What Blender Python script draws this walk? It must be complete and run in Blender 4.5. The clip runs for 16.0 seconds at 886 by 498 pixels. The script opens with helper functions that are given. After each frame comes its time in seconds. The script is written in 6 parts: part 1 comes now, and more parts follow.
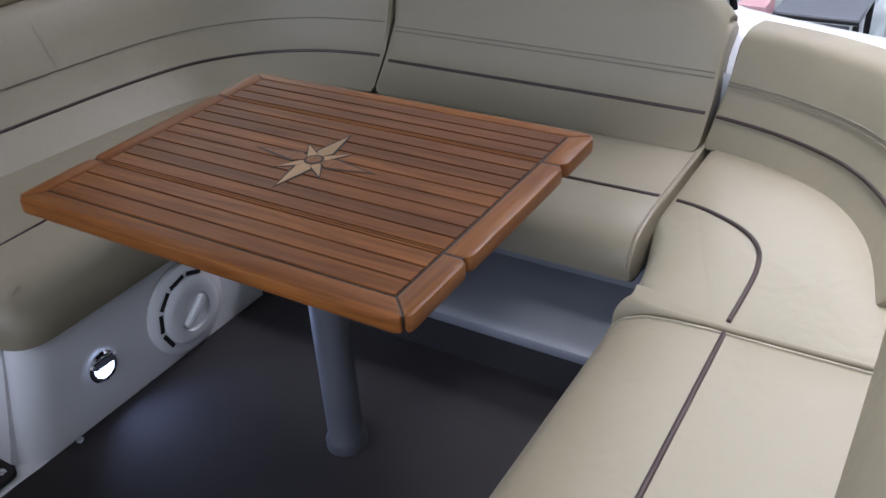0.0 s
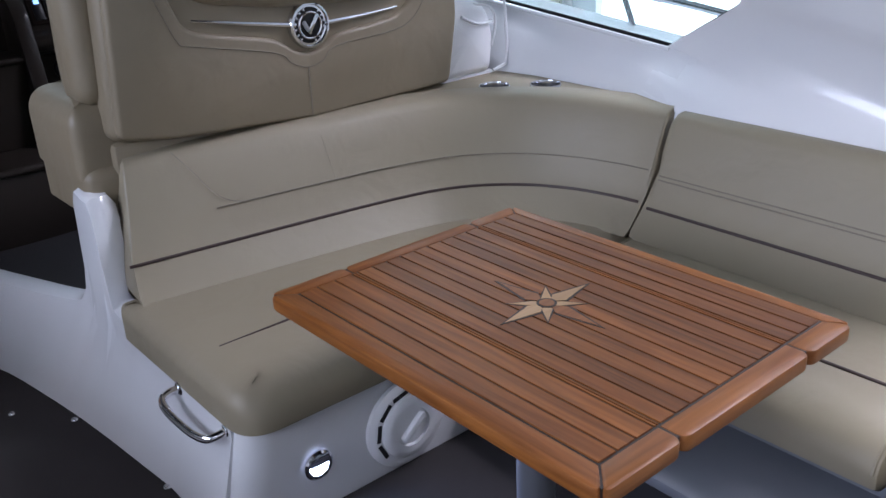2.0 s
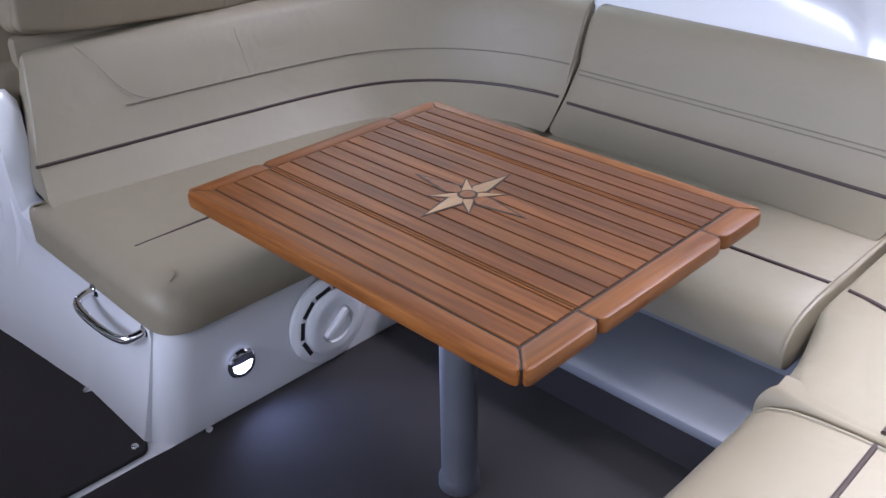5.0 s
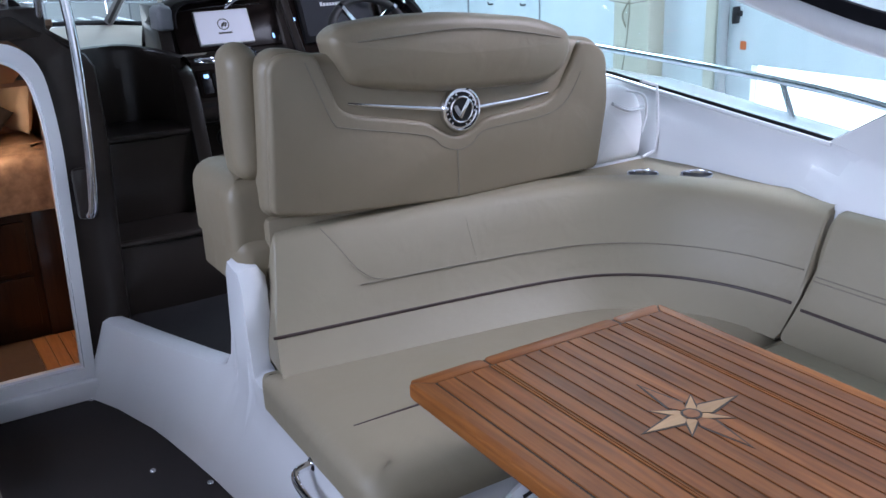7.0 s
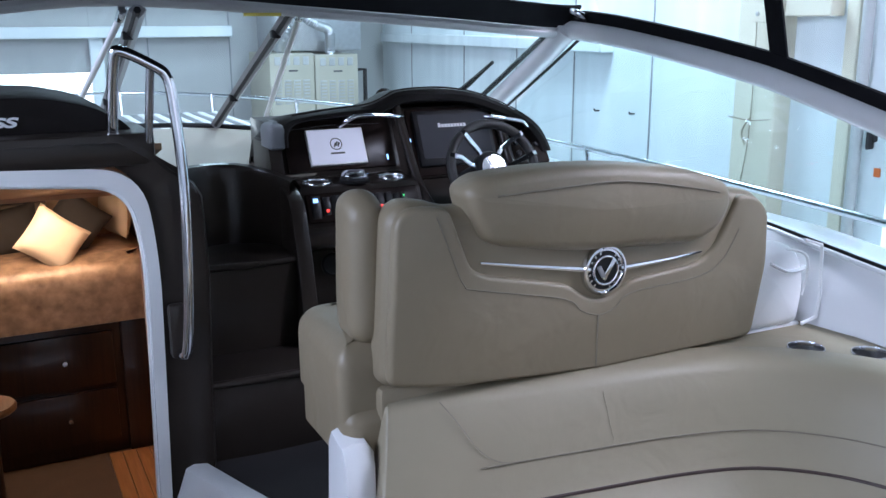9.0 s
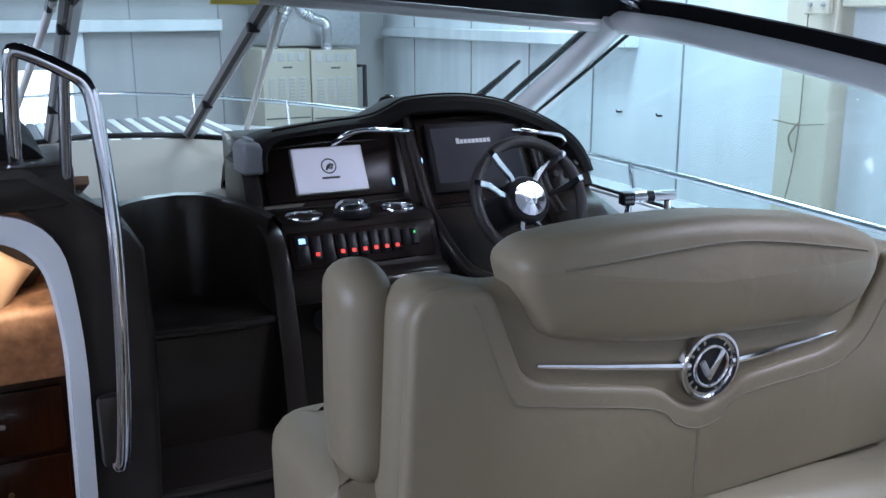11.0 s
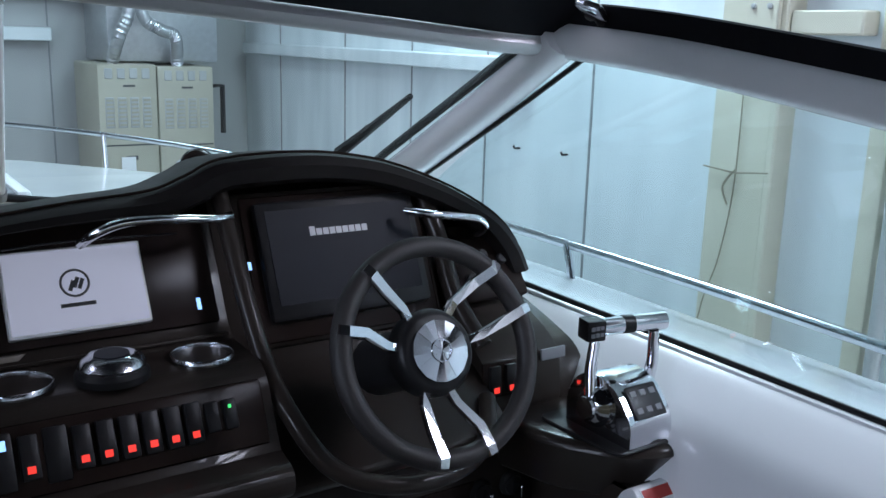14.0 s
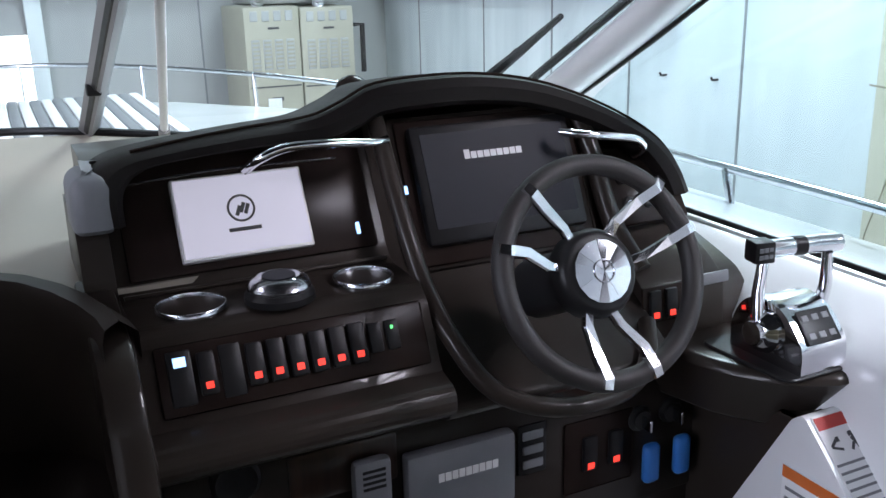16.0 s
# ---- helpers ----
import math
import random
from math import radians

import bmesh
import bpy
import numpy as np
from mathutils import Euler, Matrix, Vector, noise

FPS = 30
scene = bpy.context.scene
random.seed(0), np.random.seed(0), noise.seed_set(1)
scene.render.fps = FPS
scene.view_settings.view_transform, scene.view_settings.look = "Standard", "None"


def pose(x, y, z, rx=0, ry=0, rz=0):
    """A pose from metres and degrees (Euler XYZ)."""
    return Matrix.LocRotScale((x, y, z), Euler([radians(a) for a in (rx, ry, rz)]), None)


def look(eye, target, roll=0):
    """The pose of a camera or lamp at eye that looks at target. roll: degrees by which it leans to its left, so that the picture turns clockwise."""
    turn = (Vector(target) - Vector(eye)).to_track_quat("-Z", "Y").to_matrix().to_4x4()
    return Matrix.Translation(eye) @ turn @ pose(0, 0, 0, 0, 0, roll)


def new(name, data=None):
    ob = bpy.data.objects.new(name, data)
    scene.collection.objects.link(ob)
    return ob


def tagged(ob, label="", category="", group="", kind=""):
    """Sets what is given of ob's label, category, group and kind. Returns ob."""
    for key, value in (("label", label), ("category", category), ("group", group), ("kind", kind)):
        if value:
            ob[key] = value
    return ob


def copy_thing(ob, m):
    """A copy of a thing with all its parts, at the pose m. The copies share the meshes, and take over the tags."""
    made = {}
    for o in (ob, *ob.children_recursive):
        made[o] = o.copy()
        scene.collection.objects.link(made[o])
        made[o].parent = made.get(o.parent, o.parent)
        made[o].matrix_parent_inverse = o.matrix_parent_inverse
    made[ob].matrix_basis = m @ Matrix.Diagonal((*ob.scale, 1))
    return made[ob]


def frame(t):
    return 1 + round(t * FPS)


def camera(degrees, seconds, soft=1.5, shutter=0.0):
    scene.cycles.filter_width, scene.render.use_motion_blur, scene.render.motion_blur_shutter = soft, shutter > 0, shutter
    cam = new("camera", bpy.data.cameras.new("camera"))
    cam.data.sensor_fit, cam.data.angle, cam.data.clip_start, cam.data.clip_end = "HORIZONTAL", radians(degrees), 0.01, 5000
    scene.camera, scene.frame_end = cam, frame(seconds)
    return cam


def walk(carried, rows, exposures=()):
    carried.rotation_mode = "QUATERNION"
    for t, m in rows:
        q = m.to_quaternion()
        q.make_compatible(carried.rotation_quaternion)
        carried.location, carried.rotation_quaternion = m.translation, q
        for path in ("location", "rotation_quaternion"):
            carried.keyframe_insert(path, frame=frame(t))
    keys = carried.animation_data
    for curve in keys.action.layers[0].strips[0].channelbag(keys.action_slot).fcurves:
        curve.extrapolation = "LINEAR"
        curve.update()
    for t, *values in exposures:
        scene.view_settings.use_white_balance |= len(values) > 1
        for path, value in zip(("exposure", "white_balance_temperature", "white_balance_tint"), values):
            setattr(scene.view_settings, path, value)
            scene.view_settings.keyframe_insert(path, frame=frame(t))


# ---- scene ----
cam = camera(51.2, 16.0)
PATH = [
    (0, (-1.009, -0.744, 1.496), (0.424, 0.179, 0.449), -3.6),
    (0.5, (-1.016, -0.711, 1.518), (0.306, 0.423, 0.535), -5.0),
    (1, (-1.001, -0.697, 1.53), (0.236, 0.62, 0.672), -4.5),
    (1.5, (-0.973, -0.706, 1.54), (0.183, 0.745, 0.791), -2.4),
    (2, (-0.942, -0.763, 1.532), (0.238, 0.645, 0.741), -2.4),
    (2.5, (-0.93, -0.812, 1.528), (0.474, 0.345, 0.698), -1.8),
    (3, (-0.916, -0.825, 1.504), (0.65, 0.041, 0.611), -1.2),
    (5.5, (-0.94, -0.75, 1.497), (0.198, 0.594, 0.548), -1.4),
    (6, (-0.938, -0.739, 1.512), (0.145, 0.704, 0.648), -1.9),
    (6.5, (-0.931, -0.731, 1.538), (0.117, 0.775, 0.741), -1.8),
    (7, (-0.93, -0.72, 1.587), (0.051, 0.897, 0.935), -2.2),
    (7.5, (-0.915, -0.705, 1.608), (-0.041, 1.01, 1.067), -1.4),
    (8, (-0.887, -0.605, 1.724), (-0.055, 1.135, 1.194), -1.2),
    (8.5, (-0.892, -0.441, 1.73), (-0.069, 1.316, 1.243), -0.6),
    (9, (-0.866, -0.294, 1.725), (-0.001, 1.444, 1.244), -0.2),
    (11.5, (-0.377, 0.662, 1.711), (0.485, 2.397, 1.217), -0.3),
    (12, (-0.151, 0.867, 1.706), (0.646, 2.644, 1.25), -0.9),
    (12.5, (-0.062, 1.039, 1.686), (0.694, 2.839, 1.251), -0.7),
    (13, (-0.035, 1.25, 1.704), (0.941, 2.94, 1.269), 1.0),
    (13.5, (0.009, 1.452, 1.688), (1.126, 3.05, 1.244), 2.1),
    (14, (0.062, 1.576, 1.684), (1.161, 3.185, 1.235), 1.6),
    (14.5, (0.08, 1.607, 1.679), (1.26, 3.159, 1.233), 1.6),
    (15, (0.07, 1.603, 1.673), (1.217, 3.172, 1.204), 1.1),
    (15.5, (0.055, 1.604, 1.652), (1.017, 3.28, 1.136), -0.5),
    (16, (0.039, 1.609, 1.648), (0.864, 3.336, 1.069), -1.4),
]
walk(cam, [(t, look(eye, target, roll)) for t, eye, target, roll in PATH], exposures=[(0, -0.85, 6450, 10), (0.5, -0.5, 6400, 14), (2.0, -0.55, 6350, 14), (3.0, -0.82, 6400, 6), (5.5, -0.15, 6200, 17), (6.0, -0.25, 6150, 17), (7.5, -0.28, 6000, 11), (9.0, -0.25, 6000, 11), (11.5, -0.5, 6000, 10), (12.5, -0.35, 5950, 10), (13.5, -0.78, 6200, 9), (14.5, -0.85, 6350, 9), (15.3, -0.55, 6600, 12), (16, -0.15, 6900, 14)])

# ---- world and light ----
world = bpy.data.worlds.new("world")
scene.world = world
world.use_nodes = True
wn = world.node_tree
sky = wn.nodes.new("ShaderNodeTexSky")
sky.sky_type = "NISHITA"
sky.sun_disc = False
sky.sun_elevation, sky.sun_rotation = radians(35), radians(120)
wn.links.new(sky.outputs[0], wn.nodes["Background"].inputs[0])
wn.nodes["Background"].inputs[1].default_value = 0.12


def area_lamp(name, eye, target, sx, sy, watts, colour):
    data = bpy.data.lights.new(name, "AREA")
    data.shape, data.size, data.size_y, data.energy, data.color = "RECTANGLE", sx, sy, watts, colour
    ob = new(name, data)
    ob.matrix_world = look(eye, target)
    return ob


COOL, BLUISH, WARM = (0.94, 0.93, 1.10), (0.74, 0.94, 1.06), (1.0, 0.68, 0.43)
# unseen hall lamps assumed under the roof, daylight in the starboard hall door
for lx, ly, watts, tone in ((-2.8, -2.6, 70, COOL), (4.0, -0.4, 450, COOL), (3.3, 6.0, 430, BLUISH), (-3.4, 4.0, 120, COOL), (1.0, 9.6, 115, BLUISH)):
    area_lamp("hall_lamp", (lx, ly, 4.5), (lx, ly, 0), 1.6, 1.6, watts, tone)
# unseen narrow-spread lamp, added to lift the aft seats alone
aft_seat_fill = area_lamp("high_bay_lamp", (0.95, -1.35, 4.6), (0.95, -1.35, 0), 0.9, 0.9, 70, (0.96, 0.97, 1.06))
aft_seat_fill.data.spread = radians(72)
area_lamp("door_daylight", (4.3, 2.4, -0.1), (0, 1.9, 0.6), 2.2, 1.2, 70, BLUISH)
# two fills added in front of closed walls, brightening aft- and port-facing surfaces
area_lamp("aft_daylight", (-0.4, -6.4, 2.4), (0, 2, 0.6), 5.0, 3.0, 28, (0.97, 0.97, 1.06))
area_lamp("port_daylight", (-6.5, 1.0, 3.5), (0.6, 1.2, 0.1), 5.0, 2.4, 560, (0.84, 0.93, 1.18))
area_lamp("cabin_lamp", (-0.7, 4.15, 0.945), (-0.7, 4.35, 0), 0.5, 0.3, 9, WARM)
area_lamp("cabin_lamp", (-0.85, 3.5, 1.12), (-0.8, 3.6, 0), 0.3, 0.3, 1.2, WARM)
spot = bpy.data.lights.new("courtesy_glow", "SPOT")
spot.energy, spot.color, spot.spot_size, spot.spot_blend, spot.shadow_soft_size = 7.0, (0.42, 0.55, 1.0), radians(140), 0.9, 0.02
new("courtesy_glow", spot).matrix_world = look((0.037, 0.905, 0.128), (0.1, 0.55, 0.0))


# ---- materials ----
def material(name, colour, rough=0.5, metal=0.0, second=None, scale=8.0, amount=0.5, bump=0.0, bump_scale=200.0, coat=0.0, vary=0.0, emit=None, power=0.0, spec=0.5, stretch=1.0, soft=0.0):
    """A surface with two scales of variation: a soft blotch between two colours, and a fine grain in the relief."""
    m = bpy.data.materials.new(name)
    m.use_nodes = True
    t = m.node_tree
    b = t.nodes["Principled BSDF"]
    b.inputs["Roughness"].default_value, b.inputs["Metallic"].default_value = rough, metal
    b.inputs["Coat Weight"].default_value, b.inputs["Coat Roughness"].default_value = coat, 0.06
    b.inputs["Specular IOR Level"].default_value = spec
    b.inputs["Base Color"].default_value = (*colour, 1)
    co = t.nodes.new("ShaderNodeTexCoord")
    if second:
        big = t.nodes.new("ShaderNodeTexNoise")
        big.inputs["Scale"].default_value, big.inputs["Detail"].default_value = scale, 6
        mp = t.nodes.new("ShaderNodeMapping")
        mp.inputs["Scale"].default_value = (1, 1, stretch)
        t.links.new(co.outputs["Object"], mp.inputs["Vector"])
        t.links.new(mp.outputs[0], big.inputs["Vector"])
        ramp = t.nodes.new("ShaderNodeValToRGB")
        ramp.color_ramp.elements[0].position, ramp.color_ramp.elements[1].position = 0.5 - amount / 2, 0.5 + amount / 2
        ramp.color_ramp.elements[0].color, ramp.color_ramp.elements[1].color = (*colour, 1), (*second, 1)
        t.links.new(big.outputs[0], ramp.inputs[0])
        last = ramp.outputs[0]
        if vary:
            info, hsv, span = t.nodes.new("ShaderNodeObjectInfo"), t.nodes.new("ShaderNodeHueSaturation"), t.nodes.new("ShaderNodeMapRange")
            span.inputs["To Min"].default_value, span.inputs["To Max"].default_value = 1 - vary, 1 + vary
            t.links.new(info.outputs["Random"], span.inputs["Value"])
            t.links.new(span.outputs[0], hsv.inputs["Value"])
            t.links.new(last, hsv.inputs["Color"])
            last = hsv.outputs[0]
        t.links.new(last, b.inputs["Base Color"])
        rr = t.nodes.new("ShaderNodeMapRange")
        rr.inputs["To Min"].default_value, rr.inputs["To Max"].default_value = rough * 0.8, min(1.0, rough * 1.25)
        t.links.new(big.outputs[0], rr.inputs["Value"])
        t.links.new(rr.outputs[0], b.inputs["Roughness"])
    if bump:
        fine, bn = t.nodes.new("ShaderNodeTexNoise"), t.nodes.new("ShaderNodeBump")
        fine.inputs["Scale"].default_value, fine.inputs["Detail"].default_value = bump_scale, 4
        bn.inputs["Strength"].default_value, bn.inputs["Distance"].default_value = bump, 0.002
        t.links.new(co.outputs["Object"], fine.inputs["Vector"])
        t.links.new(fine.outputs[0], bn.inputs["Height"])
        t.links.new(bn.outputs[0], b.inputs["Normal"])
    if soft:
        broad, bb = t.nodes.new("ShaderNodeTexNoise"), t.nodes.new("ShaderNodeBump")
        broad.inputs["Scale"].default_value, broad.inputs["Detail"].default_value, broad.inputs["Distortion"].default_value = 7.0, 3, 0.6
        bb.inputs["Strength"].default_value, bb.inputs["Distance"].default_value = soft, 0.012
        t.links.new(co.outputs["Object"], broad.inputs["Vector"])
        t.links.new(broad.outputs[0], bb.inputs["Height"])
        if bump:
            t.links.new(bb.outputs[0], bn.inputs["Normal"])
        else:
            t.links.new(bb.outputs[0], b.inputs["Normal"])
    if emit:
        b.inputs["Emission Color"].default_value, b.inputs["Emission Strength"].default_value = (*emit, 1), power
    return m


def wood(name, a, b2, rough, along, vary=0.2, coat=0.0):
    """Wood with grain streaks along one axis, each piece a shade of its own."""
    m = bpy.data.materials.new(name)
    m.use_nodes = True
    t = m.node_tree
    b = t.nodes["Principled BSDF"]
    b.inputs["Roughness"].default_value, b.inputs["Coat Weight"].default_value = rough, coat
    geo, mp, add = t.nodes.new("ShaderNodeNewGeometry"), t.nodes.new("ShaderNodeMapping"), t.nodes.new("ShaderNodeVectorMath")
    info = t.nodes.new("ShaderNodeObjectInfo")
    add.operation = "ADD"
    off = t.nodes.new("ShaderNodeVectorMath")
    off.operation = "SCALE"
    off.inputs["Scale"].default_value = 37.0
    off.inputs[0].default_value = (1, 1, 1)
    t.links.new(info.outputs["Random"], off.inputs["Scale"])
    s = [55.0, 55.0, 55.0]
    s[along] = 3.0
    mp.inputs["Scale"].default_value = s
    t.links.new(geo.outputs["Position"], add.inputs[0])
    t.links.new(off.outputs[0], add.inputs[1])
    t.links.new(add.outputs[0], mp.inputs["Vector"])
    n1, n2 = t.nodes.new("ShaderNodeTexNoise"), t.nodes.new("ShaderNodeTexNoise")
    n1.inputs["Scale"].default_value, n1.inputs["Detail"].default_value, n1.inputs["Distortion"].default_value = 1.0, 5, 0.8
    n2.inputs["Scale"].default_value, n2.inputs["Detail"].default_value = 7.0, 3
    t.links.new(mp.outputs[0], n1.inputs["Vector"])
    t.links.new(geo.outputs["Position"], n2.inputs["Vector"])
    ramp = t.nodes.new("ShaderNodeValToRGB")
    ramp.color_ramp.elements[0].position, ramp.color_ramp.elements[1].position = 0.3, 0.72
    ramp.color_ramp.elements[0].color, ramp.color_ramp.elements[1].color = (*a, 1), (*b2, 1)
    t.links.new(n1.outputs[0], ramp.inputs[0])
    hsv, span, mixv = t.nodes.new("ShaderNodeHueSaturation"), t.nodes.new("ShaderNodeMapRange"), t.nodes.new("ShaderNodeMath")
    span.inputs["To Min"].default_value, span.inputs["To Max"].default_value = 1 - vary, 1 + vary
    t.links.new(info.outputs["Random"], span.inputs["Value"])
    mixv.operation = "MULTIPLY_ADD"
    mixv.inputs[1].default_value = 0.25
    t.links.new(n2.outputs[0], mixv.inputs[0])
    sub = t.nodes.new("ShaderNodeMath")
    sub.operation = "SUBTRACT"
    sub.inputs[1].default_value = 0.125
    t.links.new(span.outputs[0], sub.inputs[0])
    t.links.new(sub.outputs[0], mixv.inputs[2])
    t.links.new(mixv.outputs[0], hsv.inputs["Value"])
    t.links.new(ramp.outputs[0], hsv.inputs["Color"])
    t.links.new(hsv.outputs[0], b.inputs["Base Color"])
    bn = t.nodes.new("ShaderNodeBump")
    bn.inputs["Strength"].default_value, bn.inputs["Distance"].default_value = 0.12, 0.001
    t.links.new(n1.outputs[0], bn.inputs["Height"])
    t.links.new(bn.outputs[0], b.inputs["Normal"])
    return m


def glass(name, tint, rough=0.0, mix=0.9):
    """A thin pane: mostly clear, with a faint mirror."""
    m = bpy.data.materials.new(name)
    m.use_nodes = True
    t = m.node_tree
    t.nodes.remove(t.nodes["Principled BSDF"])
    tr, gl, mx = t.nodes.new("ShaderNodeBsdfTransparent"), t.nodes.new("ShaderNodeBsdfGlossy"), t.nodes.new("ShaderNodeMixShader")
    tr.inputs[0].default_value = (*tint, 1)
    gl.inputs["Roughness"].default_value = rough
    mx.inputs[0].default_value = 1 - mix
    t.links.new(tr.outputs[0], mx.inputs[1])
    t.links.new(gl.outputs[0], mx.inputs[2])
    t.links.new(mx.outputs[0], t.nodes["Material Output"].inputs[0])
    return m


VINYL = material("beige_vinyl", (0.250, 0.213, 0.146), 0.48, 0, (0.276, 0.238, 0.166), 3.0, 0.6, 0.16, 420, soft=0.42)
VINYL_TAN = material("tan_vinyl", (0.208, 0.169, 0.110), 0.47, 0, (0.232, 0.190, 0.126), 3.0, 0.6, 0.16, 420, soft=0.42)
SEAM = material("vinyl_seam", (0.185, 0.157, 0.114), 0.7, 0, (0.215, 0.185, 0.138), 60)
PIPING = material("brown_piping", (0.035, 0.02, 0.018), 0.5, 0, (0.05, 0.03, 0.026), 40)
GELCOAT = material("white_gelcoat", (0.74, 0.75, 0.77), 0.22, 0, (0.79, 0.80, 0.81), 2.0, 0.7, 0.02, 30, 0.4)
BROWN = material("brown_gelcoat", (0.027, 0.0215, 0.0185), 0.31, 0.05, (0.033, 0.027, 0.023), 6.0, 0.7, 0.01, 60, 0.24, spec=0.12)
HOOD = material("black_padded_vinyl", (0.009, 0.007, 0.007), 0.55, 0, (0.014, 0.012, 0.011), 6, 0.6, 0.15, 500, spec=0.12)
PANEL = material("dark_glossy_panel", (0.016, 0.011, 0.010), 0.22, 0, (0.026, 0.018, 0.015), 9, 0.5, 0.01, 50, 0.0, spec=0.08)
BLACK = material("black_plastic", (0.010, 0.010, 0.011), 0.38, 0, (0.016, 0.016, 0.017), 30, 0.5, 0.05, 300, spec=0.25)
RUBBER = material("black_leather", (0.016, 0.014, 0.014), 0.55, 0, (0.024, 0.021, 0.02), 30, 0.5, 0.2, 500)
CHROME = material("chrome", (0.80, 0.80, 0.82), 0.07, 1.0, (0.74, 0.74, 0.77), 20)
STEEL = material("stainless_steel", (0.66, 0.67, 0.70), 0.2, 1.0, (0.58, 0.59, 0.62), 20)
BRUSHED = material("brushed_steel", (0.62, 0.62, 0.63), 0.3, 1.0, (0.70, 0.70, 0.71), 40)
PEWTER = material("grey_frame", (0.26, 0.26, 0.27), 0.4, 0.3, (0.31, 0.31, 0.32), 6)
CARPET = material("charcoal_carpet", (0.026, 0.023, 0.024), 0.95, 0, (0.040, 0.036, 0.037), 9, 0.7, 0.9, 900, 0, 0, None, 0, 0.1)
for socket, value in (("Sheen Weight", 0.05), ("Sheen Roughness", 0.5)):
    CARPET.node_tree.nodes["Principled BSDF"].inputs[socket].default_value = value
WRAP = material("white_plastic_wrap", (0.66, 0.68, 0.72), 0.25, 0, (0.8, 0.82, 0.84), 14, 0.5, 0.6, 30)
# darkened to paint the under-table shade; also the folding table's own blue grey
LEDGE = material("shaded_ledge_and_table_grey", (0.15, 0.16, 0.185), 0.4, 0, (0.18, 0.19, 0.215), 4, 0.6)
SATINPOST = material("satin_grey_post", (0.085, 0.09, 0.105), 0.45, 0.3, (0.11, 0.115, 0.13), 9, 0.6)
# near-black for dark fittings, and for shade painted on recess faces and slots
DARK_AND_SHADE = material("dark_metal_and_shade", (0.012, 0.011, 0.012), 0.8, 0, (0.02, 0.018, 0.02), 8)
TEAK = wood("teak", (0.112, 0.034, 0.006), (0.232, 0.083, 0.018), 0.5, 1, 0.26, 0.0)
TEAK_X = wood("teak_crosswise", (0.15, 0.049, 0.011), (0.25, 0.096, 0.027), 0.44, 0, 0.10, 0.02)
for timber in (TEAK, TEAK_X):
    timber.node_tree.nodes["Principled BSDF"].inputs["Specular IOR Level"].default_value = 0.3
MAPLE = wood("pale_inlay", (0.30, 0.165, 0.068), (0.39, 0.23, 0.10), 0.36, 0, 0.10, 0.15)
CAULK = material("black_caulk", (0.018, 0.012, 0.010), 0.6, 0, (0.028, 0.018, 0.014), 40)
CREAM = material("cream_dash", (0.27, 0.245, 0.205), 0.55, 0, (0.31, 0.28, 0.235), 3.0, 0.6, 0.1, 300)
CANVAS = material("black_canvas", (0.008, 0.008, 0.010), 0.85, 0, (0.014, 0.014, 0.017), 12, 0.5, 0.4, 600, spec=0.08)
GLASS = glass("clear_glass", (0.90, 0.97, 0.98), 0.0, 0.95)
VINYL_CLEAR = glass("clear_vinyl", (0.93, 0.96, 0.98), 0.08, 0.94)
SCREEN = material("lit_white_screen", (0.3, 0.3, 0.33), 0.25, 0, None, emit=(0.72, 0.75, 0.95), power=0.62)
# steel made darker than the rims, painting the shade inside the cup wells
WELL = material("shaded_steel_well", (0.10, 0.10, 0.105), 0.4, 0.7, (0.16, 0.16, 0.165), 30)
DISPLAY = material("dark_display", (0.010, 0.012, 0.017), 0.4, 0, (0.013, 0.015, 0.021), 10, 0.5, 0, 1, spec=0.08)
RED = material("red_led", (0.3, 0.01, 0.01), 0.4, emit=(1.0, 0.05, 0.035), power=1.9)
GREEN = material("green_led", (0.01, 0.2, 0.03), 0.4, emit=(0.1, 1.0, 0.25), power=2.0)
BLUE = material("blue_led", (0.05, 0.1, 0.3), 0.4, emit=(0.3, 0.55, 1.0), power=3.0)
LAMP = material("courtesy_lamp_lens", (0.7, 0.75, 0.9), 0.3, emit=(0.60, 0.72, 1.0), power=16.0)
# print marks that also emit a faint light of their own
MARK = material("glowing_grey_print", (0.50, 0.50, 0.52), 0.5, 0, (0.56, 0.56, 0.58), 60, emit=(0.7, 0.7, 0.75), power=0.12)
DARKMARK = material("dark_print", (0.05, 0.05, 0.055), 0.5, 0, (0.07, 0.07, 0.075), 60)
WHITE = material("white_plastic", (0.76, 0.77, 0.78), 0.4, 0, (0.82, 0.82, 0.83), 10)
REDPAINT = material("red_print", (0.42, 0.03, 0.025), 0.5, 0, (0.50, 0.05, 0.04), 30)
ORANGE = material("orange_print", (0.62, 0.14, 0.03), 0.5, 0, (0.68, 0.18, 0.05), 30)
BLUEPLASTIC = material("blue_float", (0.02, 0.15, 0.48), 0.4, 0, (0.03, 0.19, 0.55), 20)
GREYPLASTIC = material("grey_plastic", (0.16, 0.165, 0.18), 0.45, 0, (0.20, 0.205, 0.22), 12)
WALNUT = wood("dark_walnut", (0.016, 0.0065, 0.004), (0.036, 0.015, 0.008), 0.32, 2, 0.15, 0.3)
HONEY = wood("honey_floor", (0.28, 0.12, 0.045), (0.42, 0.20, 0.085), 0.35, 1, 0.2, 0.2)
SATIN = material("bronze_satin", (0.12, 0.072, 0.045), 0.34, 0.1, (0.40, 0.27, 0.18), 16, 0.5, 0.9, 30)
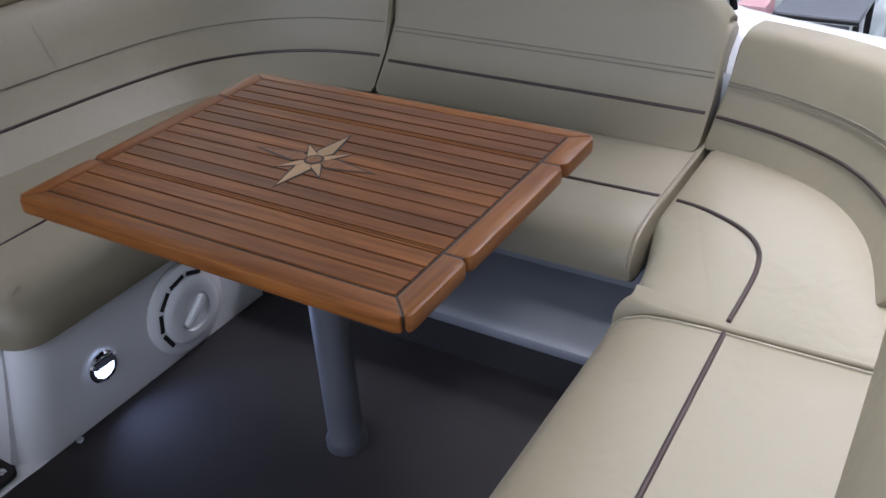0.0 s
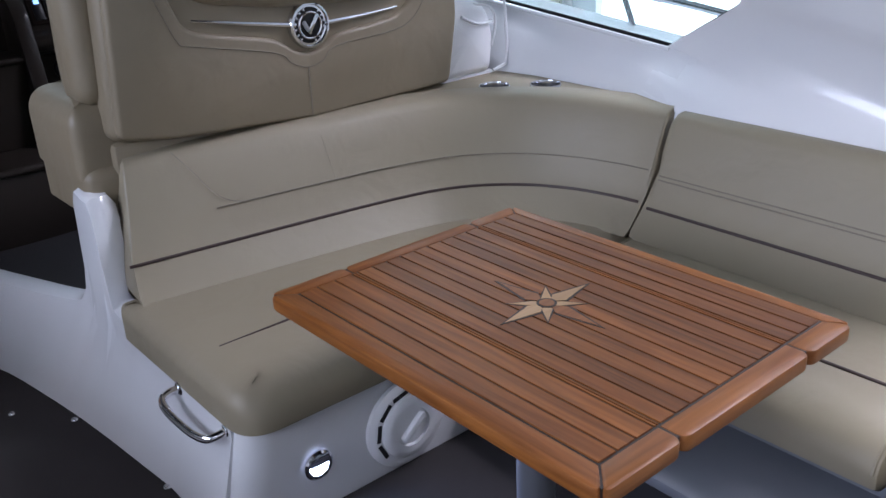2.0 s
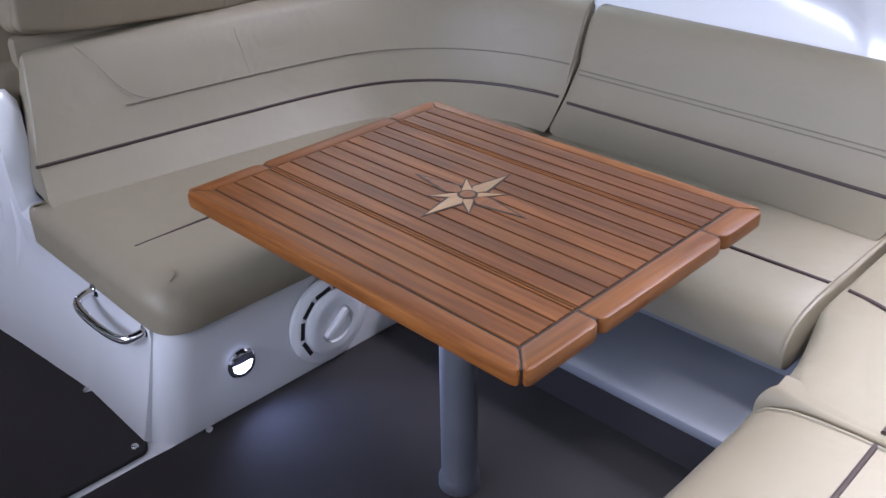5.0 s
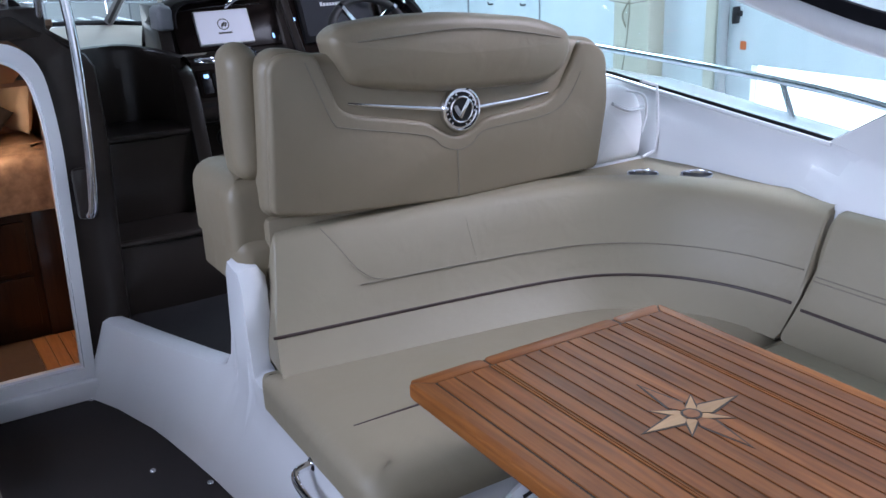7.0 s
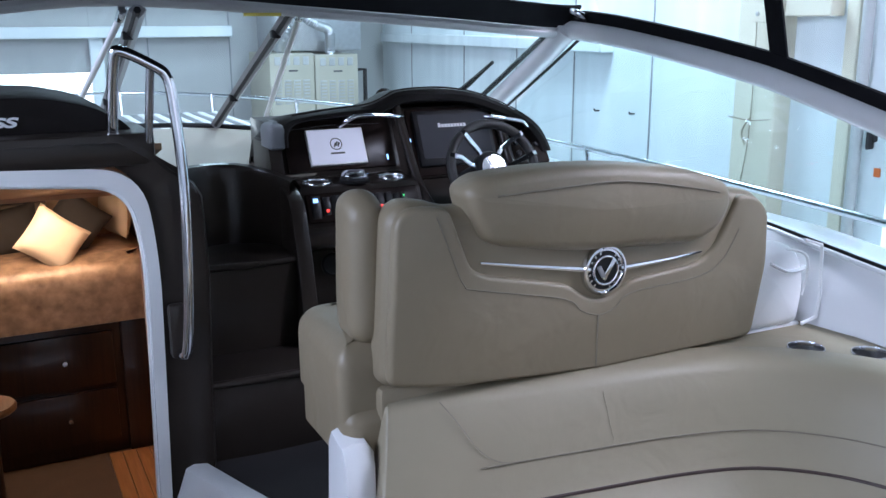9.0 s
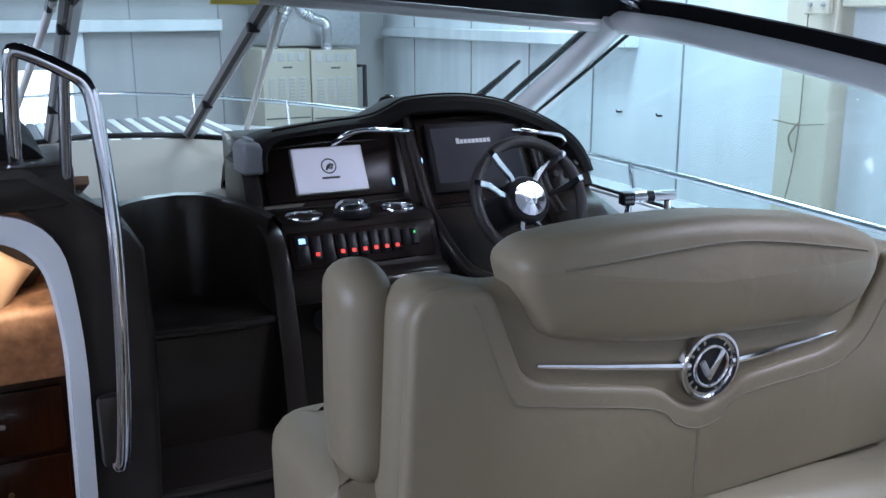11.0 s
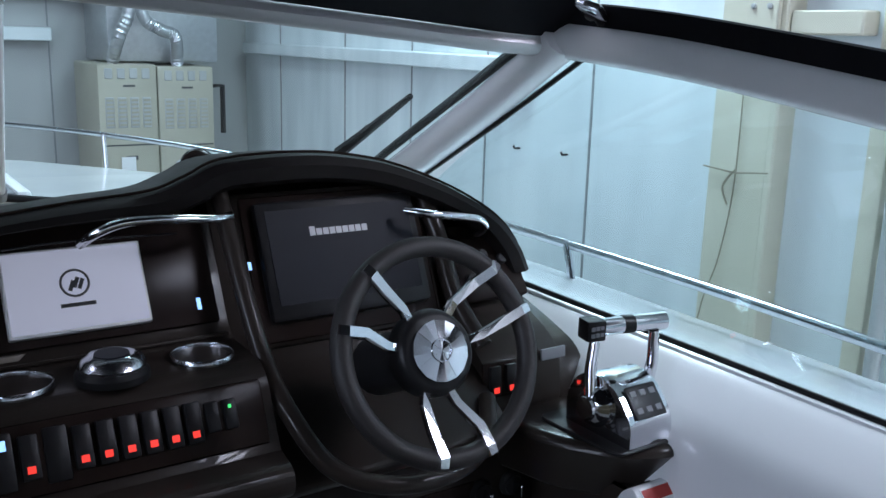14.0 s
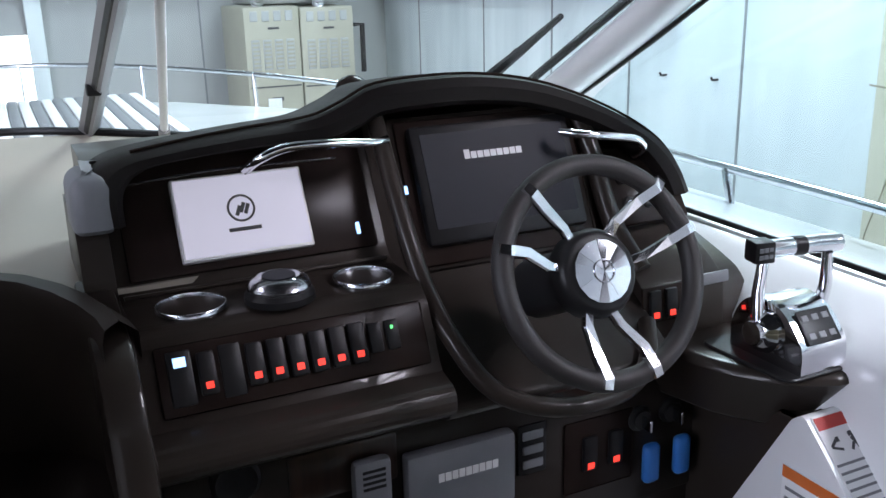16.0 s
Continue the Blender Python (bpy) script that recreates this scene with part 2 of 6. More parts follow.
LINEN = material("beige_linen", (0.50, 0.40, 0.29), 0.7, 0, (0.58, 0.47, 0.35), 14, 0.5, 0.5, 300)
BLACKCLOTH = material("black_cloth", (0.012, 0.010, 0.010), 0.8, 0, (0.02, 0.017, 0.016), 20, 0.5, 0.4, 300)
SHEET = material("white_wall_panel", (0.56, 0.62, 0.64), 0.5, 0, (0.80, 0.84, 0.85), 4.0, 0.55, 0.05, 12, stretch=0.12)
GREYSHEET = material("grey_wall_panel", (0.34, 0.35, 0.35), 0.6, 0, (0.46, 0.465, 0.46), 3.0, 0.7, 0.05, 12, stretch=0.15)
SEAMGREY = material("wall_seam", (0.20, 0.21, 0.22), 0.7, 0, (0.28, 0.29, 0.30), 6)
POST = material("cream_post", (0.56, 0.53, 0.42), 0.6, 0, (0.64, 0.61, 0.5), 3, 0.7, 0.1, 30)
CABINET = material("putty_enamel", (0.36, 0.34, 0.27), 0.45, 0, (0.42, 0.395, 0.32), 3, 0.7)
CONCRETE = material("concrete", (0.32, 0.32, 0.32), 0.7, 0, (0.42, 0.42, 0.42), 1.2, 0.7, 0.2, 40)
FOIL = material("foil_duct", (0.62, 0.63, 0.65), 0.32, 0.9, (0.5, 0.51, 0.53), 20, 0.5, 0.8, 60)
DAYLIGHT = material("daylight_beyond", (0.8, 0.8, 0.8), 0.9, emit=(0.94, 0.97, 1.0), power=3.4)
TWINE = material("brown_cord", (0.26, 0.23, 0.17), 0.8, 0, (0.32, 0.28, 0.21), 60)
FILM = glass("crumpled_film", (0.85, 0.87, 0.9), 0.25, 0.7)


# ---- mesh tools ----
LAY_Y = Matrix(((1, 0, 0, 0), (0, 0, 1, 0), (0, 1, 0, 0), (0, 0, 0, 1)))
LAY_X = Matrix(((0, 0, 1, 0), (1, 0, 0, 0), (0, 1, 0, 0), (0, 0, 0, 1)))


def puffed(outline, z0, z1, r, m, crown=0.004):
    """A pad rounded at both faces, from a flat outline (anticlockwise), laid by m."""
    P = [Vector((x, y)) for x, y in outline]
    k = len(P)
    normals = []
    for i in range(k):
        d1, d2 = (P[i] - P[i - 1]).normalized(), (P[(i + 1) % k] - P[i]).normalized()
        nrm = Vector((-(d1.y + d2.y), d1.x + d2.x))
        normals.append(nrm.normalized() if nrm.length > 1e-6 else Vector((0, 0)))
    arc = [(1 - math.cos(a), 1 - math.sin(a)) for a in (math.pi / 2 * j / 6 for j in range(7))]
    steps = [(1.15, z0 - crown * 0.4)] + [(o, z0 + r * d) for o, d in reversed(arc)] + [(o, z1 - r * d) for o, d in arc] + [(1.15, z1 + crown * 0.4)]
    bm = bmesh.new()
    rings = [[bm.verts.new((P[i].x + normals[i].x * r * o, P[i].y + normals[i].y * r * o, z)) for i in range(k)] for o, z in steps]
    for a, b in zip(rings, rings[1:]):
        for j in range(k):
            bm.faces.new((a[j], a[(j + 1) % k], b[(j + 1) % k], b[j]))
    for ring, z in ((rings[0], z0 - crown * 1.3), (rings[-1], z1 + crown * 1.3)):
        mid = bm.verts.new((sum(v.co.x for v in ring) / k, sum(v.co.y for v in ring) / k, z))
        for j in range(k):
            bm.faces.new((ring[j], ring[(j + 1) % k], mid))
    return put(bm, m)


def sink(ob, holes):
    """Cut round holes (x, y, z0, z1, r) into a mesh object."""
    bm = bmesh.new()
    for x, y, z0, z1, r in holes:
        bmesh.ops.create_cone(bm, cap_ends=True, segments=32, radius1=r, radius2=r, depth=z1 - z0, matrix=Matrix.Translation((x, y, (z0 + z1) / 2)))
    me = bpy.data.meshes.new("cutter")
    bm.to_mesh(me)
    bm.free()
    cutter = new("cutter", me)
    mod = ob.modifiers.new("holes", "BOOLEAN")
    mod.operation, mod.solver, mod.object = "DIFFERENCE", "EXACT", cutter
    bpy.context.view_layer.update()
    cut = bpy.data.meshes.new_from_object(ob.evaluated_get(bpy.context.evaluated_depsgraph_get()))
    ob.modifiers.remove(mod)
    ob.data = cut
    bpy.data.objects.remove(cutter)


def mesh_object(name, bm, mat, smooth=True):
    bmesh.ops.recalc_face_normals(bm, faces=bm.faces)
    me = bpy.data.meshes.new(name)
    for f in bm.faces:
        f.smooth = smooth
    bm.to_mesh(me)
    bm.free()
    me.materials.append(mat)
    if smooth:
        me.set_sharp_from_angle(angle=radians(38))
    return new(name, me)


def part(name, bm, mat, parent, label="", smooth=True):
    ob = mesh_object(name, bm, mat, smooth)
    ob.parent = parent
    if label:
        ob["label"] = label
    return ob


def thing(name, bm, mat, label, category, group="", kind="", smooth=True):
    return tagged(mesh_object(name, bm, mat, smooth), label, category, group, kind)


def empty(name, at, label, category, group="", kind=""):
    ob = tagged(new(name), label, category, group, kind)
    ob.location = at
    ob.empty_display_size = 0.05
    return ob


def fix(ob):
    """Keep parts where they were modelled, under an Empty that stands elsewhere."""
    for c in ob.children:
        c.matrix_parent_inverse = Matrix.Translation(-Vector(ob.location))
    return ob


def slab(x0, x1, y0, y1, z0, z1, r=0.0, seg=2):
    bm = bmesh.new()
    bmesh.ops.create_cube(bm, size=1, matrix=Matrix.Translation(((x0 + x1) / 2, (y0 + y1) / 2, (z0 + z1) / 2)) @ Matrix.Diagonal((x1 - x0, y1 - y0, z1 - z0, 1)))
    if r:
        bmesh.ops.bevel(bm, geom=bm.edges[:], offset=r, segments=seg, profile=0.5, affect="EDGES")
    return bm


def put(bm, m):
    bmesh.ops.transform(bm, matrix=m, verts=bm.verts)
    return bm


def join(*bms):
    out = bmesh.new()
    for b in bms:
        me = bpy.data.meshes.new("tmp")
        b.to_mesh(me)
        b.free()
        out.from_mesh(me)
        bpy.data.meshes.remove(me)
    return out


def prism(outline, depth, m, r=0.0, seg=2, caps_only=False):
    """A flat outline in the xy plane, extruded along +z by depth, then laid by m."""
    bm = bmesh.new()
    vs = [bm.verts.new((x, y, 0)) for x, y in outline]
    f = bm.faces.new(vs)
    top = bmesh.ops.extrude_face_region(bm, geom=[f])["geom"]
    ups = [v for v in top if isinstance(v, bmesh.types.BMVert)]
    bmesh.ops.translate(bm, verts=ups, vec=(0, 0, depth))
    bmesh.ops.recalc_face_normals(bm, faces=bm.faces)
    if r:
        edges = bm.edges[:]
        if caps_only:
            edges = [e for e in bm.edges if abs(e.verts[0].co.z - e.verts[1].co.z) < 1e-6]
        bmesh.ops.bevel(bm, geom=edges, offset=r, segments=seg, profile=0.5, affect="EDGES", clamp_overlap=True)
    return put(bm, m)


def along_x(outline, x0, x1, r=0.0, seg=2):
    """An outline of (y, z), extruded along x."""
    m = Matrix(((0, 0, 1, x0), (1, 0, 0, 0), (0, 1, 0, 0), (0, 0, 0, 1)))
    return prism(outline, x1 - x0, m, r, seg)


def along_y(outline, y0, y1, r=0.0, seg=2, caps_only=False):
    """An outline of (x, z), extruded along y."""
    m = Matrix(((1, 0, 0, 0), (0, 0, 1, y0), (0, 1, 0, 0), (0, 0, 0, 1)))
    return prism(outline, y1 - y0, m, r, seg, caps_only)


def up_z(outline, z0, z1, r=0.0, seg=2, caps_only=False):
    return prism(outline, z1 - z0, pose(0, 0, z0), r, seg, caps_only)


def smooth_path(pts, n=8, closed=False):
    """A Catmull-Rom curve through the points."""
    P = [Vector(p) for p in pts]
    out = []
    k = len(P)
    for i in range(k if closed else k - 1):
        a, b, c, d = (P[(i + j) % k] if closed else P[min(max(i + j, 0), k - 1)] for j in (-1, 0, 1, 2))
        for s in range(n):
            t = s / n
            out.append(0.5 * (2 * b + (c - a) * t + (2 * a - 5 * b + 4 * c - d) * t * t + (3 * b - a - 3 * c + d) * t ** 3))
    if not closed:
        out.append(P[-1])
    return out


def tube(pts, r, sides=10, closed=False, flat=1.0, n=0, upv=(0, 0, 1)):
    """A round or flattened bar along points; n > 0 smooths the path first."""
    P = smooth_path(pts, n, closed) if n else [Vector(p) for p in pts]
    bm = bmesh.new()
    rings = []
    k = len(P)
    ref = Vector(upv)
    for i, p in enumerate(P):
        d = (P[(i + 1) % k] - P[i - 1]) if closed else (P[min(i + 1, k - 1)] - P[max(i - 1, 0)])
        d.normalize()
        side = d.cross(ref)
        if side.length < 1e-3:
            side = d.cross(Vector((0.3, 1, 0.1)))
        side.normalize()
        other = side.cross(d).normalized()
        ref = other
        rr = r(i / max(1, k - 1)) if callable(r) else r
        rings.append([bm.verts.new(p + side * rr * math.cos(a) + other * rr * flat * math.sin(a)) for a in (2 * math.pi * j / sides for j in range(sides))])
    for i in range(k if closed else k - 1):
        a, b = rings[i], rings[(i + 1) % k]
        for j in range(sides):
            bm.faces.new((a[j], a[(j + 1) % sides], b[(j + 1) % sides], b[j]))
    if not closed:
        bm.faces.new(rings[0])
        bm.faces.new(rings[-1][::-1])
    return bm


def lathe(profile, m, sides=24):
    """A turned shape from (radius, height) pairs about z."""
    bm = bmesh.new()
    rings = [[bm.verts.new((r * math.cos(2 * math.pi * j / sides), r * math.sin(2 * math.pi * j / sides), z)) for j in range(sides)] for r, z in profile]
    for a, b in zip(rings, rings[1:]):
        for j in range(sides):
            bm.faces.new((a[j], a[(j + 1) % sides], b[(j + 1) % sides], b[j]))
    bm.faces.new(rings[0][::-1])
    bm.faces.new(rings[-1])
    return put(bm, m)


def outline_arc(pts, r, seg=6):
    """Round the corners of a flat outline; r is one radius or one for each corner."""
    out = []
    k = len(pts)
    for i, p in enumerate(pts):
        a, p, b = Vector(pts[i - 1]), Vector(p), Vector(pts[(i + 1) % k])
        rr = r[i] if isinstance(r, (list, tuple)) else r
        if rr <= 0:
            out.append(tuple(p))
            continue
        u, w = (a - p), (b - p)
        cut = min(rr, u.length * 0.48, w.length * 0.48)
        s, e = p + u.normalized() * cut, p + w.normalized() * cut
        for j in range(seg + 1):
            t = j / seg
            out.append(tuple((1 - t) ** 2 * s + 2 * t * (1 - t) * p + t * t * e))
    return out


def cushion(outline, z0, z1, r, weights=None, crown=0.006):
    """A stuffed pad from a flat outline (anticlockwise), its upper edge rolled over; weights scale the roll at each point."""
    P = [Vector((x, y)) for x, y in outline]
    k = len(P)
    normals = []
    for i in range(k):
        d1, d2 = (P[i] - P[i - 1]).normalized(), (P[(i + 1) % k] - P[i]).normalized()
        nrm = Vector((-(d1.y + d2.y), d1.x + d2.x))
        normals.append(nrm.normalized() if nrm.length > 1e-6 else Vector((0, 0)))
    W = weights or [1.0] * k
    bm = bmesh.new()
    rings = []
    for off, drop in [(0.25, 0.0), (0.02, None)] + [(1 - math.cos(a), 1 - math.sin(a)) for a in (math.pi / 2 * j / 6 for j in range(7))] + [(1.5, -0.04)]:
        ring = []
        for i in range(k):
            rr = r * W[i]
            p = P[i] + normals[i] * (rr * off)
            if off == 0.25:
                z = z0
            elif drop is None:
                z = z0 + 0.25 * min(rr, 0.03)
            else:
                z = z1 - rr * drop + (crown if drop < 0 else 0)
            ring.append(bm.verts.new((p.x, p.y, z)))
        rings.append(ring)
    for a, b in zip(rings, rings[1:]):
        for j in range(k):
            bm.faces.new((a[j], a[(j + 1) % k], b[(j + 1) % k], b[j]))
    bm.faces.new(rings[0][::-1])
    bm.faces.new(rings[-1])
    return bm


def sweep(path, profile, end_round=0.02, lift=None):
    """A cross-section of (outward, z) carried along a plan path; outward is to the left of the way. Both ends are rolled over."""
    P = [Vector(p) for p in path]
    k = len(P)
    mid = Vector((sum(a for a, _ in profile) / len(profile), sum(b for _, b in profile) / len(profile)))
    rings = []
    bm = bmesh.new()

    def ring(p, d, shrink, gain):
        left = Vector((-d.y, d.x))
        vs = []
        for o, z in profile:
            q = Vector((o, z))
            to = mid - q
            q = q + to.normalized() * min(shrink, to.length * 0.9)
            w = p + left * q.x
            vs.append(bm.verts.new((w.x, w.y, q.y + gain * max(0.0, (q.y - mid.y)) / 0.2)))
        return vs

    for i, p in enumerate(P):
        d = (P[min(i + 1, k - 1)] - P[max(i - 1, 0)]).normalized()
        gain = lift(i / (k - 1)) if lift else 0.0
        if i == 0:
            rings += [ring(p, d, end_round, gain), ring(p + d * end_round * 0.3, d, end_round * 0.3, gain), ring(p + d * end_round, d, 0, gain)]
        elif i == k - 1:
            rings += [ring(p - d * end_round, d, 0, gain), ring(p - d * end_round * 0.3, d, end_round * 0.3, gain), ring(p, d, end_round, gain)]
        else:
            rings.append(ring(p, d, 0, gain))
    n = len(profile)
    for a, b in zip(rings, rings[1:]):
        for j in range(n):
            bm.faces.new((a[j], a[(j + 1) % n], b[(j + 1) % n], b[j]))
    bm.faces.new(rings[0][::-1])
    bm.faces.new(rings[-1])
    return bm


def offset_path(path, o, z):
    """The plan path moved outward by o, at the height z (a number or a function of 0..1)."""
    P = [Vector(p) for p in path]
    k = len(P)
    out = []
    for i, p in enumerate(P):
        d = (P[min(i + 1, k - 1)] - P[max(i - 1, 0)]).normalized()
        w = p + Vector((-d.y, d.x)) * o
        out.append((w.x, w.y, z(i / (k - 1)) if callable(z) else z))
    return out


def loft(rows, thick=0.0):
    """A sheet through rows of points; thick gives it a back."""
    bm = bmesh.new()
    V = [[bm.verts.new(p) for p in row] for row in rows]
    for a, b in zip(V, V[1:]):
        for j in range(len(a) - 1):
            bm.faces.new((a[j], a[j + 1], b[j + 1], b[j]))
    if thick:
        bmesh.ops.recalc_face_normals(bm, faces=bm.faces)
        bmesh.ops.solidify(bm, geom=bm.faces[:], thickness=thick)
    return bm


def ellipsoid(at, rx, ry, rz, seg=16):
    bm = bmesh.new()
    bmesh.ops.create_uvsphere(bm, u_segments=seg, v_segments=seg // 2 + 2, radius=1, matrix=Matrix.Translation(at) @ Matrix.Diagonal((rx, ry, rz, 1)))
    return bm


# ---- the hall round the boat ----
FLOOR_Z = -1.7
thing("floor", slab(-7, 5.2, -7.5, 13, FLOOR_Z - 0.1, FLOOR_Z), CONCRETE, "grey concrete floor of the showroom hall", "floor", kind="structure", smooth=False)
thing("ceiling", slab(-7, 5.2, -7.5, 13, 5.0, 5.15), GREYSHEET, "grey sheet metal ceiling of the hall", "ceiling", kind="structure", smooth=False)
WALL_X = 4.4
DOOR_Y0, DOOR_Y1, DOOR_Z = 1.0, 3.78, 0.60
wall_e = empty("wall_east", (WALL_X, 6, FLOOR_Z), "white metal wall panels with vertical seams", "wall", kind="structure")
seams = [13.0, 11.2, 9.70, 8.48, 7.387, 6.204, 5.12]
for a, b in zip(seams[1:], seams):
    part("panel", slab(WALL_X, WALL_X + 0.08, a + 0.006, b - 0.006, FLOOR_Z, 5.0, 0.006, 1), SHEET, wall_e, smooth=False)
    part("seam", slab(WALL_X - 0.006, WALL_X + 0.02, a - 0.012, a + 0.006, FLOOR_Z, 5.0), SEAMGREY, wall_e, smooth=False)
part("panel", slab(WALL_X + 0.03, WALL_X + 0.1, 4.18, 5.12, FLOOR_Z, 5.0), SHEET, wall_e, smooth=False)
part("panel", slab(WALL_X + 0.03, WALL_X + 0.1, DOOR_Y1, 4.22, FLOOR_Z, 5.0), SHEET, wall_e, smooth=False)
part("panel", slab(WALL_X + 0.03, WALL_X + 0.1, DOOR_Y0, DOOR_Y1, DOOR_Z, 5.0), SHEET, wall_e, smooth=False)
part("panel", slab(WALL_X, WALL_X + 0.1, -7.5, DOOR_Y0, FLOOR_Z, 5.0), SHEET, wall_e, smooth=False)
fix(wall_e)
thing("backdrop", slab(WALL_X + 0.6, WALL_X + 0.62, DOOR_Y0 - 1.5, DOOR_Y1 + 1.5, FLOOR_Z - 0.5, 2), DAYLIGHT, "bright daylight outside the open hall door", "backdrop", kind="structure", smooth=False)
col = empty("column", (WALL_X - 0.1, 4.87, FLOOR_Z), "cream painted steel column tied round with cord", "column")
part("web", slab(WALL_X - 0.10, WALL_X + 0.06, 4.66, 5.10, FLOOR_Z, 5.0, 0.01, 1), POST, col)
part("flange", slab(WALL_X - 0.16, WALL_X - 0.10, 4.63, 4.68, FLOOR_Z, 5.0, 0.01, 1), POST, col)
fix(col)
cord = empty("cord", (WALL_X - 0.13, 4.9, 0.98), "thin brown cord knotted round the cream column", "cord")
part("loop", tube([(WALL_X - 0.12, 5.12, 1.0), (WALL_X - 0.12, 4.9, 0.985), (WALL_X - 0.18, 4.64, 1.02)], 0.005, 6), TWINE, cord)
part("tail", tube([(WALL_X - 0.12, 4.9, 1.9), (WALL_X - 0.12, 4.89, 1.0), (WALL_X - 0.12, 4.95, 0.5), (WALL_X - 0.12, 5.06, 0.1), (WALL_X - 0.12, 5.08, -0.6)], 0.004, 6, n=5), TWINE, cord)
part("tail", tube([(WALL_X - 0.12, 4.9, 1.0), (WALL_X - 0.12, 4.97, 0.9), (WALL_X - 0.12, 4.93, 0.8)], 0.006, 6, n=5), TWINE, cord)
fix(cord)
thing("post", slab(WALL_X - 0.02, WALL_X + 0.08, 4.09, 4.20, FLOOR_Z, 5.0, 0.02), POST, "narrow cream steel post beside the wall panels", "post")
thing("pipe", tube([(WALL_X - 0.03, 4.01, FLOOR_Z), (WALL_X - 0.03, 4.01, 5.0)], 0.04, 12), GREYSHEET, "grey vertical pipe against the hall wall", "pipe")
for hy, hz in ((6.42, 0.90), (6.95, 0.885)):
    thing("hook", tube([(WALL_X, hy, hz), (WALL_X - 0.05, hy, hz), (WALL_X - 0.06, hy, hz + 0.02)], 0.008, 8), DARK_AND_SHADE, "small dark hook on the white wall panel", "hook", "wall hooks")
thing("beam", slab(WALL_X - 0.14, WALL_X, 4.22, 4.625, 1.74, 1.86, 0.01, 1), POST, "cream girt stub bolted to the hall column", "beam")
brk = empty("bracket", (WALL_X - 0.18, 4.82, 1.72), "cream steel bracket with grey bolts on the hall column", "bracket")
part("plate", slab(WALL_X - 0.20, WALL_X - 0.165, 4.66, 4.86, 1.70, 2.05, 0.006, 1), POST, brk)
for by, bz in ((4.71, 1.76), (4.81, 1.76), (4.71, 1.88), (4.81, 1.88), (4.71, 2.0)):
    part("bolt", put(lathe([(0.016, 0), (0.016, 0.012), (0.009, 0.016)], pose(0, 0, 0), 8), pose(WALL_X - 0.20, by, bz, 0, -90, 0)), GREYSHEET, brk)
fix(brk)
thing("beam", slab(WALL_X - 0.16, WALL_X, 6.75, 11.9, 1.43, 1.55, 0.01, 1), SHEET, "white horizontal girt along the hall wall", "beam")
thing("latch", join(slab(WALL_X - 0.0, WALL_X + 0.05, 3.89, 3.95, 0.93, 0.97, 0.01), slab(WALL_X - 0.04, WALL_X + 0.03, 3.91, 3.93, 0.88, 1.0, 0.01)), DARK_AND_SHADE, "dark metal latch on the hall door post", "latch")
thing("sticker", slab(WALL_X + 0.022, WALL_X + 0.028, 3.84, 3.89, 0.70, 0.76), ORANGE, "yellow orange warning sticker beside the hall door", "sticker", smooth=False)

wall_n = empty("wall_north", (0, 12.2, FLOOR_Z), "grey metal end wall of the hall", "wall", kind="structure")
WIN = (-0.75, 0.46, -0.2, 1.1)
for i, (a, b) in enumerate(((-7, -5), (-5, -3.2), (-3.2, -2.0), (-2.0, -0.75), (0.46, 1.15), (1.15, 2.2), (2.2, 3.3), (3.3, 4.5))):
    part("panel", slab(a, b, 12.2, 12.3, FLOOR_Z, 5.0, 0.004, 1), GREYSHEET, wall_n, smooth=False)
    if b != -0.75:
        part("seam", slab(b - 0.008, b + 0.008, 12.192, 12.21, FLOOR_Z, 5.0), SEAMGREY, wall_n, smooth=False)
part("panel", slab(WIN[0], WIN[1], 12.2, 12.3, WIN[3], 5.0), GREYSHEET, wall_n, smooth=False)
part("panel", slab(WIN[0], WIN[1], 12.2, 12.3, FLOOR_Z, WIN[2]), GREYSHEET, wall_n, smooth=False)
part("jamb", slab(0.44, 0.60, 12.1, 12.22, FLOOR_Z, 1.55, 0.01), SHEET, wall_n)
fix(wall_n)
thing("backdrop", slab(WIN[0] - 1, WIN[1] + 1, 12.6, 12.62, WIN[2] - 1, WIN[3] + 1), DAYLIGHT, "bright daylight outside the end wall window", "backdrop", kind="structure", smooth=False)
thing("beam", slab(-6.9, 2.2, 12.0, 12.2, 1.52, 1.66, 0.01, 1), SHEET, "white horizontal girt along the end wall", "beam")
thing("beam", slab(-6.9, 4.2, 12.05, 12.2, 1.95, 2.25, 0.01, 1), GREYSHEET, "grey roof girt along the end wall", "beam")
thing("wall_south", slab(-7, 5.2, -7.6, -7.5, FLOOR_Z, 5.0), SHEET, "white metal end wall behind the boat", "wall", kind="structure", smooth=False)
thing("wall_west", slab(-7.1, -7, -7.5, 13, FLOOR_Z, 5.0), SHEET, "white metal side wall of the hall", "wall", kind="structure", smooth=False)


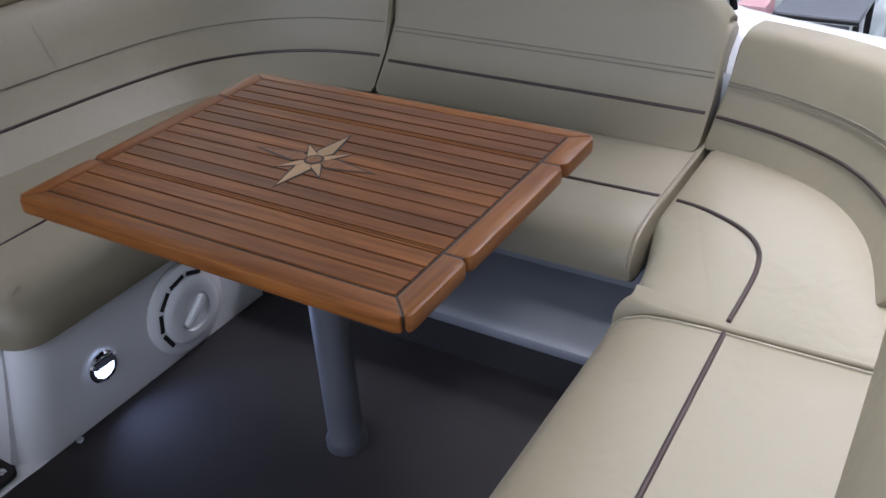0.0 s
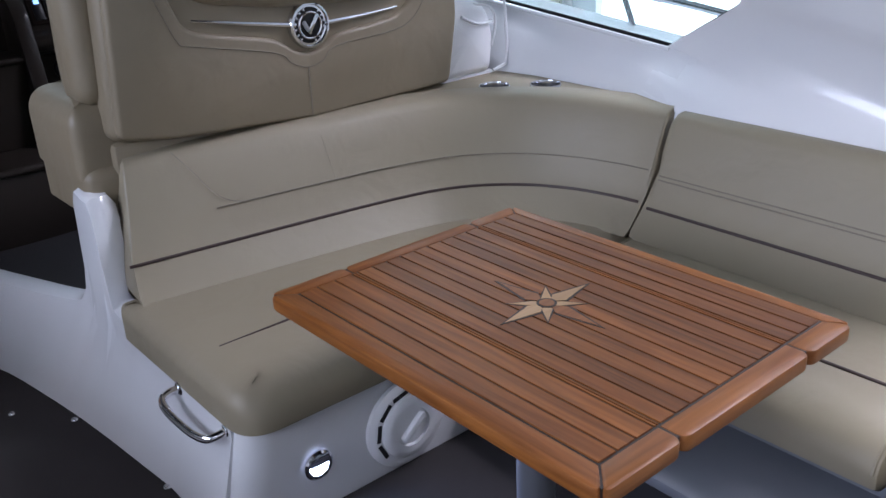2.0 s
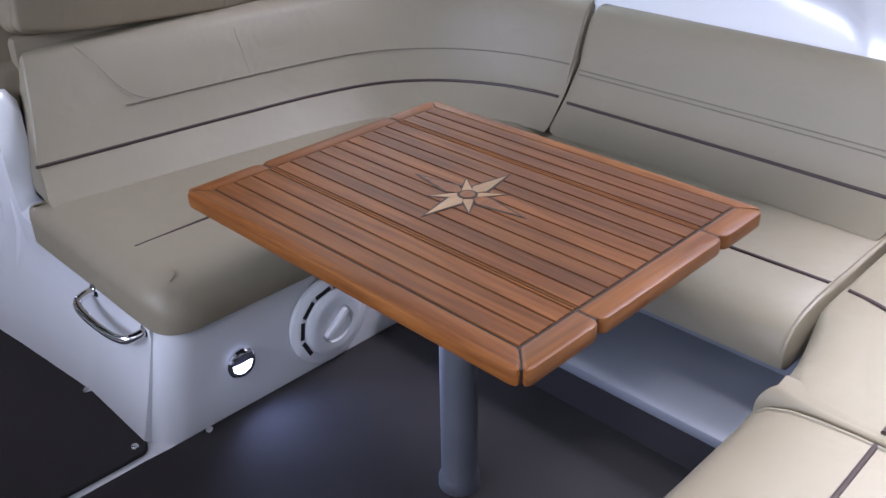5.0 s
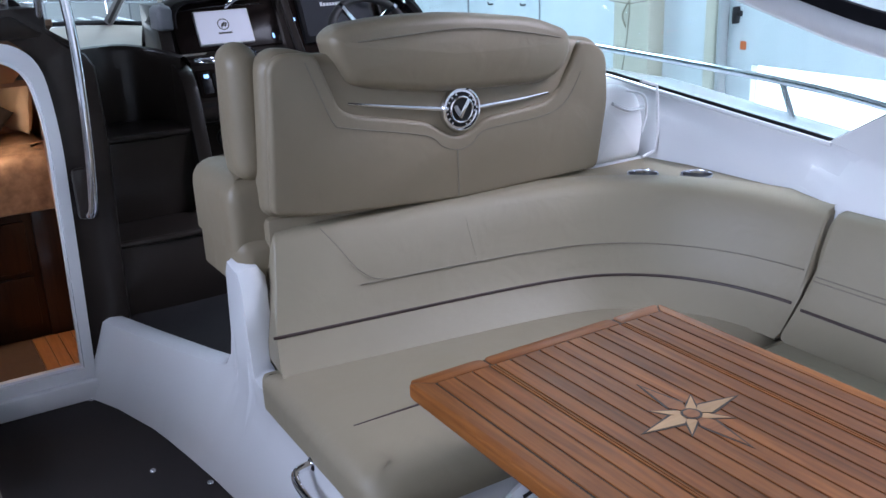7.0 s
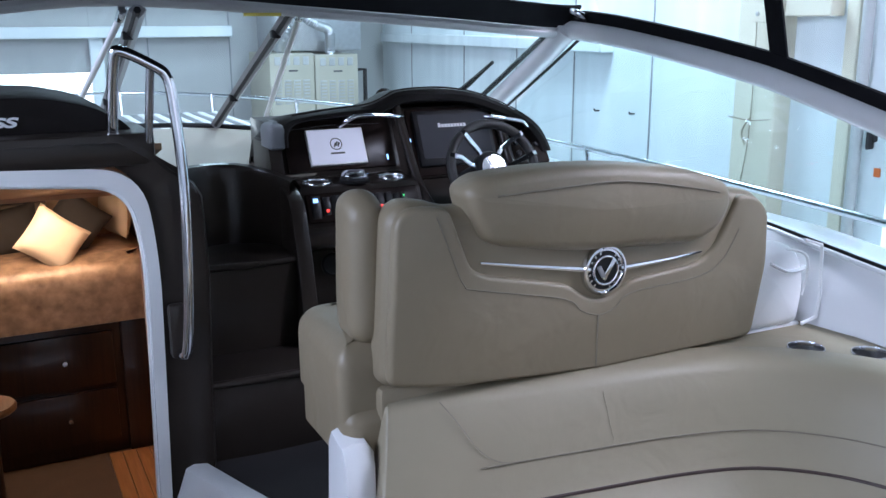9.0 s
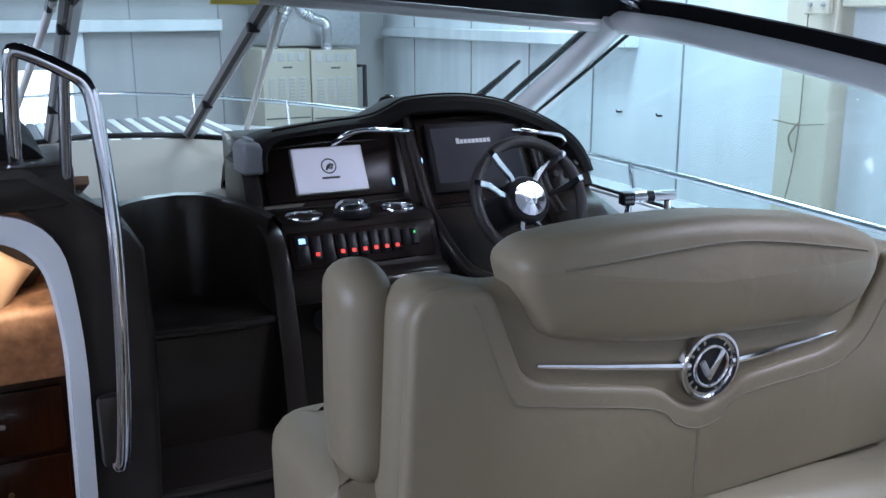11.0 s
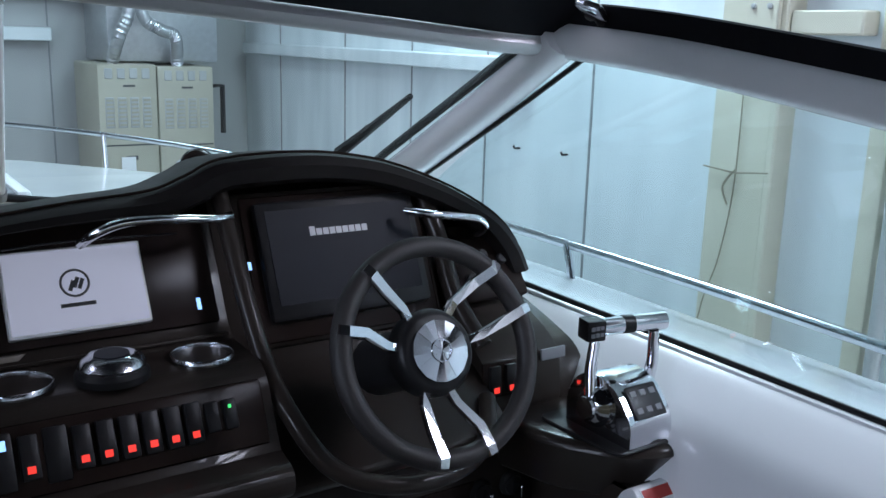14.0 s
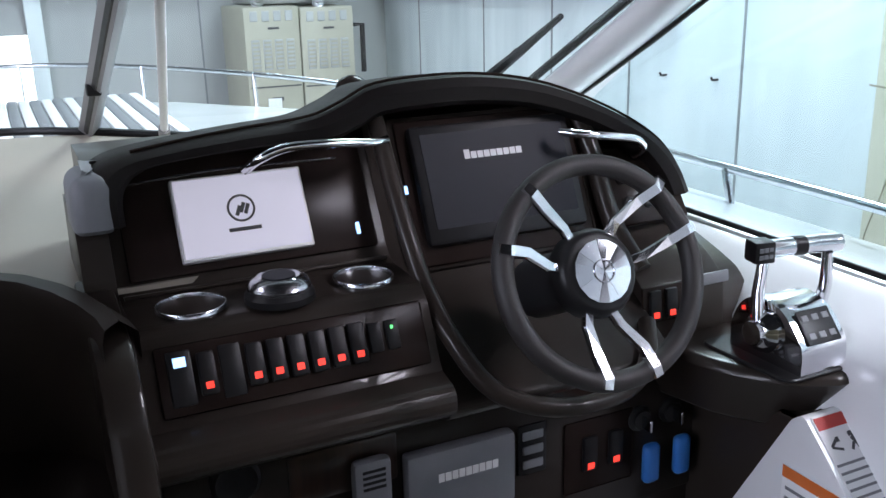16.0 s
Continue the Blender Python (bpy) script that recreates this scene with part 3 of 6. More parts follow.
def heating_cabinet(x0, x1, y0, y1, z0, z1):
    """A tall enamelled unit with louvred vents in rows."""
    c = empty("heating_cabinet", ((x0 + x1) / 2, (y0 + y1) / 2, z0), "putty coloured sheet metal heating unit with louvred vents", "cabinet", "heating units")
    part("body", slab(x0, x1, y0, y1, z0, z1, 0.02), CABINET, c)
    w = x1 - x0
    for i in range(4):
        x = x0 + w * (0.18 + 0.21 * i)
        part("vent", slab(x - 0.038, x + 0.038, y0 - 0.006, y0 + 0.02, z1 - 0.14, z1 - 0.04, 0.005, 1), GREYSHEET, c, "round grey vent")
        louvre = part("louvre", slab(x - 0.042, x + 0.042, y0 - 0.006, y0 + 0.02, z1 - 0.62, z1 - 0.32, 0.005, 1), GREYSHEET, c)
        for j in range(7):
            part("slat", slab(x - 0.035, x + 0.035, y0 - 0.014, y0 - 0.006, z1 - 0.60 + 0.04 * j, z1 - 0.58 + 0.04 * j), CABINET, louvre, smooth=False)
    part("badge", slab(x0 + w * 0.42, x0 + w * 0.62, y0 - 0.005, y0, z1 - 0.22, z1 - 0.20), DARKMARK, c, "small dark name plate", False)
    part("seam_strip", slab(x0 + 0.02, x1 - 0.02, y0 - 0.004, y0, z1 - 0.80, z1 - 0.785), DARKMARK, c, "", False)
    part("badge", slab(x0 + w * 0.42, x0 + w * 0.62, y0 - 0.005, y0, z1 - 0.94, z1 - 0.90), DARKMARK, c, "small dark name plate", False)
    return fix(c)


heating_cabinet(2.37, 2.945, 10.95, 11.9, FLOOR_Z, 1.33)
heating_cabinet(2.955, 3.53, 10.95, 11.9, FLOOR_Z, 1.31)
thing("notice", slab(2.56, 2.70, 10.935, 10.942, 0.12, 0.42), WHITE, "white paper notice on the heating unit", "notice", smooth=False)
thing("air_plenum", slab(2.55, 3.68, 11.2, 12.1, 1.345, 3.2, 0.02), FOIL, "galvanised metal air plenum above the heating units", "duct")
for pts in (((2.71, 10.9, 2.6), (2.70, 10.9, 1.9), (2.60, 10.95, 1.6), (2.57, 11.15, 1.36)), ((2.73, 10.85, 2.6), (2.79, 10.85, 1.85), (2.95, 10.85, 1.68), (3.13, 10.9, 1.6), (3.19, 11.05, 1.34))):
    thing("flex_duct", tube(pts, lambda s: 0.06 + 0.006 * math.sin(s * 190), 12, n=16), FOIL, "crinkled silver foil flexible duct", "duct", "foil ducts")
thing("gas_pipe", tube([(3.52, 11.2, 1.1), (3.72, 11.2, 1.1), (3.72, 11.2, 0.6)], 0.03, 8), DARK_AND_SHADE, "dark gas pipe beside the heating unit", "pipe")
thing("roof_truss", slab(-6.9, 5.1, 6.5, 6.7, 4.5, 4.8, 0.01, 1), GREYSHEET, "grey steel roof beam across the hall", "beam")
NAVY = material("navy_print", (0.012, 0.02, 0.07), 0.5, 0, (0.02, 0.03, 0.09), 30)
# clutter by the hall wall, seen over the aft coaming
sign = empty("sale_sign", (4.0, 0.1, FLOOR_Z), "tall white display board with red bands and dark blue lettering", "sign")
part("board", slab(4.0, 4.03, -0.14, 0.62, FLOOR_Z, 1.5, 0.004, 1), WHITE, sign, "", False)
part("red_strip", slab(3.994, 3.999, -0.138, -0.10, 0.24, 1.49), REDPAINT, sign, "red edge strip", False)
part("red_band", slab(3.994, 3.999, -0.095, 0.26, 0.24, 0.275), REDPAINT, sign, "red band", False)
part("red_band", slab(3.994, 3.999, -0.02, 0.14, 0.335, 0.36), REDPAINT, sign, "", False)
part("red_band", slab(3.994, 3.999, -0.095, 0.12, 0.46, 0.50), REDPAINT, sign, "", False)
part("lettering", put(tube([(0.085 * math.cos(a), 0.12 * math.sin(a), 0) for a in (2 * math.pi * i / 24 for i in range(24))], 0.022, 6, True, flat=0.3), Matrix(((0, 0, 1, 3.992), (1, 0, 0, 0.02), (0, 1, 0, 0.66), (0, 0, 0, 1)))), NAVY, sign, "dark blue letter")
part("lettering", slab(3.988, 3.992, 0.15, 0.20, 0.56, 0.80), NAVY, sign, "dark blue letter", False)
fix(sign)
tb = empty("folding_table", (3.5, -0.02, FLOOR_Z), "blue grey folding work table with dark metal frame", "table")
part("tabletop", slab(3.3, 3.75, -0.21, 0.165, 0.10, 0.128, 0.006, 1), LEDGE, tb)
part("front_rail", slab(3.285, 3.30, -0.21, 0.165, 0.108, 0.122, 0.003, 1), DARK_AND_SHADE, tb, "dark metal edge")
for ly in (-0.195, 0.15):
    for lx in (3.33, 3.72):
        part("leg", tube([(lx, ly, FLOOR_Z), (lx, ly, 0.10)], 0.015, 8), DARK_AND_SHADE, tb)
part("side_panel", slab(3.32, 3.33, -0.17, 0.12, -0.25, 0.09, 0.003, 1), LEDGE, tb, "", False)
fix(tb)
thing("carton", slab(3.22, 3.42, 0.18, 0.315, FLOOR_Z, 0.17, 0.012), material("pink_card", (0.6, 0.33, 0.36), 0.7, 0, (0.66, 0.4, 0.42), 6), "tall pink cardboard box beside the folding table", "box")
for i, (cy, cz, s) in enumerate(((-0.3, -0.05, 0.17), (-0.75, 0.05, 0.22))):
    bm = ellipsoid((0, 0, 0), s * 0.8, s * 0.7, s * 1.1, 28)
    for v in bm.verts:
        v.co *= 1 + 0.35 * noise.noise(v.co * 14 + Vector((i * 9, 0, 0)))
    put(bm, Matrix.Translation((3.9, cy, cz)))
    thing("plastic_bag", bm, WRAP, "crumpled white plastic wrapping on stacked goods", "wrapping")
thing("crate", slab(3.7, 4.2, -1.1, -0.1, FLOOR_Z, -0.22, 0.02), SHEET, "white wrapped crate against the hall wall", "crate")

# ---- hull and cockpit structure ----
# sole with its white liner, and the two carpets that leave a gap between them
thing("sole", slab(-1.55, 1.5, -1.3, 2.63, -0.12, -0.012), GELCOAT, "white fibreglass cockpit sole", "floor", kind="structure", smooth=False)


def snap_button(x, y, z):
    thing("snap_button", lathe([(0.011, 0), (0.011, 0.003), (0.008, 0.007), (0.003, 0.008)], pose(x, y, z), 14), CHROME, "small chrome press stud holding down the carpet", "snap", "carpet snaps")


carpet_front = [(-0.86, 0.953), (-0.235, 0.953), (-0.218, 0.985), (-0.21, 1.27), (-0.235, 1.55), (-0.265, 1.80), (-0.30, 2.05), (-0.345, 2.27), (-0.40, 2.47), (-0.47, 2.6), (-0.86, 2.6)]
thing("carpet", up_z(outline_arc(carpet_front, [0, 0.03] + [0] * 9), -0.012, 0.0, 0.004, 1, True), CARPET, "charcoal woven carpet in front of the companionway", "carpet")
thing("carpet", up_z([(-0.86, -1.2), (0.9, -1.2), (0.9, 0.925), (-0.20, 0.925), (-0.25, 0.928), (-0.86, 0.928)], -0.012, -0.001, 0.004, 1, True), CARPET, "charcoal woven carpet under the table", "carpet")
for sx, sy in ((-0.09, 0.905), (-0.25, 0.985), (-0.225, 1.28), (-0.285, 1.78), (-0.415, 1.95), (-0.47, 2.57), (-0.62, 1.6)):
    snap_button(sx, sy, 0.0)
snap_button(-0.16, 2.07, 0.262)

# moulded base: the port face runs from the seat front to the bulkhead, lower where the helm platform opens
ys = [0.99 + 1.64 * i / 84 for i in range(85)]


def foot_x(y):
    return float(np.interp(y, [0.93, 1.0, 1.27, 1.77, 2.2, 2.45, 2.63], [-0.205, -0.205, -0.198, -0.245, -0.315, -0.39, -0.47]))


def crest(y):
    return float(np.interp(y, [1.0, 1.70, 1.72, 1.755, 1.85, 1.87, 1.885, 1.91, 1.95, 2.0, 2.63], [0.30, 0.335, 0.36, 0.645, 0.655, 0.62, 0.42, 0.325, 0.28, 0.264, 0.262]))


def crest_x(y):
    return float(np.interp(y, [0.93, 1.55, 1.9, 2.0, 2.1, 2.35, 2.63], [-0.135, -0.125, -0.105, -0.13, -0.175, -0.27, -0.37]))


rows = []
for y in ys:
    zc, xf, xc = crest(y), foot_x(y), crest_x(y)
    row = []
    for v in range(9):
        s = v / 8
        row.append((xf + (xc - xf) * min(1.0, s * zc / 0.262) ** 0.9, y, -0.012 + (zc + 0.012) * s))
    row += [(xc + 0.012, y, zc + 0.006), (xc + 0.035, y, zc + 0.004), (xc + 0.05, y, zc - 0.02)]
    rows.append(row)
base = empty("seat_base", (0.4, 1.2, 0), "white moulded fibreglass seat base with a side step", "base", kind="structure")
part("side_wall", loft(rows, 0.02), GELCOAT, base)
rows = []
for i in range(25):
    # round the port corner, then run along the front
    if i <= 10:
        a = math.pi / 2 * i / 10
        fx, fy, cx, cy = -0.205 + 0.075 * (1 - math.cos(a)), 1.0 - 0.072 * math.sin(a), -0.14 + 0.08 * (1 - math.cos(a)), 1.0 - 0.06 * math.sin(a)
    else:
        fx = -0.13 + 0.73 * (i - 10) / 14
        fy, cx, cy = 0.928, max(fx, -0.06), 0.940
    rows.append([(fx + (cx - fx) * s, fy + (cy - fy) * s, -0.012 + 0.322 * s) for s in (0, 0.2, 0.4, 0.6, 0.8, 1.0)] + [(cx + 0.012, cy + 0.02, 0.315), (cx + 0.03, cy + 0.06, 0.29)])
part("front_wall", loft(rows, 0.02), GELCOAT, base)
part("seat_shelf", slab(-0.12, 1.5, 1.0, 1.95, 0.24, 0.268), GELCOAT, base, "", False)
part("back_wall", slab(-0.09, 1.5, 1.80, 1.87, 0.0, 0.60, 0.015), GELCOAT, base)
part("side_step", slab(-0.122, -0.09, 1.76, 1.83, 0.52, 0.54, 0.008), GELCOAT, base)
# ledge and inner wall carry the table's shadow in their grey
part("ledge", slab(0.57, 1.5, -0.22, 0.925, 0.12, 0.15, 0.008, 2), LEDGE, base, "moulded ledge under the seat, its grey darkened for shade")
# the dark gap below the ledge is only this face's colour
part("ledge_face", slab(0.60, 0.62, -0.22, 0.93, -0.012, 0.12), DARK_AND_SHADE, base, "flat face coloured near-black for the shade under the ledge", False)
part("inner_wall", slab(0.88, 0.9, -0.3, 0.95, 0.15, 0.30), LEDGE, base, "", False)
# shade below the aft seat is put into this wall's colour
part("aft_wall", slab(-0.6, 1.4, -0.36, -0.30, -0.012, 0.275), DARK_AND_SHADE, base, "", False)
part("aft_shelf", slab(-0.6, 1.4, -0.9, -0.30, 0.24, 0.268), GELCOAT, base, "", False)
fix(base)
thing("helm_platform", up_z([(-0.10, 2.0), (-0.165, 2.05), (-0.26, 2.3), (-0.36, 2.64), (1.5, 2.64), (1.5, 1.93), (-0.1, 1.93)], 0.1, 0.25), GELCOAT, "white moulded platform under the helm", "floor", kind="structure", smooth=False)
thing("carpet", up_z(outline_arc([(-0.085, 2.02), (-0.145, 2.06), (-0.24, 2.32), (-0.335, 2.645), (1.2, 2.645), (1.2, 1.95), (-0.07, 1.95)], [0.04, 0.04, 0, 0, 0, 0, 0]), 0.25, 0.262, 0.004, 1, True), CARPET, "charcoal woven carpet on the helm platform", "carpet")

# starboard coaming: a moulded side that carries the window sill
def sill(y):
    return float(np.interp(y, [-1.2, -0.14, 0.3, 1.07, 1.56, 2.1, 3.4, 4.2], [0.56, 0.66, 0.76, 0.915, 0.965, 1.02, 1.035, 1.04]))


def inner_x(y):
    return float(np.interp(y, [-0.5, 0.2, 0.95, 1.2, 1.5, 1.75, 2.1], [1.31, 1.43, 1.44, 1.515, 1.52, 1.48, 1.43]))


rows = []
for i in range(56):
    y = -1.3 + 5.9 * i / 55
    s = sill(y)
    low = float(np.interp(y, [-0.2, 0.3], [1, 0]))
    inner = inner_x(y)
    rows.append([(inner, y, 0.0), (inner, y, min(0.70, s - 0.1)), (inner + 0.012, y, s - 0.13), (min(1.575, inner + 0.06), y, s - 0.075), (min(1.592, inner + 0.135), y, s - 0.03), (1.60, y, s - 0.006), (1.635, y, s - 0.008 * low), (1.72, y, s - 0.02 - 0.03 * low), (1.95, y, s - 0.06 - 0.10 * low), (2.02, y, s - 0.12 - 0.10 * low), (2.0, y, -0.4), (1.6, y, -1.2)])
thing("coaming", loft(rows), GELCOAT, "glossy white moulded cockpit coaming", "coaming", kind="structure")
rows = [[(-p[0], p[1], p[2]) for p in r] for r in rows]
thing("coaming", loft(rows), GELCOAT, "glossy white moulded port side of the cockpit", "coaming", kind="structure")
rows = []
for i in range(17):
    x = -1.75 + 3.5 * i / 16
    rows.append([(x, -1.02, 0.2), (x, -1.0, 0.57), (x, -1.05, 0.6), (x, -1.35, 0.58), (x, -1.45, 0.5), (x, -1.5, -0.6)])
thing("transom", loft(rows), GELCOAT, "glossy white moulded transom", "transom", kind="structure")
# white wing that fills the arch aft of the side window
ARCH = smooth_path([(1.535, 3.30, 1.685), (1.56, 2.95, 1.655), (1.58, 2.56, 1.602), (1.592, 2.3, 1.561), (1.60, 2.05, 1.514), (1.605, 1.635, 1.411), (1.605, 1.0, 1.240), (1.602, 0.55, 1.185), (1.597, 0.25, 1.13), (1.592, 0.12, 1.045), (1.584, 0.05, 0.93), (1.577, -0.005, 0.81), (1.57, -0.055, 0.66)], 8)
arch = empty("arch", (1.6, 1.5, 1.2), "white arch framing the side windows, edged with black canvas", "arch", kind="structure")
part("arch_bar", tube(ARCH, 0.043, 14, flat=0.85, upv=(1, 0, 0)), GELCOAT, arch)
band = []
for i, p in enumerate(ARCH):
    d = (ARCH[min(i + 1, len(ARCH) - 1)] - ARCH[max(i - 1, 0)]).normalized()
    nrm = Vector((0, d.z, -d.y)) if d.y < 0 else Vector((0, -d.z, d.y))
    w = min(1.0, 0.5 + i * 0.12) * (1 - 0.6 * max(0.0, i / len(ARCH) - 0.6) / 0.4)
    band.append([tuple(p + nrm * 0.036 + Vector((0.0, 0, 0))), tuple(p + nrm * (0.036 + 0.055 * w) + Vector((-0.015, 0, 0)))])
part("canvas_edge", loft(band, 0.012), CANVAS, arch, "black canvas edging")
part("strap", loft([[(1.59, 2.02, 1.575), (1.45, 2.03, 2.15)], [(1.59, 2.10, 1.59), (1.45, 2.105, 2.15)]], 0.008), CANVAS, arch, "black canvas strap")
fix(arch)
arch_p = copy_thing(arch, Matrix.Translation((-1.6, 1.5, 1.2)) @ Matrix.Diagonal((-1, 1, 1, 1)))
arch_p.scale = (-1, 1, 1)
# white wing that fills the arch aft of the side window, with a soft raised border along the arch
arch_y, arch_z = [p.y for p in reversed(ARCH)], [p.z for p in reversed(ARCH)]
rows = []
for i in range(57):
    y = -0.062 + 1.152 * i / 56
    foot = sill(y) - 0.135
    top = float(np.interp(y, arch_y, arch_z))
    if y > 0.75:
        top = min(top, float(np.interp(y, [0.75, 0.82, 1.07, 1.10], [1.19, 1.07, 0.918, 0.90])))
    top = max(top, foot + 0.02)
    blend = min(1.0, max(0.0, (y - 0.5) / 0.55))
    blend = blend * blend * (3 - 2 * blend)
    row = []
    for v in range(25):
        z = foot + (top - foot) * v / 24
        near = min(math.hypot(y - p.y, z - p.z) for p in ARCH[40:])
        rise = min(1.0, max(0.0, (0.17 - near) / 0.05))
        lean = min(1.0, (z - foot) / 0.24)
        x_wing = 1.428 + 0.135 * (1 - (1 - lean) ** 1.6) - 0.016 * rise * rise * (3 - 2 * rise) * lean
        x_side = float(np.interp(z - sill(y), [-0.135, -0.075, -0.03, -0.006, 0.0], [1.440, 1.488, 1.563, 1.597, 1.603])) + (inner_x(y) - 1.43)
        x_side = min(1.603, x_side)
        row.append((x_wing + (x_side - x_wing) * blend, y, z))
    row += [(1.607, y, top + 0.003), (1.62, y, top - 0.01)]
    rows.append(row)
thing("side_wing", loft(rows), GELCOAT, "white fibreglass wing aft of the side window", "wing", kind="structure")
# clear vinyl side curtain and top above the arch
cur = [[tuple(p + Vector((0, 0, 0.08))), tuple(Vector((1.30, p.y, 2.2)))] for p in ARCH[6:60]]
curtain = thing("side_curtain", loft(cur), VINYL_CLEAR, "clear vinyl side curtain above the arch", "curtain")
curtain.visible_shadow = False

# side window
pane = [(4.2, 1.05), (3.58, 1.04), (2.1, 1.018), (1.56, 0.965), (1.07, 0.916), (0.82, 1.07), (0.75, 1.16), (1.0, 1.22), (1.635, 1.40), (2.05, 1.50), (2.56, 1.59), (2.95, 1.64), (3.30, 1.665)]
side_window = empty("window_1", (1.62, 2.2, 1.0), "clear side window with a thin dark rubber edge", "window", kind="structure")
g = part("pane", along_x(pane, 1.615, 1.619), GLASS, side_window, "", False)
g.visible_shadow = False
part("gasket", tube([(1.612, y, z) for y, z in pane[0:7]], 0.007, 6), BLACK, side_window, "thin black rubber seal")
part("post_seal", tube([(1.572, 3.215, 1.646), (1.575, 3.54, 1.466), (1.58, 3.88, 1.288), (1.59, 4.30, 1.06)], 0.007, 6), BLACK, side_window, "thin black rubber seal")
part("sill_trim", tube([(1.60, y, z - 0.012) for y, z in pane[0:5]], 0.009, 8), GELCOAT, side_window)
fix(side_window)

# windscreen: top frame, posts, glass, corner post
TOPF = smooth_path([(-1.535, 3.30, 1.68), (-1.0, 3.40, 1.745), (-0.5, 3.46, 1.80), (-0.1, 3.47, 1.795), (0.31, 3.43, 1.765), (0.95, 3.37, 1.715), (1.40, 3.31, 1.675), (1.535, 3.29, 1.672)], 6)
BOTF = smooth_path([(-1.56, 4.42, 1.05), (-1.1, 4.7, 1.12), (-0.28, 5.0, 1.16), (0.02, 5.03, 1.16), (0.31, 4.9, 1.155), (0.8, 4.72, 1.11), (1.3, 4.57, 1.07), (1.56, 4.42, 1.05)], 6)
ws = empty("window_2", (0, 4.2, 1.1), "raked windscreen with light grey metal frame and three panes", "window", kind="structure")
part("top_frame", tube(TOPF, 0.034, 12, flat=0.75), material("pale_frame", (0.45, 0.45, 0.46), 0.35, 0.2, (0.5, 0.5, 0.51), 6), ws)
part("bottom_frame", tube(BOTF, 0.014, 8), BLACK, ws, "black rubber seal")
for sgn in (1, -1):
    part("corner_post", tube([(sgn * 1.53, 3.25, 1.687), (sgn * 1.54, 3.55, 1.512), (sgn * 1.545, 3.88, 1.335), (sgn * 1.555, 4.42, 1.05)], 0.056, 12, flat=0.85), GELCOAT, ws)
    part("corner_seal", tube([(sgn * 1.48, 3.36, 1.66), (sgn * 1.49, 3.55, 1.565), (sgn * 1.495, 3.99, 1.337), (sgn * 1.50, 4.45, 1.09)], 0.013, 8), BLACK, ws, "black rubber seal")
for px, py in ((0.31, 4.9), (-0.29, 5.0)):
    top = Vector((px + 0.0, 3.44, 1.765))
    bot = Vector((px, py, 1.165))
    part("post", tube([bot, top], 0.034, 4, flat=1.0), PEWTER, ws)
    part("post_seal", tube([bot + Vector((-0.006, -0.034, 0)), top + Vector((-0.006, -0.034, 0))], 0.015, 6), BLACK, ws, "black rubber seal")
    for s in (0.30, 0.84):
        q = bot.lerp(top, s) + Vector((-0.015, -0.045, 0))
        part("clasp", slab(q.x - 0.02, q.x + 0.02, q.y - 0.02, q.y + 0.02, q.z - 0.018, q.z + 0.018, 0.006), BLACK, ws, "black window clasp")
n = len(BOTF)
for a, b in ((0, 13), (13, 25), (25, n - 1)):
    rows = [[tuple(BOTF[i]), tuple(TOPF[i])] for i in range(a, min(b, n - 1) + 1)]
    g = part("pane", loft(rows), GLASS, ws, "", True)
    g.visible_shadow = False
part("label_strip", slab(0.10, 0.25, 3.384, 3.390, 1.742, 1.755), material("yellow_label", (0.55, 0.45, 0.05), 0.5, 0, (0.62, 0.5, 0.08), 30), ws, "yellow label strip", False)
fix(ws)
# black canvas over the windscreen head, and the hinge fitting at the corner
band = [[tuple(p + Vector((0, -0.02, 0.028))), tuple(p + Vector((0, -0.12, 0.115)))] for p in TOPF]
thing("canopy", loft(band, 0.012), CANVAS, "black canvas canopy edge above the windscreen", "canopy", kind="structure")
top_vinyl = thing("canopy_window", loft([[tuple(p + Vector((0, -0.13, 0.122))), tuple(p + Vector((0, -0.22, 0.205)))] for p in TOPF]), VINYL_CLEAR, "clear vinyl canopy window", "window", kind="structure")
thing("canopy_roof", loft([[tuple(p + Vector((0, -0.222, 0.207))), (p.x * 0.85, 2.3, 2.2 - 0.04 * p.x * p.x)] for p in TOPF], 0.01), CANVAS, "black canvas canopy roof over the helm", "canopy", kind="structure")
top_vinyl.visible_shadow = False
# out-of-view sheet, added to keep overhead light off the cockpit
thing("bimini", loft([[(x, y, 2.2 - 0.05 * x * x) for x in (-1.3, -0.7, 0.0, 0.7, 1.3)] for y in (-0.6, 0.5, 1.6, 2.3)], 0.01), CANVAS, "unseen black sheet added over the cockpit to shade it", "canopy", kind="structure")
fit1 = empty("hinge_fitting", (1.50, 3.14, 1.74), "stainless hinge fitting at the windscreen corner", "fitting")
part("plate", put(slab(-0.06, 0.06, -0.03, 0.03, -0.012, 0.012, 0.008), pose(1.50, 3.12, 1.745, 18, 12, 30)), STEEL, fit1)
part("screw", put(lathe([(0.012, 0), (0.012, 0.006), (0.006, 0.01)], pose(0, 0, 0), 10), pose(1.47, 3.10, 1.735, 200, 12, 30)), DARK_AND_SHADE, fit1)
part("screw", put(lathe([(0.012, 0), (0.012, 0.006), (0.006, 0.01)], pose(0, 0, 0), 10), pose(1.53, 3.13, 1.725, 200, 12, 30)), DARK_AND_SHADE, fit1)
fix(fit1)
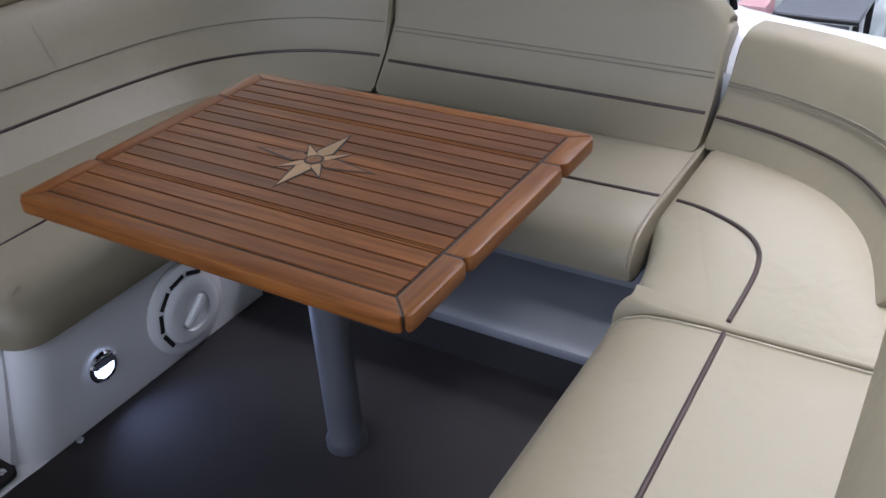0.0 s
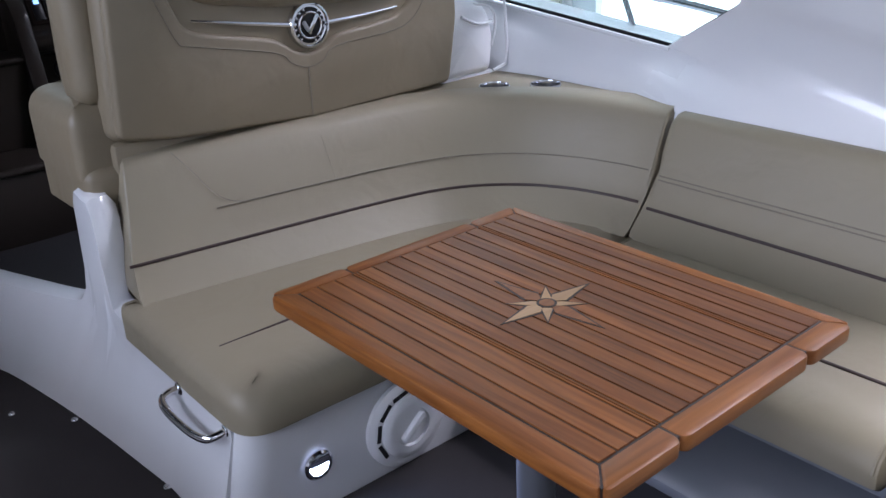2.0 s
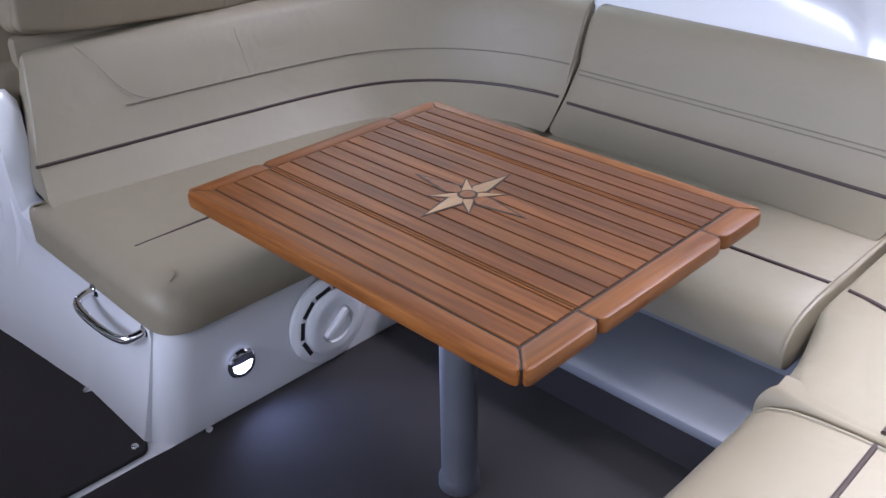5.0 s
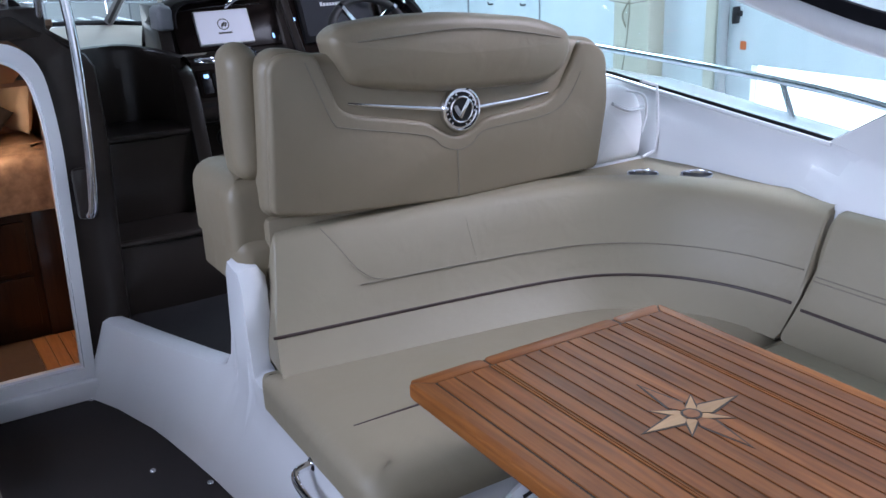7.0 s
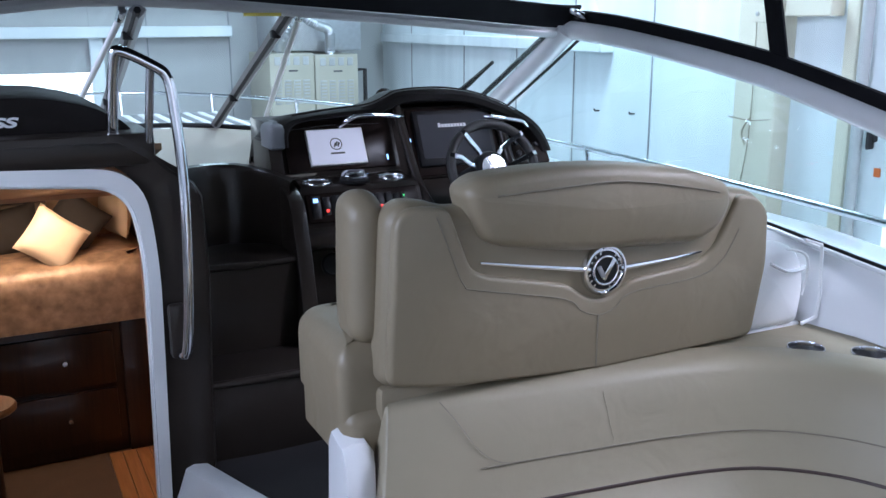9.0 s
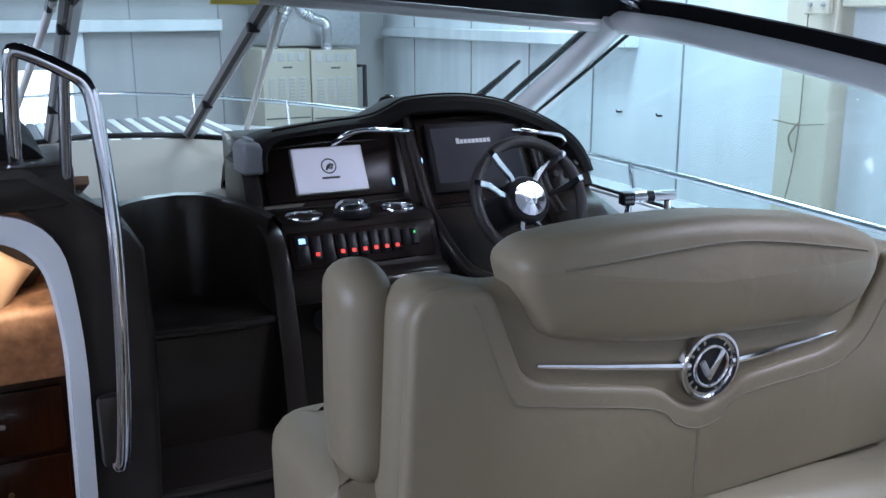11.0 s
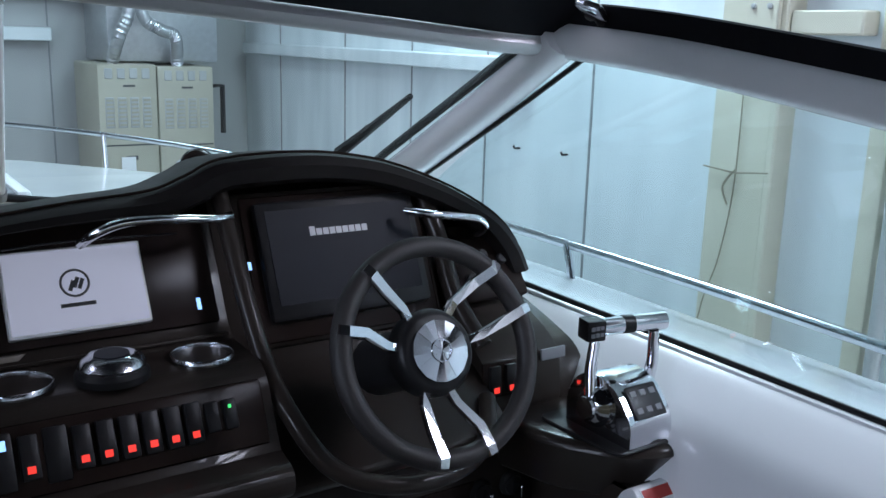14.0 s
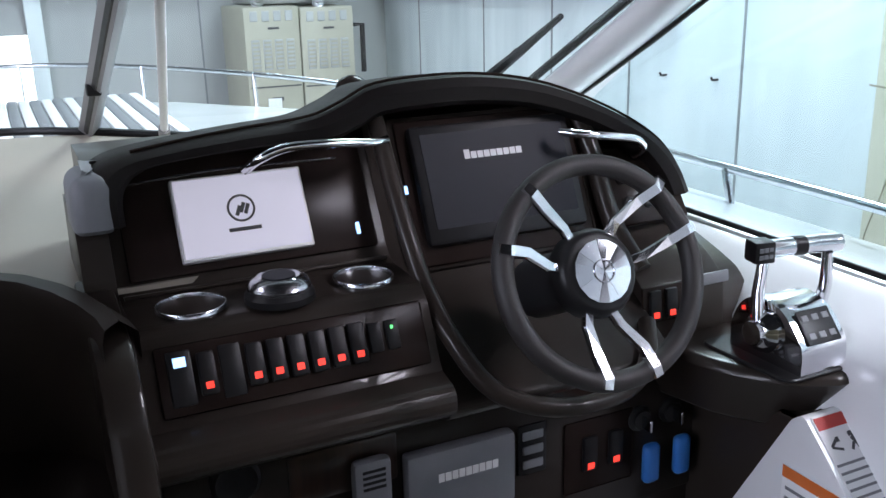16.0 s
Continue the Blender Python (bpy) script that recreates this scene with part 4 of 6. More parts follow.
for sgn in (1, -1):
    head, heel = Vector((0.01 + sgn * 0.35, 3.475, 1.755)), Vector((0.01 + sgn * 0.52, 4.76, 1.145))
    rod = empty("support_rod", heel, "slim white support rod under the windscreen head", "rod", "support rods")
    part("shaft", tube([heel, head], 0.013, 10), WHITE, rod)
    part("shaft_end", tube([head.lerp(heel, 0.04), head + Vector((0, 0, 0.012))], 0.018, 8), STEEL, rod)
    part("foot", tube([heel, heel.lerp(head, 0.05)], 0.019, 10), PEWTER, rod)
    fix(rod)
# cabin top inside the windscreen, foredeck outside it
thing("cabin_top", loft([[(-1.5, 4.0, 1.1), (-1.5, 4.3, 1.10)], [(-0.45, 4.0, 1.13), (-0.45, 5.0, 1.15)], [(-0.29, 3.22, 1.13), (-0.29, 5.02, 1.15)], [(0.31, 3.22, 1.13), (0.31, 4.92, 1.145)], [(0.8, 3.5, 1.12), (0.8, 4.73, 1.10)], [(1.30, 3.75, 1.03), (1.50, 4.32, 1.03)]], 0.03), CREAM, "cream vinyl covered cabin top inside the windscreen", "cabin top", kind="structure")
deck = []
for y, w, z in ((4.1, 1.98, 0.98), (4.7, 1.95, 1.04), (5.2, 1.86, 1.05), (6.0, 1.6, 1.04), (7.0, 1.1, 1.0), (7.8, 0.45, 0.96), (8.1, 0.05, 0.94)):
    deck.append([(-w, y, z - 0.9), (-w, y, z - 0.12), (-w * 0.9, y, z - 0.04), (0, y, z), (w * 0.9, y, z - 0.04), (w, y, z - 0.12), (w, y, z - 0.9)])
thing("foredeck", loft(deck), GELCOAT, "glossy white fibreglass foredeck", "deck", kind="structure")
pad = empty("sun_pad", (-0.5, 6.0, 1.04), "grey and white striped sun pad on the foredeck", "cushion")
for i in range(30):
    part("stripe", slab(-0.85 + 0.052 * i, -0.80 + 0.052 * i, 5.25, 6.6, 1.04, 1.08, 0.012), WHITE if i % 2 else GREYPLASTIC, pad)
fix(pad)
RAIL = [(1.86, 0.5, 0.90), (1.88, 1.3, 1.01), (1.90, 2.5, 1.06), (1.92, 3.6, 1.078), (1.86, 5.0, 1.09), (1.55, 6.1, 1.12), (1.05, 7.15, 1.13), (0.5, 7.75, 1.14), (0.0, 7.95, 1.14), (-0.5, 7.75, 1.14), (-1.05, 7.15, 1.13), (-1.55, 6.1, 1.12), (-1.86, 5.0, 1.09)]
rail = empty("bow_rail", (1.9, 3.0, 0.9), "polished stainless steel bow rail on slim stanchions", "rail")
part("top_rail", tube(RAIL, 0.0145, 10, n=8), STEEL, rail)
for x, y, z in ((1.91, 3.62, 1.077), (1.885, 1.5, 1.02), (1.74, 5.5, 1.10), (1.32, 6.62, 1.125), (0.85, 7.4, 1.135), (0.2, 7.9, 1.14), (-0.4, 7.8, 1.14), (-0.9, 7.35, 1.135), (-1.5, 6.2, 1.12)):
    part("stanchion", tube([(x * 0.99, y - 0.09, 0.86), (x, y, z)], 0.012, 8), STEEL, rail)
fix(rail)
wip = empty("wiper", (1.35, 4.35, 1.1), "black windscreen wiper resting on the glass", "wiper")
part("arm", tube([(1.34, 4.2, 1.17), (1.345, 4.06, 1.31), (1.372, 3.885, 1.425)], 0.010, 6), BLACK, wip)
part("blade", tube([(1.345, 4.02, 1.335), (1.372, 3.87, 1.425), (1.395, 3.70, 1.525)], lambda s: 0.018 - 0.010 * s, 6), BLACK, wip)
fix(wip)


# ---- dinette cushions ----
BACK = [(-0.085, 0.40), (-0.075, 0.392), (0.06, 0.392), (0.20, 0.62), (0.27, 0.74), (0.265, 0.768), (0.24, 0.778), (0.165, 0.776), (0.135, 0.766), (0.115, 0.742), (0.08, 0.66), (0.05, 0.585), (0.022, 0.525), (0.0, 0.49), (-0.035, 0.45), (-0.07, 0.415)]


def curve2(pts, n=8):
    return [(p.x, p.y) for p in smooth_path([(x, y, 0) for x, y in pts], n)]


def back_cushion(path, label, profile=BACK, lift=None, pipe=(0.0, 0.49), stitch=((0.046, 0.585), (0.053, 0.597)), start=0):
    """One padded back along a plan path, with its piping (none if pipe is None) and lines of stitching."""
    c = thing("back_cushion", sweep(path, profile, 0.022, lift), VINYL, label, "cushion", "dinette back cushions")
    k = max(1, len(path) // 40)
    inner = path[k:-k] if len(path) > 8 else path
    if pipe:
        part("piping", tube(offset_path(inner, pipe[0] - 0.001, pipe[1]), 0.005, 8), PIPING, c, "dark brown piping")
    for o, z in stitch:
        part("stitching", tube(offset_path(inner[start:], o - 0.0005, z), 0.0022, 5), SEAM, c)
    return c


PA = curve2([(-0.095, 1.63), (-0.03, 1.622), (0.2, 1.595), (0.5, 1.56), (0.8, 1.515), (1.0, 1.45), (1.15, 1.325), (1.24, 1.17), (1.28, 1.02), (1.29, 0.915)], 9)
fc = back_cushion(PA, "beige vinyl back cushion curving round the dinette corner", lift=lambda s: -0.012, stitch=((0.046, 0.585),), start=16)
part("seam_line", tube(smooth_path([(0.125, 1.722, 0.758), (0.165, 1.691, 0.70), (0.205, 1.661, 0.635), (0.245, 1.642, 0.600), (0.29, 1.630, 0.587), (0.34, 1.626, 0.585)], 5), 0.0014, 5), SEAM, fc)
for a, b in (((0.60, 1.655, 0.72), (0.60, 1.595, 0.59)), ((1.215, 1.50, 0.74), (1.155, 1.405, 0.59))):
    part("seam_line", tube([a, b], 0.0009, 5), VINYL, fc)
for v in fc.data.vertices:
    if v.co.x < 0.16 and v.co.z > 0.4:
        v.co.x += 0.075 * (v.co.z - 0.4) / 0.37 * min(1.0, (0.16 - v.co.x) / 0.24)
PB = curve2([(1.29, 0.905), (1.292, 0.5), (1.29, 0.15), (1.285, -0.135)], 16)
BACKB = BACK[:3] + [(0.15, 0.60), (0.205, 0.70), (0.208, 0.728), (0.19, 0.748), (0.165, 0.757), (0.14, 0.757), (0.122, 0.746), (0.108, 0.724)] + BACK[10:]
back_cushion(PB, "beige vinyl back cushion along the starboard side", BACKB, lift=lambda s: -0.095 * max(0.0, (s - 0.85) / 0.15) ** 1.5, pipe=(-0.007, 0.481), stitch=((0.0395, 0.563), (0.0455, 0.575)))
BACK2 = [(o * (0.8 if o > 0 else 0.5), 0.392 + (z - 0.392) * 0.82) for o, z in BACK]
PC = curve2([(1.284, -0.148), (1.232, -0.324), (1.142, -0.486), (1.028, -0.588), (0.884, -0.655), (0.685, -0.70)], 14)
back_cushion(PC, "beige vinyl back cushion curving round the aft corner", BACK2, lift=lambda s: -0.03, pipe=(0.0, 0.475), stitch=((0.036, 0.55), (0.042, 0.56)))
BACK3 = [(o if o > 0 else o * 0.3, 0.392 + (z - 0.392) * 0.92) for o, z in BACK]
PD = curve2([(0.668, -0.712), (0.3, -0.717), (-0.5, -0.717)], 20)
back_cushion(PD, "beige vinyl back cushion along the aft seat", BACK3, pipe=None, stitch=())
# padded corner shelf with two cup holders
shelf = thing("corner_shelf", cushion(outline_arc([(0.85, 1.70), (1.16, 1.62), (1.30, 1.42), (1.40, 1.08), (1.535, 1.08), (1.53, 2.0), (0.85, 2.0)], [0.05, 0.1, 0.1, 0, 0, 0, 0]), 0.60, 0.750, 0.02), VINYL, "beige padded shelf in the dinette corner", "shelf")


def turned(profile, m, sides=28):
    """An open turned sheet from (radius, height) pairs about z."""
    bm = bmesh.new()
    rings = [[bm.verts.new((q * math.cos(2 * math.pi * j / sides), q * math.sin(2 * math.pi * j / sides), h)) for j in range(sides)] for q, h in profile]
    for a, b in zip(rings, rings[1:]):
        for j in range(sides):
            bm.faces.new((a[j], a[(j + 1) % sides], b[(j + 1) % sides], b[j]))
    return put(bm, m)


def cup_holder(x, y, z, r, parent=None):
    m = pose(x, y, z)
    rim = turned([(r * 0.92, -0.010), (r * 0.925, -0.001), (r * 0.945, 0.003), (r * 0.98, 0.003), (r, 0.001), (r * 1.02, -0.004)], m)
    well = turned([(0.001, -0.075), (r * 0.80, -0.075), (r * 0.82, -0.072), (r * 0.92, -0.010)], m)
    if parent:
        ob = part("cup_holder", rim, STEEL, parent, "stainless steel cup holder")
    else:
        ob = thing("cup_holder", rim, STEEL, "stainless steel cup holder sunk in the padded shelf", "cup holder", "shelf cup holders")
    part("well", well, WELL, ob, "brushed steel well, coloured dark for its shaded depth")


sink(shelf, [(cx, cy, 0.66, 0.85, 0.052) for cx, cy in ((1.285, 1.575), (1.42, 1.455))])
for cx, cy in ((1.285, 1.575), (1.42, 1.455)):
    cup_holder(cx, cy, 0.763, 0.055)


def dense(pts, most=0.03):
    out = []
    for i, p in enumerate(pts):
        p, q = Vector(p), Vector(pts[(i + 1) % len(pts)])
        n = max(1, math.ceil((q - p).length / most))
        out += [tuple(p.lerp(q, j / n)) for j in range(n)]
    return out


def seat_cushion(outline, radii, z1, wts, label, pipes, z0=0.262):
    """wts: how far each side of the outline rolls over."""
    o = dense(outline_arc(outline, radii, 8))
    W = []
    for p in o:
        best, w = 9e9, 1.0
        for i in range(len(outline)):
            a, b = Vector(outline[i]), Vector(outline[(i + 1) % len(outline)])
            t = max(0, min(1, (Vector(p) - a).dot(b - a) / max(1e-9, (b - a).length_squared)))
            dist = (a + (b - a) * t - Vector(p)).length
            if dist < best - 1e-4:
                best, w = dist, wts[i]
        W.append(w)
    for _ in range(7):
        W = [(W[i - 1] + 2 * W[i] + W[(i + 1) % len(W)]) / 4 for i in range(len(W))]
    c = thing("seat_cushion", cushion(o, z0, z1, 0.10, W, 0.004), VINYL, label, "cushion", "dinette seat cushions")
    for pts in pipes:
        part("piping", tube(pts, 0.0055, 8, n=6), PIPING, c, "dark brown piping")
    return c


Z1 = 0.398
seat_cushion([(-0.158, 0.905), (0.72, 0.905), (1.30, 0.93), (1.30, 1.62), (-0.145, 1.62)], [0.10, 0.0, 0, 0, 0.02], Z1, [0.85, 0.6, 0.12, 0.1, 0.45], "beige vinyl seat cushion with a rolled front edge, port end rounded", [[(-0.06, 1.185, 0.4), (0.3, 1.18, 0.405), (0.75, 1.175, 0.405)]], 0.285)


def straight_seat(a, b, depth, label, pipe):
    """A straight seat cushion: its rolled front runs from a to b, its back lies to the left of the way."""
    prof = [(0.03, 0.262), (0.004, 0.280), (0.0, 0.315), (0.012, 0.346), (0.038, 0.371), (0.08, 0.388), (0.14, 0.396), (0.21, 0.399), (depth, 0.399), (depth, 0.262)]
    n = 12
    c = thing("seat_cushion", sweep([(a[0] + (b[0] - a[0]) * i / n, a[1] + (b[1] - a[1]) * i / n) for i in range(n + 1)], prof, 0.012), VINYL, label, "cushion", "dinette seat cushions")
    part("piping", tube(pipe, 0.0055, 8, n=6), PIPING, c, "dark brown piping")
    for e in (a, b):
        s = 0.012 if e is a else -0.012
        w = (Vector(b) - Vector(a)).normalized()
        left = Vector((-w.y, w.x))
        part("welt", tube([(e[0] + w.x * s + left.x * o, e[1] + w.y * s + left.y * o, z + 0.001) for o, z in prof[2:9]], 0.0035, 6), VINYL, c)
    return c


straight_seat((0.715, 0.90), (0.715, -0.142), 0.60, "beige vinyl seat cushion along the starboard side", [(0.935, -0.13, 0.399), (0.93, 0.4, 0.399), (0.925, 0.9, 0.399)])
seat_cushion([(0.485, -0.76), (1.30, -0.76), (1.30, -0.158), (0.80, -0.158), (0.66, -0.19), (0.485, -0.19)], [0, 0.3, 0, 0.06, 0.06, 0], Z1, [0.1, 0.1, 0.12, 0.75, 0.8, 0.12], "beige vinyl seat cushion in the aft corner", [[(0.925, -0.175, 0.403), (0.90, -0.27, 0.404), (0.83, -0.375, 0.405), (0.72, -0.42, 0.405), (0.50, -0.422, 0.404)]])
straight_seat((0.474, -0.188), (-0.6, -0.188), 0.57, "beige vinyl seat cushion along the aft side", [(0.465, -0.424, 0.399), (0.0, -0.43, 0.399), (-0.55, -0.435, 0.399)])

# ---- teak table ----
TZ, TH = 0.645, 0.034
table = empty("table", (0.34, 0.43, 0), "varnished teak folding table with a pale compass star inlay", "table")
FOLD = (0.147, 0.541)
part("bed", slab(-0.045, 0.692, -0.04, 0.895, TZ - TH + 0.004, TZ - 0.003), CAULK, table, "black caulked joints", False)
for (a, b) in ((-0.002, FOLD[0] - 0.008), (FOLD[0] + 0.008, FOLD[1] - 0.008), (FOLD[1] + 0.008, 0.672)):
    count = max(1, round((b - a) / 0.0425))
    w = (b - a) / count
    for i in range(count):
        x0 = a + w * i
        part("plank", slab(x0 + 0.0022, x0 + w - 0.0022, 0.004, 0.858, TZ - 0.012, TZ, 0.001, 1), TEAK, table, smooth=False)
for f in FOLD:
    part("fold_strip", slab(f - 0.0055, f - 0.0012, 0.004, 0.858, TZ - 0.012, TZ, 0.0008, 1), TEAK, table, smooth=False)
    part("fold_strip", slab(f + 0.0012, f + 0.0055, 0.004, 0.858, TZ - 0.012, TZ, 0.0008, 1), TEAK, table, smooth=False)
YA, YF, XP, XS = -0.053, 0.905, -0.057, 0.704
part("edge_board", prism(outline_arc([(XP, YA), (-0.004, 0.0), (-0.004, 0.862), (XP, YF)], [0.05, 0, 0, 0.05]), TH, pose(0, 0, TZ - TH), 0.006, 2, True), TEAK, table)
part("edge_board", prism(outline_arc([(XS, YA), (XS, YF), (0.674, 0.862), (0.674, 0.0)], [0.05, 0.05, 0, 0]), TH, pose(0, 0, TZ - TH), 0.006, 2, True), TEAK, table)
for y_in, y_out in ((0.0, YA), (0.862, YF)):
    s = 1 if y_out > y_in else -1
    for a, b, ra, rb in ((-0.0015, FOLD[0] - 0.002, 0.0, 0.022), (FOLD[0] + 0.002, FOLD[1] - 0.002, 0.022, 0.022), (FOLD[1] + 0.002, 0.6715, 0.022, 0.0)):
        oa = XP if a < 0 else a
        ob_ = XS if b > 0.6 else b
        poly = [(a, y_in), (b, y_in), (ob_, y_out), (oa, y_out)]
        rad = [0, 0, 0.03 if b > 0.6 else rb, 0.03 if a < 0 else ra]
        if s < 0:
            poly, rad = poly[::-1], rad[::-1]
        part("end_board", prism(outline_arc(poly, rad), TH, pose(0, 0, TZ - TH), 0.006, 2, True), TEAK_X, table)
fix(table)


def star_point(angle, length, width, mat, name, z):
    c, s = math.cos(angle), math.sin(angle)
    cx, cy = 0.342, 0.436
    tri = [(cx + 0.012 * c, cy + 0.012 * s), (cx + length * 0.3 * c - width * s, cy + length * 0.3 * s + width * c), (cx + length * c, cy + length * s), (cx + length * 0.3 * c + width * s, cy + length * 0.3 * s - width * c)]
    ob = part(name, prism(tri[::-1], 0.0007, pose(0, 0, z)), mat, table, "", False)
    ob.matrix_parent_inverse = Matrix.Translation(-Vector(table.location))


for i in range(4):
    star_point(radians(45 + 90 * i), 0.090, 0.0155, CAULK, "inlay_line", TZ + 0.0002)
    star_point(radians(45 + 90 * i), 0.080, 0.0115, MAPLE, "inlay_point", TZ + 0.0008)
for i in range(4):
    ln = 0.138 if i % 2 == 0 else 0.160
    star_point(radians(90 * i), ln, 0.0245, CAULK, "inlay_line", TZ + 0.0012)
    star_point(radians(90 * i), ln * 0.90, 0.019, MAPLE if i % 2 == 0 else TEAK_X, "inlay_point", TZ + 0.0018)
for r, z, m in ((0.022, 0.0024, CAULK), (0.0165, 0.003, TEAK_X)):
    ob = part("inlay_ring", lathe([(r, 0), (r, 0.0006)], pose(0.342, 0.436, TZ + z), 20), m, table)
    ob.matrix_parent_inverse = Matrix.Translation(-Vector(table.location))
pst = part("pedestal", lathe([(0.048, 0), (0.048, 0.02), (0.044, 0.03), (0.041, 0.035), (0.041, 0.57), (0.048, 0.572), (0.048, 0.585), (0.10, 0.59), (0.10, TZ - TH + 0.003)], pose(0.205, 0.335, 0), 28), SATINPOST, table, "satin grey metal pedestal")
pst.matrix_parent_inverse = Matrix.Translation(-Vector(table.location))

# ---- fittings on the seat base ----
hd = empty("handrail", (-0.16, 1.14, 0.27), "chrome grab handle on the white seat base", "handle")
part("grip", tube([(-0.145, 1.268, 0.282), (-0.185, 1.266, 0.280), (-0.205, 1.25, 0.275), (-0.213, 1.20, 0.268), (-0.210, 1.10, 0.262), (-0.20, 1.04, 0.264), (-0.18, 1.02, 0.270), (-0.145, 1.018, 0.276)], 0.011, 10, n=4), CHROME, hd)
for y, z in ((1.268, 0.282), (1.018, 0.276)):
    part("foot", put(lathe([(0.02, 0), (0.02, 0.005), (0.013, 0.01)], pose(0, 0, 0), 14), pose(-0.146, y, z, 0, -90, 0)), CHROME, hd)
fix(hd)
cl = empty("courtesy_light", (0.037, 0.93, 0.128), "round chrome courtesy light glowing blue white", "lamp")
part("bezel", put(lathe([(0.042, 0), (0.042, 0.006), (0.036, 0.011), (0.029, 0.008), (0.028, 0.004)], pose(0, 0, 0), 24), pose(0.037, 0.93, 0.128, 90)), CHROME, cl)
part("lens", put(lathe([(0.028, 0), (0.028, 0.006), (0.018, 0.0085)], pose(0, 0, 0), 24), pose(0.037, 0.93, 0.128, 90)), LAMP, cl)
part("eyelid", put(slab(-0.03, 0.03, -0.012, 0.0, 0.004, 0.03, 0.006), pose(0.037, 0.926, 0.128)), CHROME, cl)
fix(cl)
vt = empty("vent", (0.31, 0.93, 0.13), "round white plastic deck vent with a turning grip", "vent")
VX, VZ, VR = 0.315, 0.128, 0.128
part("flange", put(lathe([(VR, 0), (VR, 0.012), (VR - 0.012, 0.022), (VR - 0.02, 0.024)], pose(0, 0, 0), 36), pose(VX, 0.93, VZ, 90)), WHITE, vt)
part("cap", put(lathe([(VR - 0.034, 0), (VR - 0.036, 0.032), (VR - 0.046, 0.040), (VR - 0.06, 0.041), (0.055, 0.041), (0.052, 0.034), (0.0, 0.034)], pose(0, 0, 0), 36), pose(VX, 0.93, VZ, 90)), WHITE, vt)
part("grip", put(slab(-0.048, 0.048, -0.013, 0.013, 0.030, 0.052, 0.01), pose(VX, 0.93, VZ, 90, 0, 0) @ pose(0, 0, 0, 0, 0, 40)), WHITE, vt)
for i in range(5):
    a = radians(70 + 34 * i)
    part("slot", put(slab(-0.025, 0.025, -0.006, 0.006, 0.02, 0.0255), pose(VX, 0.93, VZ, 90) @ pose((VR - 0.027) * math.cos(a), (VR - 0.027) * math.sin(a), 0, 0, 0, math.degrees(a) + 90)), DARK_AND_SHADE, vt, "dark slot", False)
fix(vt)

# ---- helm seat ----
HY = 1.735
hs = empty("captain_bench", (0.63, 1.95, 0.6), "wide tan vinyl helm bench seat with headrest bolster", "seat")
prof = outline_arc([(-0.03, 0.812), (0.17, 0.778), (0.65, 0.748), (1.215, 0.758), (1.26, 1.0), (1.25, 1.17), (1.20, 1.222), (1.10, 1.235), (0.17, 1.262), (0.10, 1.286), (0.035, 1.29), (-0.005, 1.25)], [0.04, 0.1, 0.2, 0.04, 0.1, 0.06, 0.05, 0.03, 0.03, 0.05, 0.04, 0.05], 6)
part("backrest", puffed(prof, HY, HY + 0.115, 0.04, LAY_Y), VINYL_TAN, hs)
# raised lower panel with a dipped upper edge, and the headrest bolster above
low = [(-0.018, 0.822), (0.17, 0.79), (0.65, 0.76), (1.205, 0.77), (1.246, 1.0), (1.238, 1.16), (1.19, 1.21), (1.115, 1.222), (1.088, 1.17), (1.03, 1.065), (0.965, 1.03), (0.73, 1.012), (0.69, 0.985), (0.635, 0.966), (0.575, 0.982), (0.515, 1.026), (0.255, 1.083), (0.218, 1.105), (0.188, 1.18), (0.155, 1.268), (0.10, 1.276), (0.04, 1.277), (0.008, 1.245)]
part("lower_panel", along_y(outline_arc(low, 0.03, 4), HY - 0.018, HY + 0.03, 0.014, 3, True), VINYL_TAN, hs)
bol = outline_arc([(0.205, 1.262), (0.248, 1.175), (0.30, 1.156), (0.53, 1.116), (0.69, 1.108), (0.95, 1.098), (1.035, 1.13), (1.075, 1.20), (1.062, 1.262), (0.93, 1.312), (0.63, 1.350), (0.39, 1.352), (0.24, 1.340), (0.195, 1.31)], [0.05, 0.04, 0.04, 0.06, 0.1, 0.06, 0.05, 0.05, 0.05, 0.1, 0.15, 0.1, 0.05, 0.03], 6)
part("bolster", puffed(bol, HY - 0.045, HY + 0.105, 0.042, LAY_Y, 0.006), VINYL_TAN, hs, "padded headrest bolster")
part("bolster_seam", tube(smooth_path([(0.275, HY - 0.0475, 1.294), (0.42, HY - 0.0500, 1.300), (0.61, HY - 0.0500, 1.305), (0.73, HY - 0.0500, 1.295), (0.90, HY - 0.0495, 1.266), (1.01, HY - 0.044, 1.243)], 5), 0.0028, 5), SEAM, hs)
part("panel_seam", tube([(0.618, HY - 0.0185, 0.925), (0.617, HY - 0.0185, 0.772)], 0.0025, 5), SEAM, hs)
part("panel_seam", tube(smooth_path([(0.118, HY - 0.019, 1.25), (0.165, HY - 0.019, 1.13), (0.195, HY - 0.019, 1.065), (0.235, HY - 0.019, 1.047), (0.50, HY - 0.019, 0.988), (0.56, HY - 0.019, 0.945), (0.62, HY - 0.019, 0.925), (0.675, HY - 0.019, 0.938), (0.73, HY - 0.019, 0.975), (0.965, HY - 0.019, 0.990), (1.06, HY - 0.019, 1.03), (1.12, HY - 0.019, 1.12)], 4), 0.0018, 5), SEAM, hs)
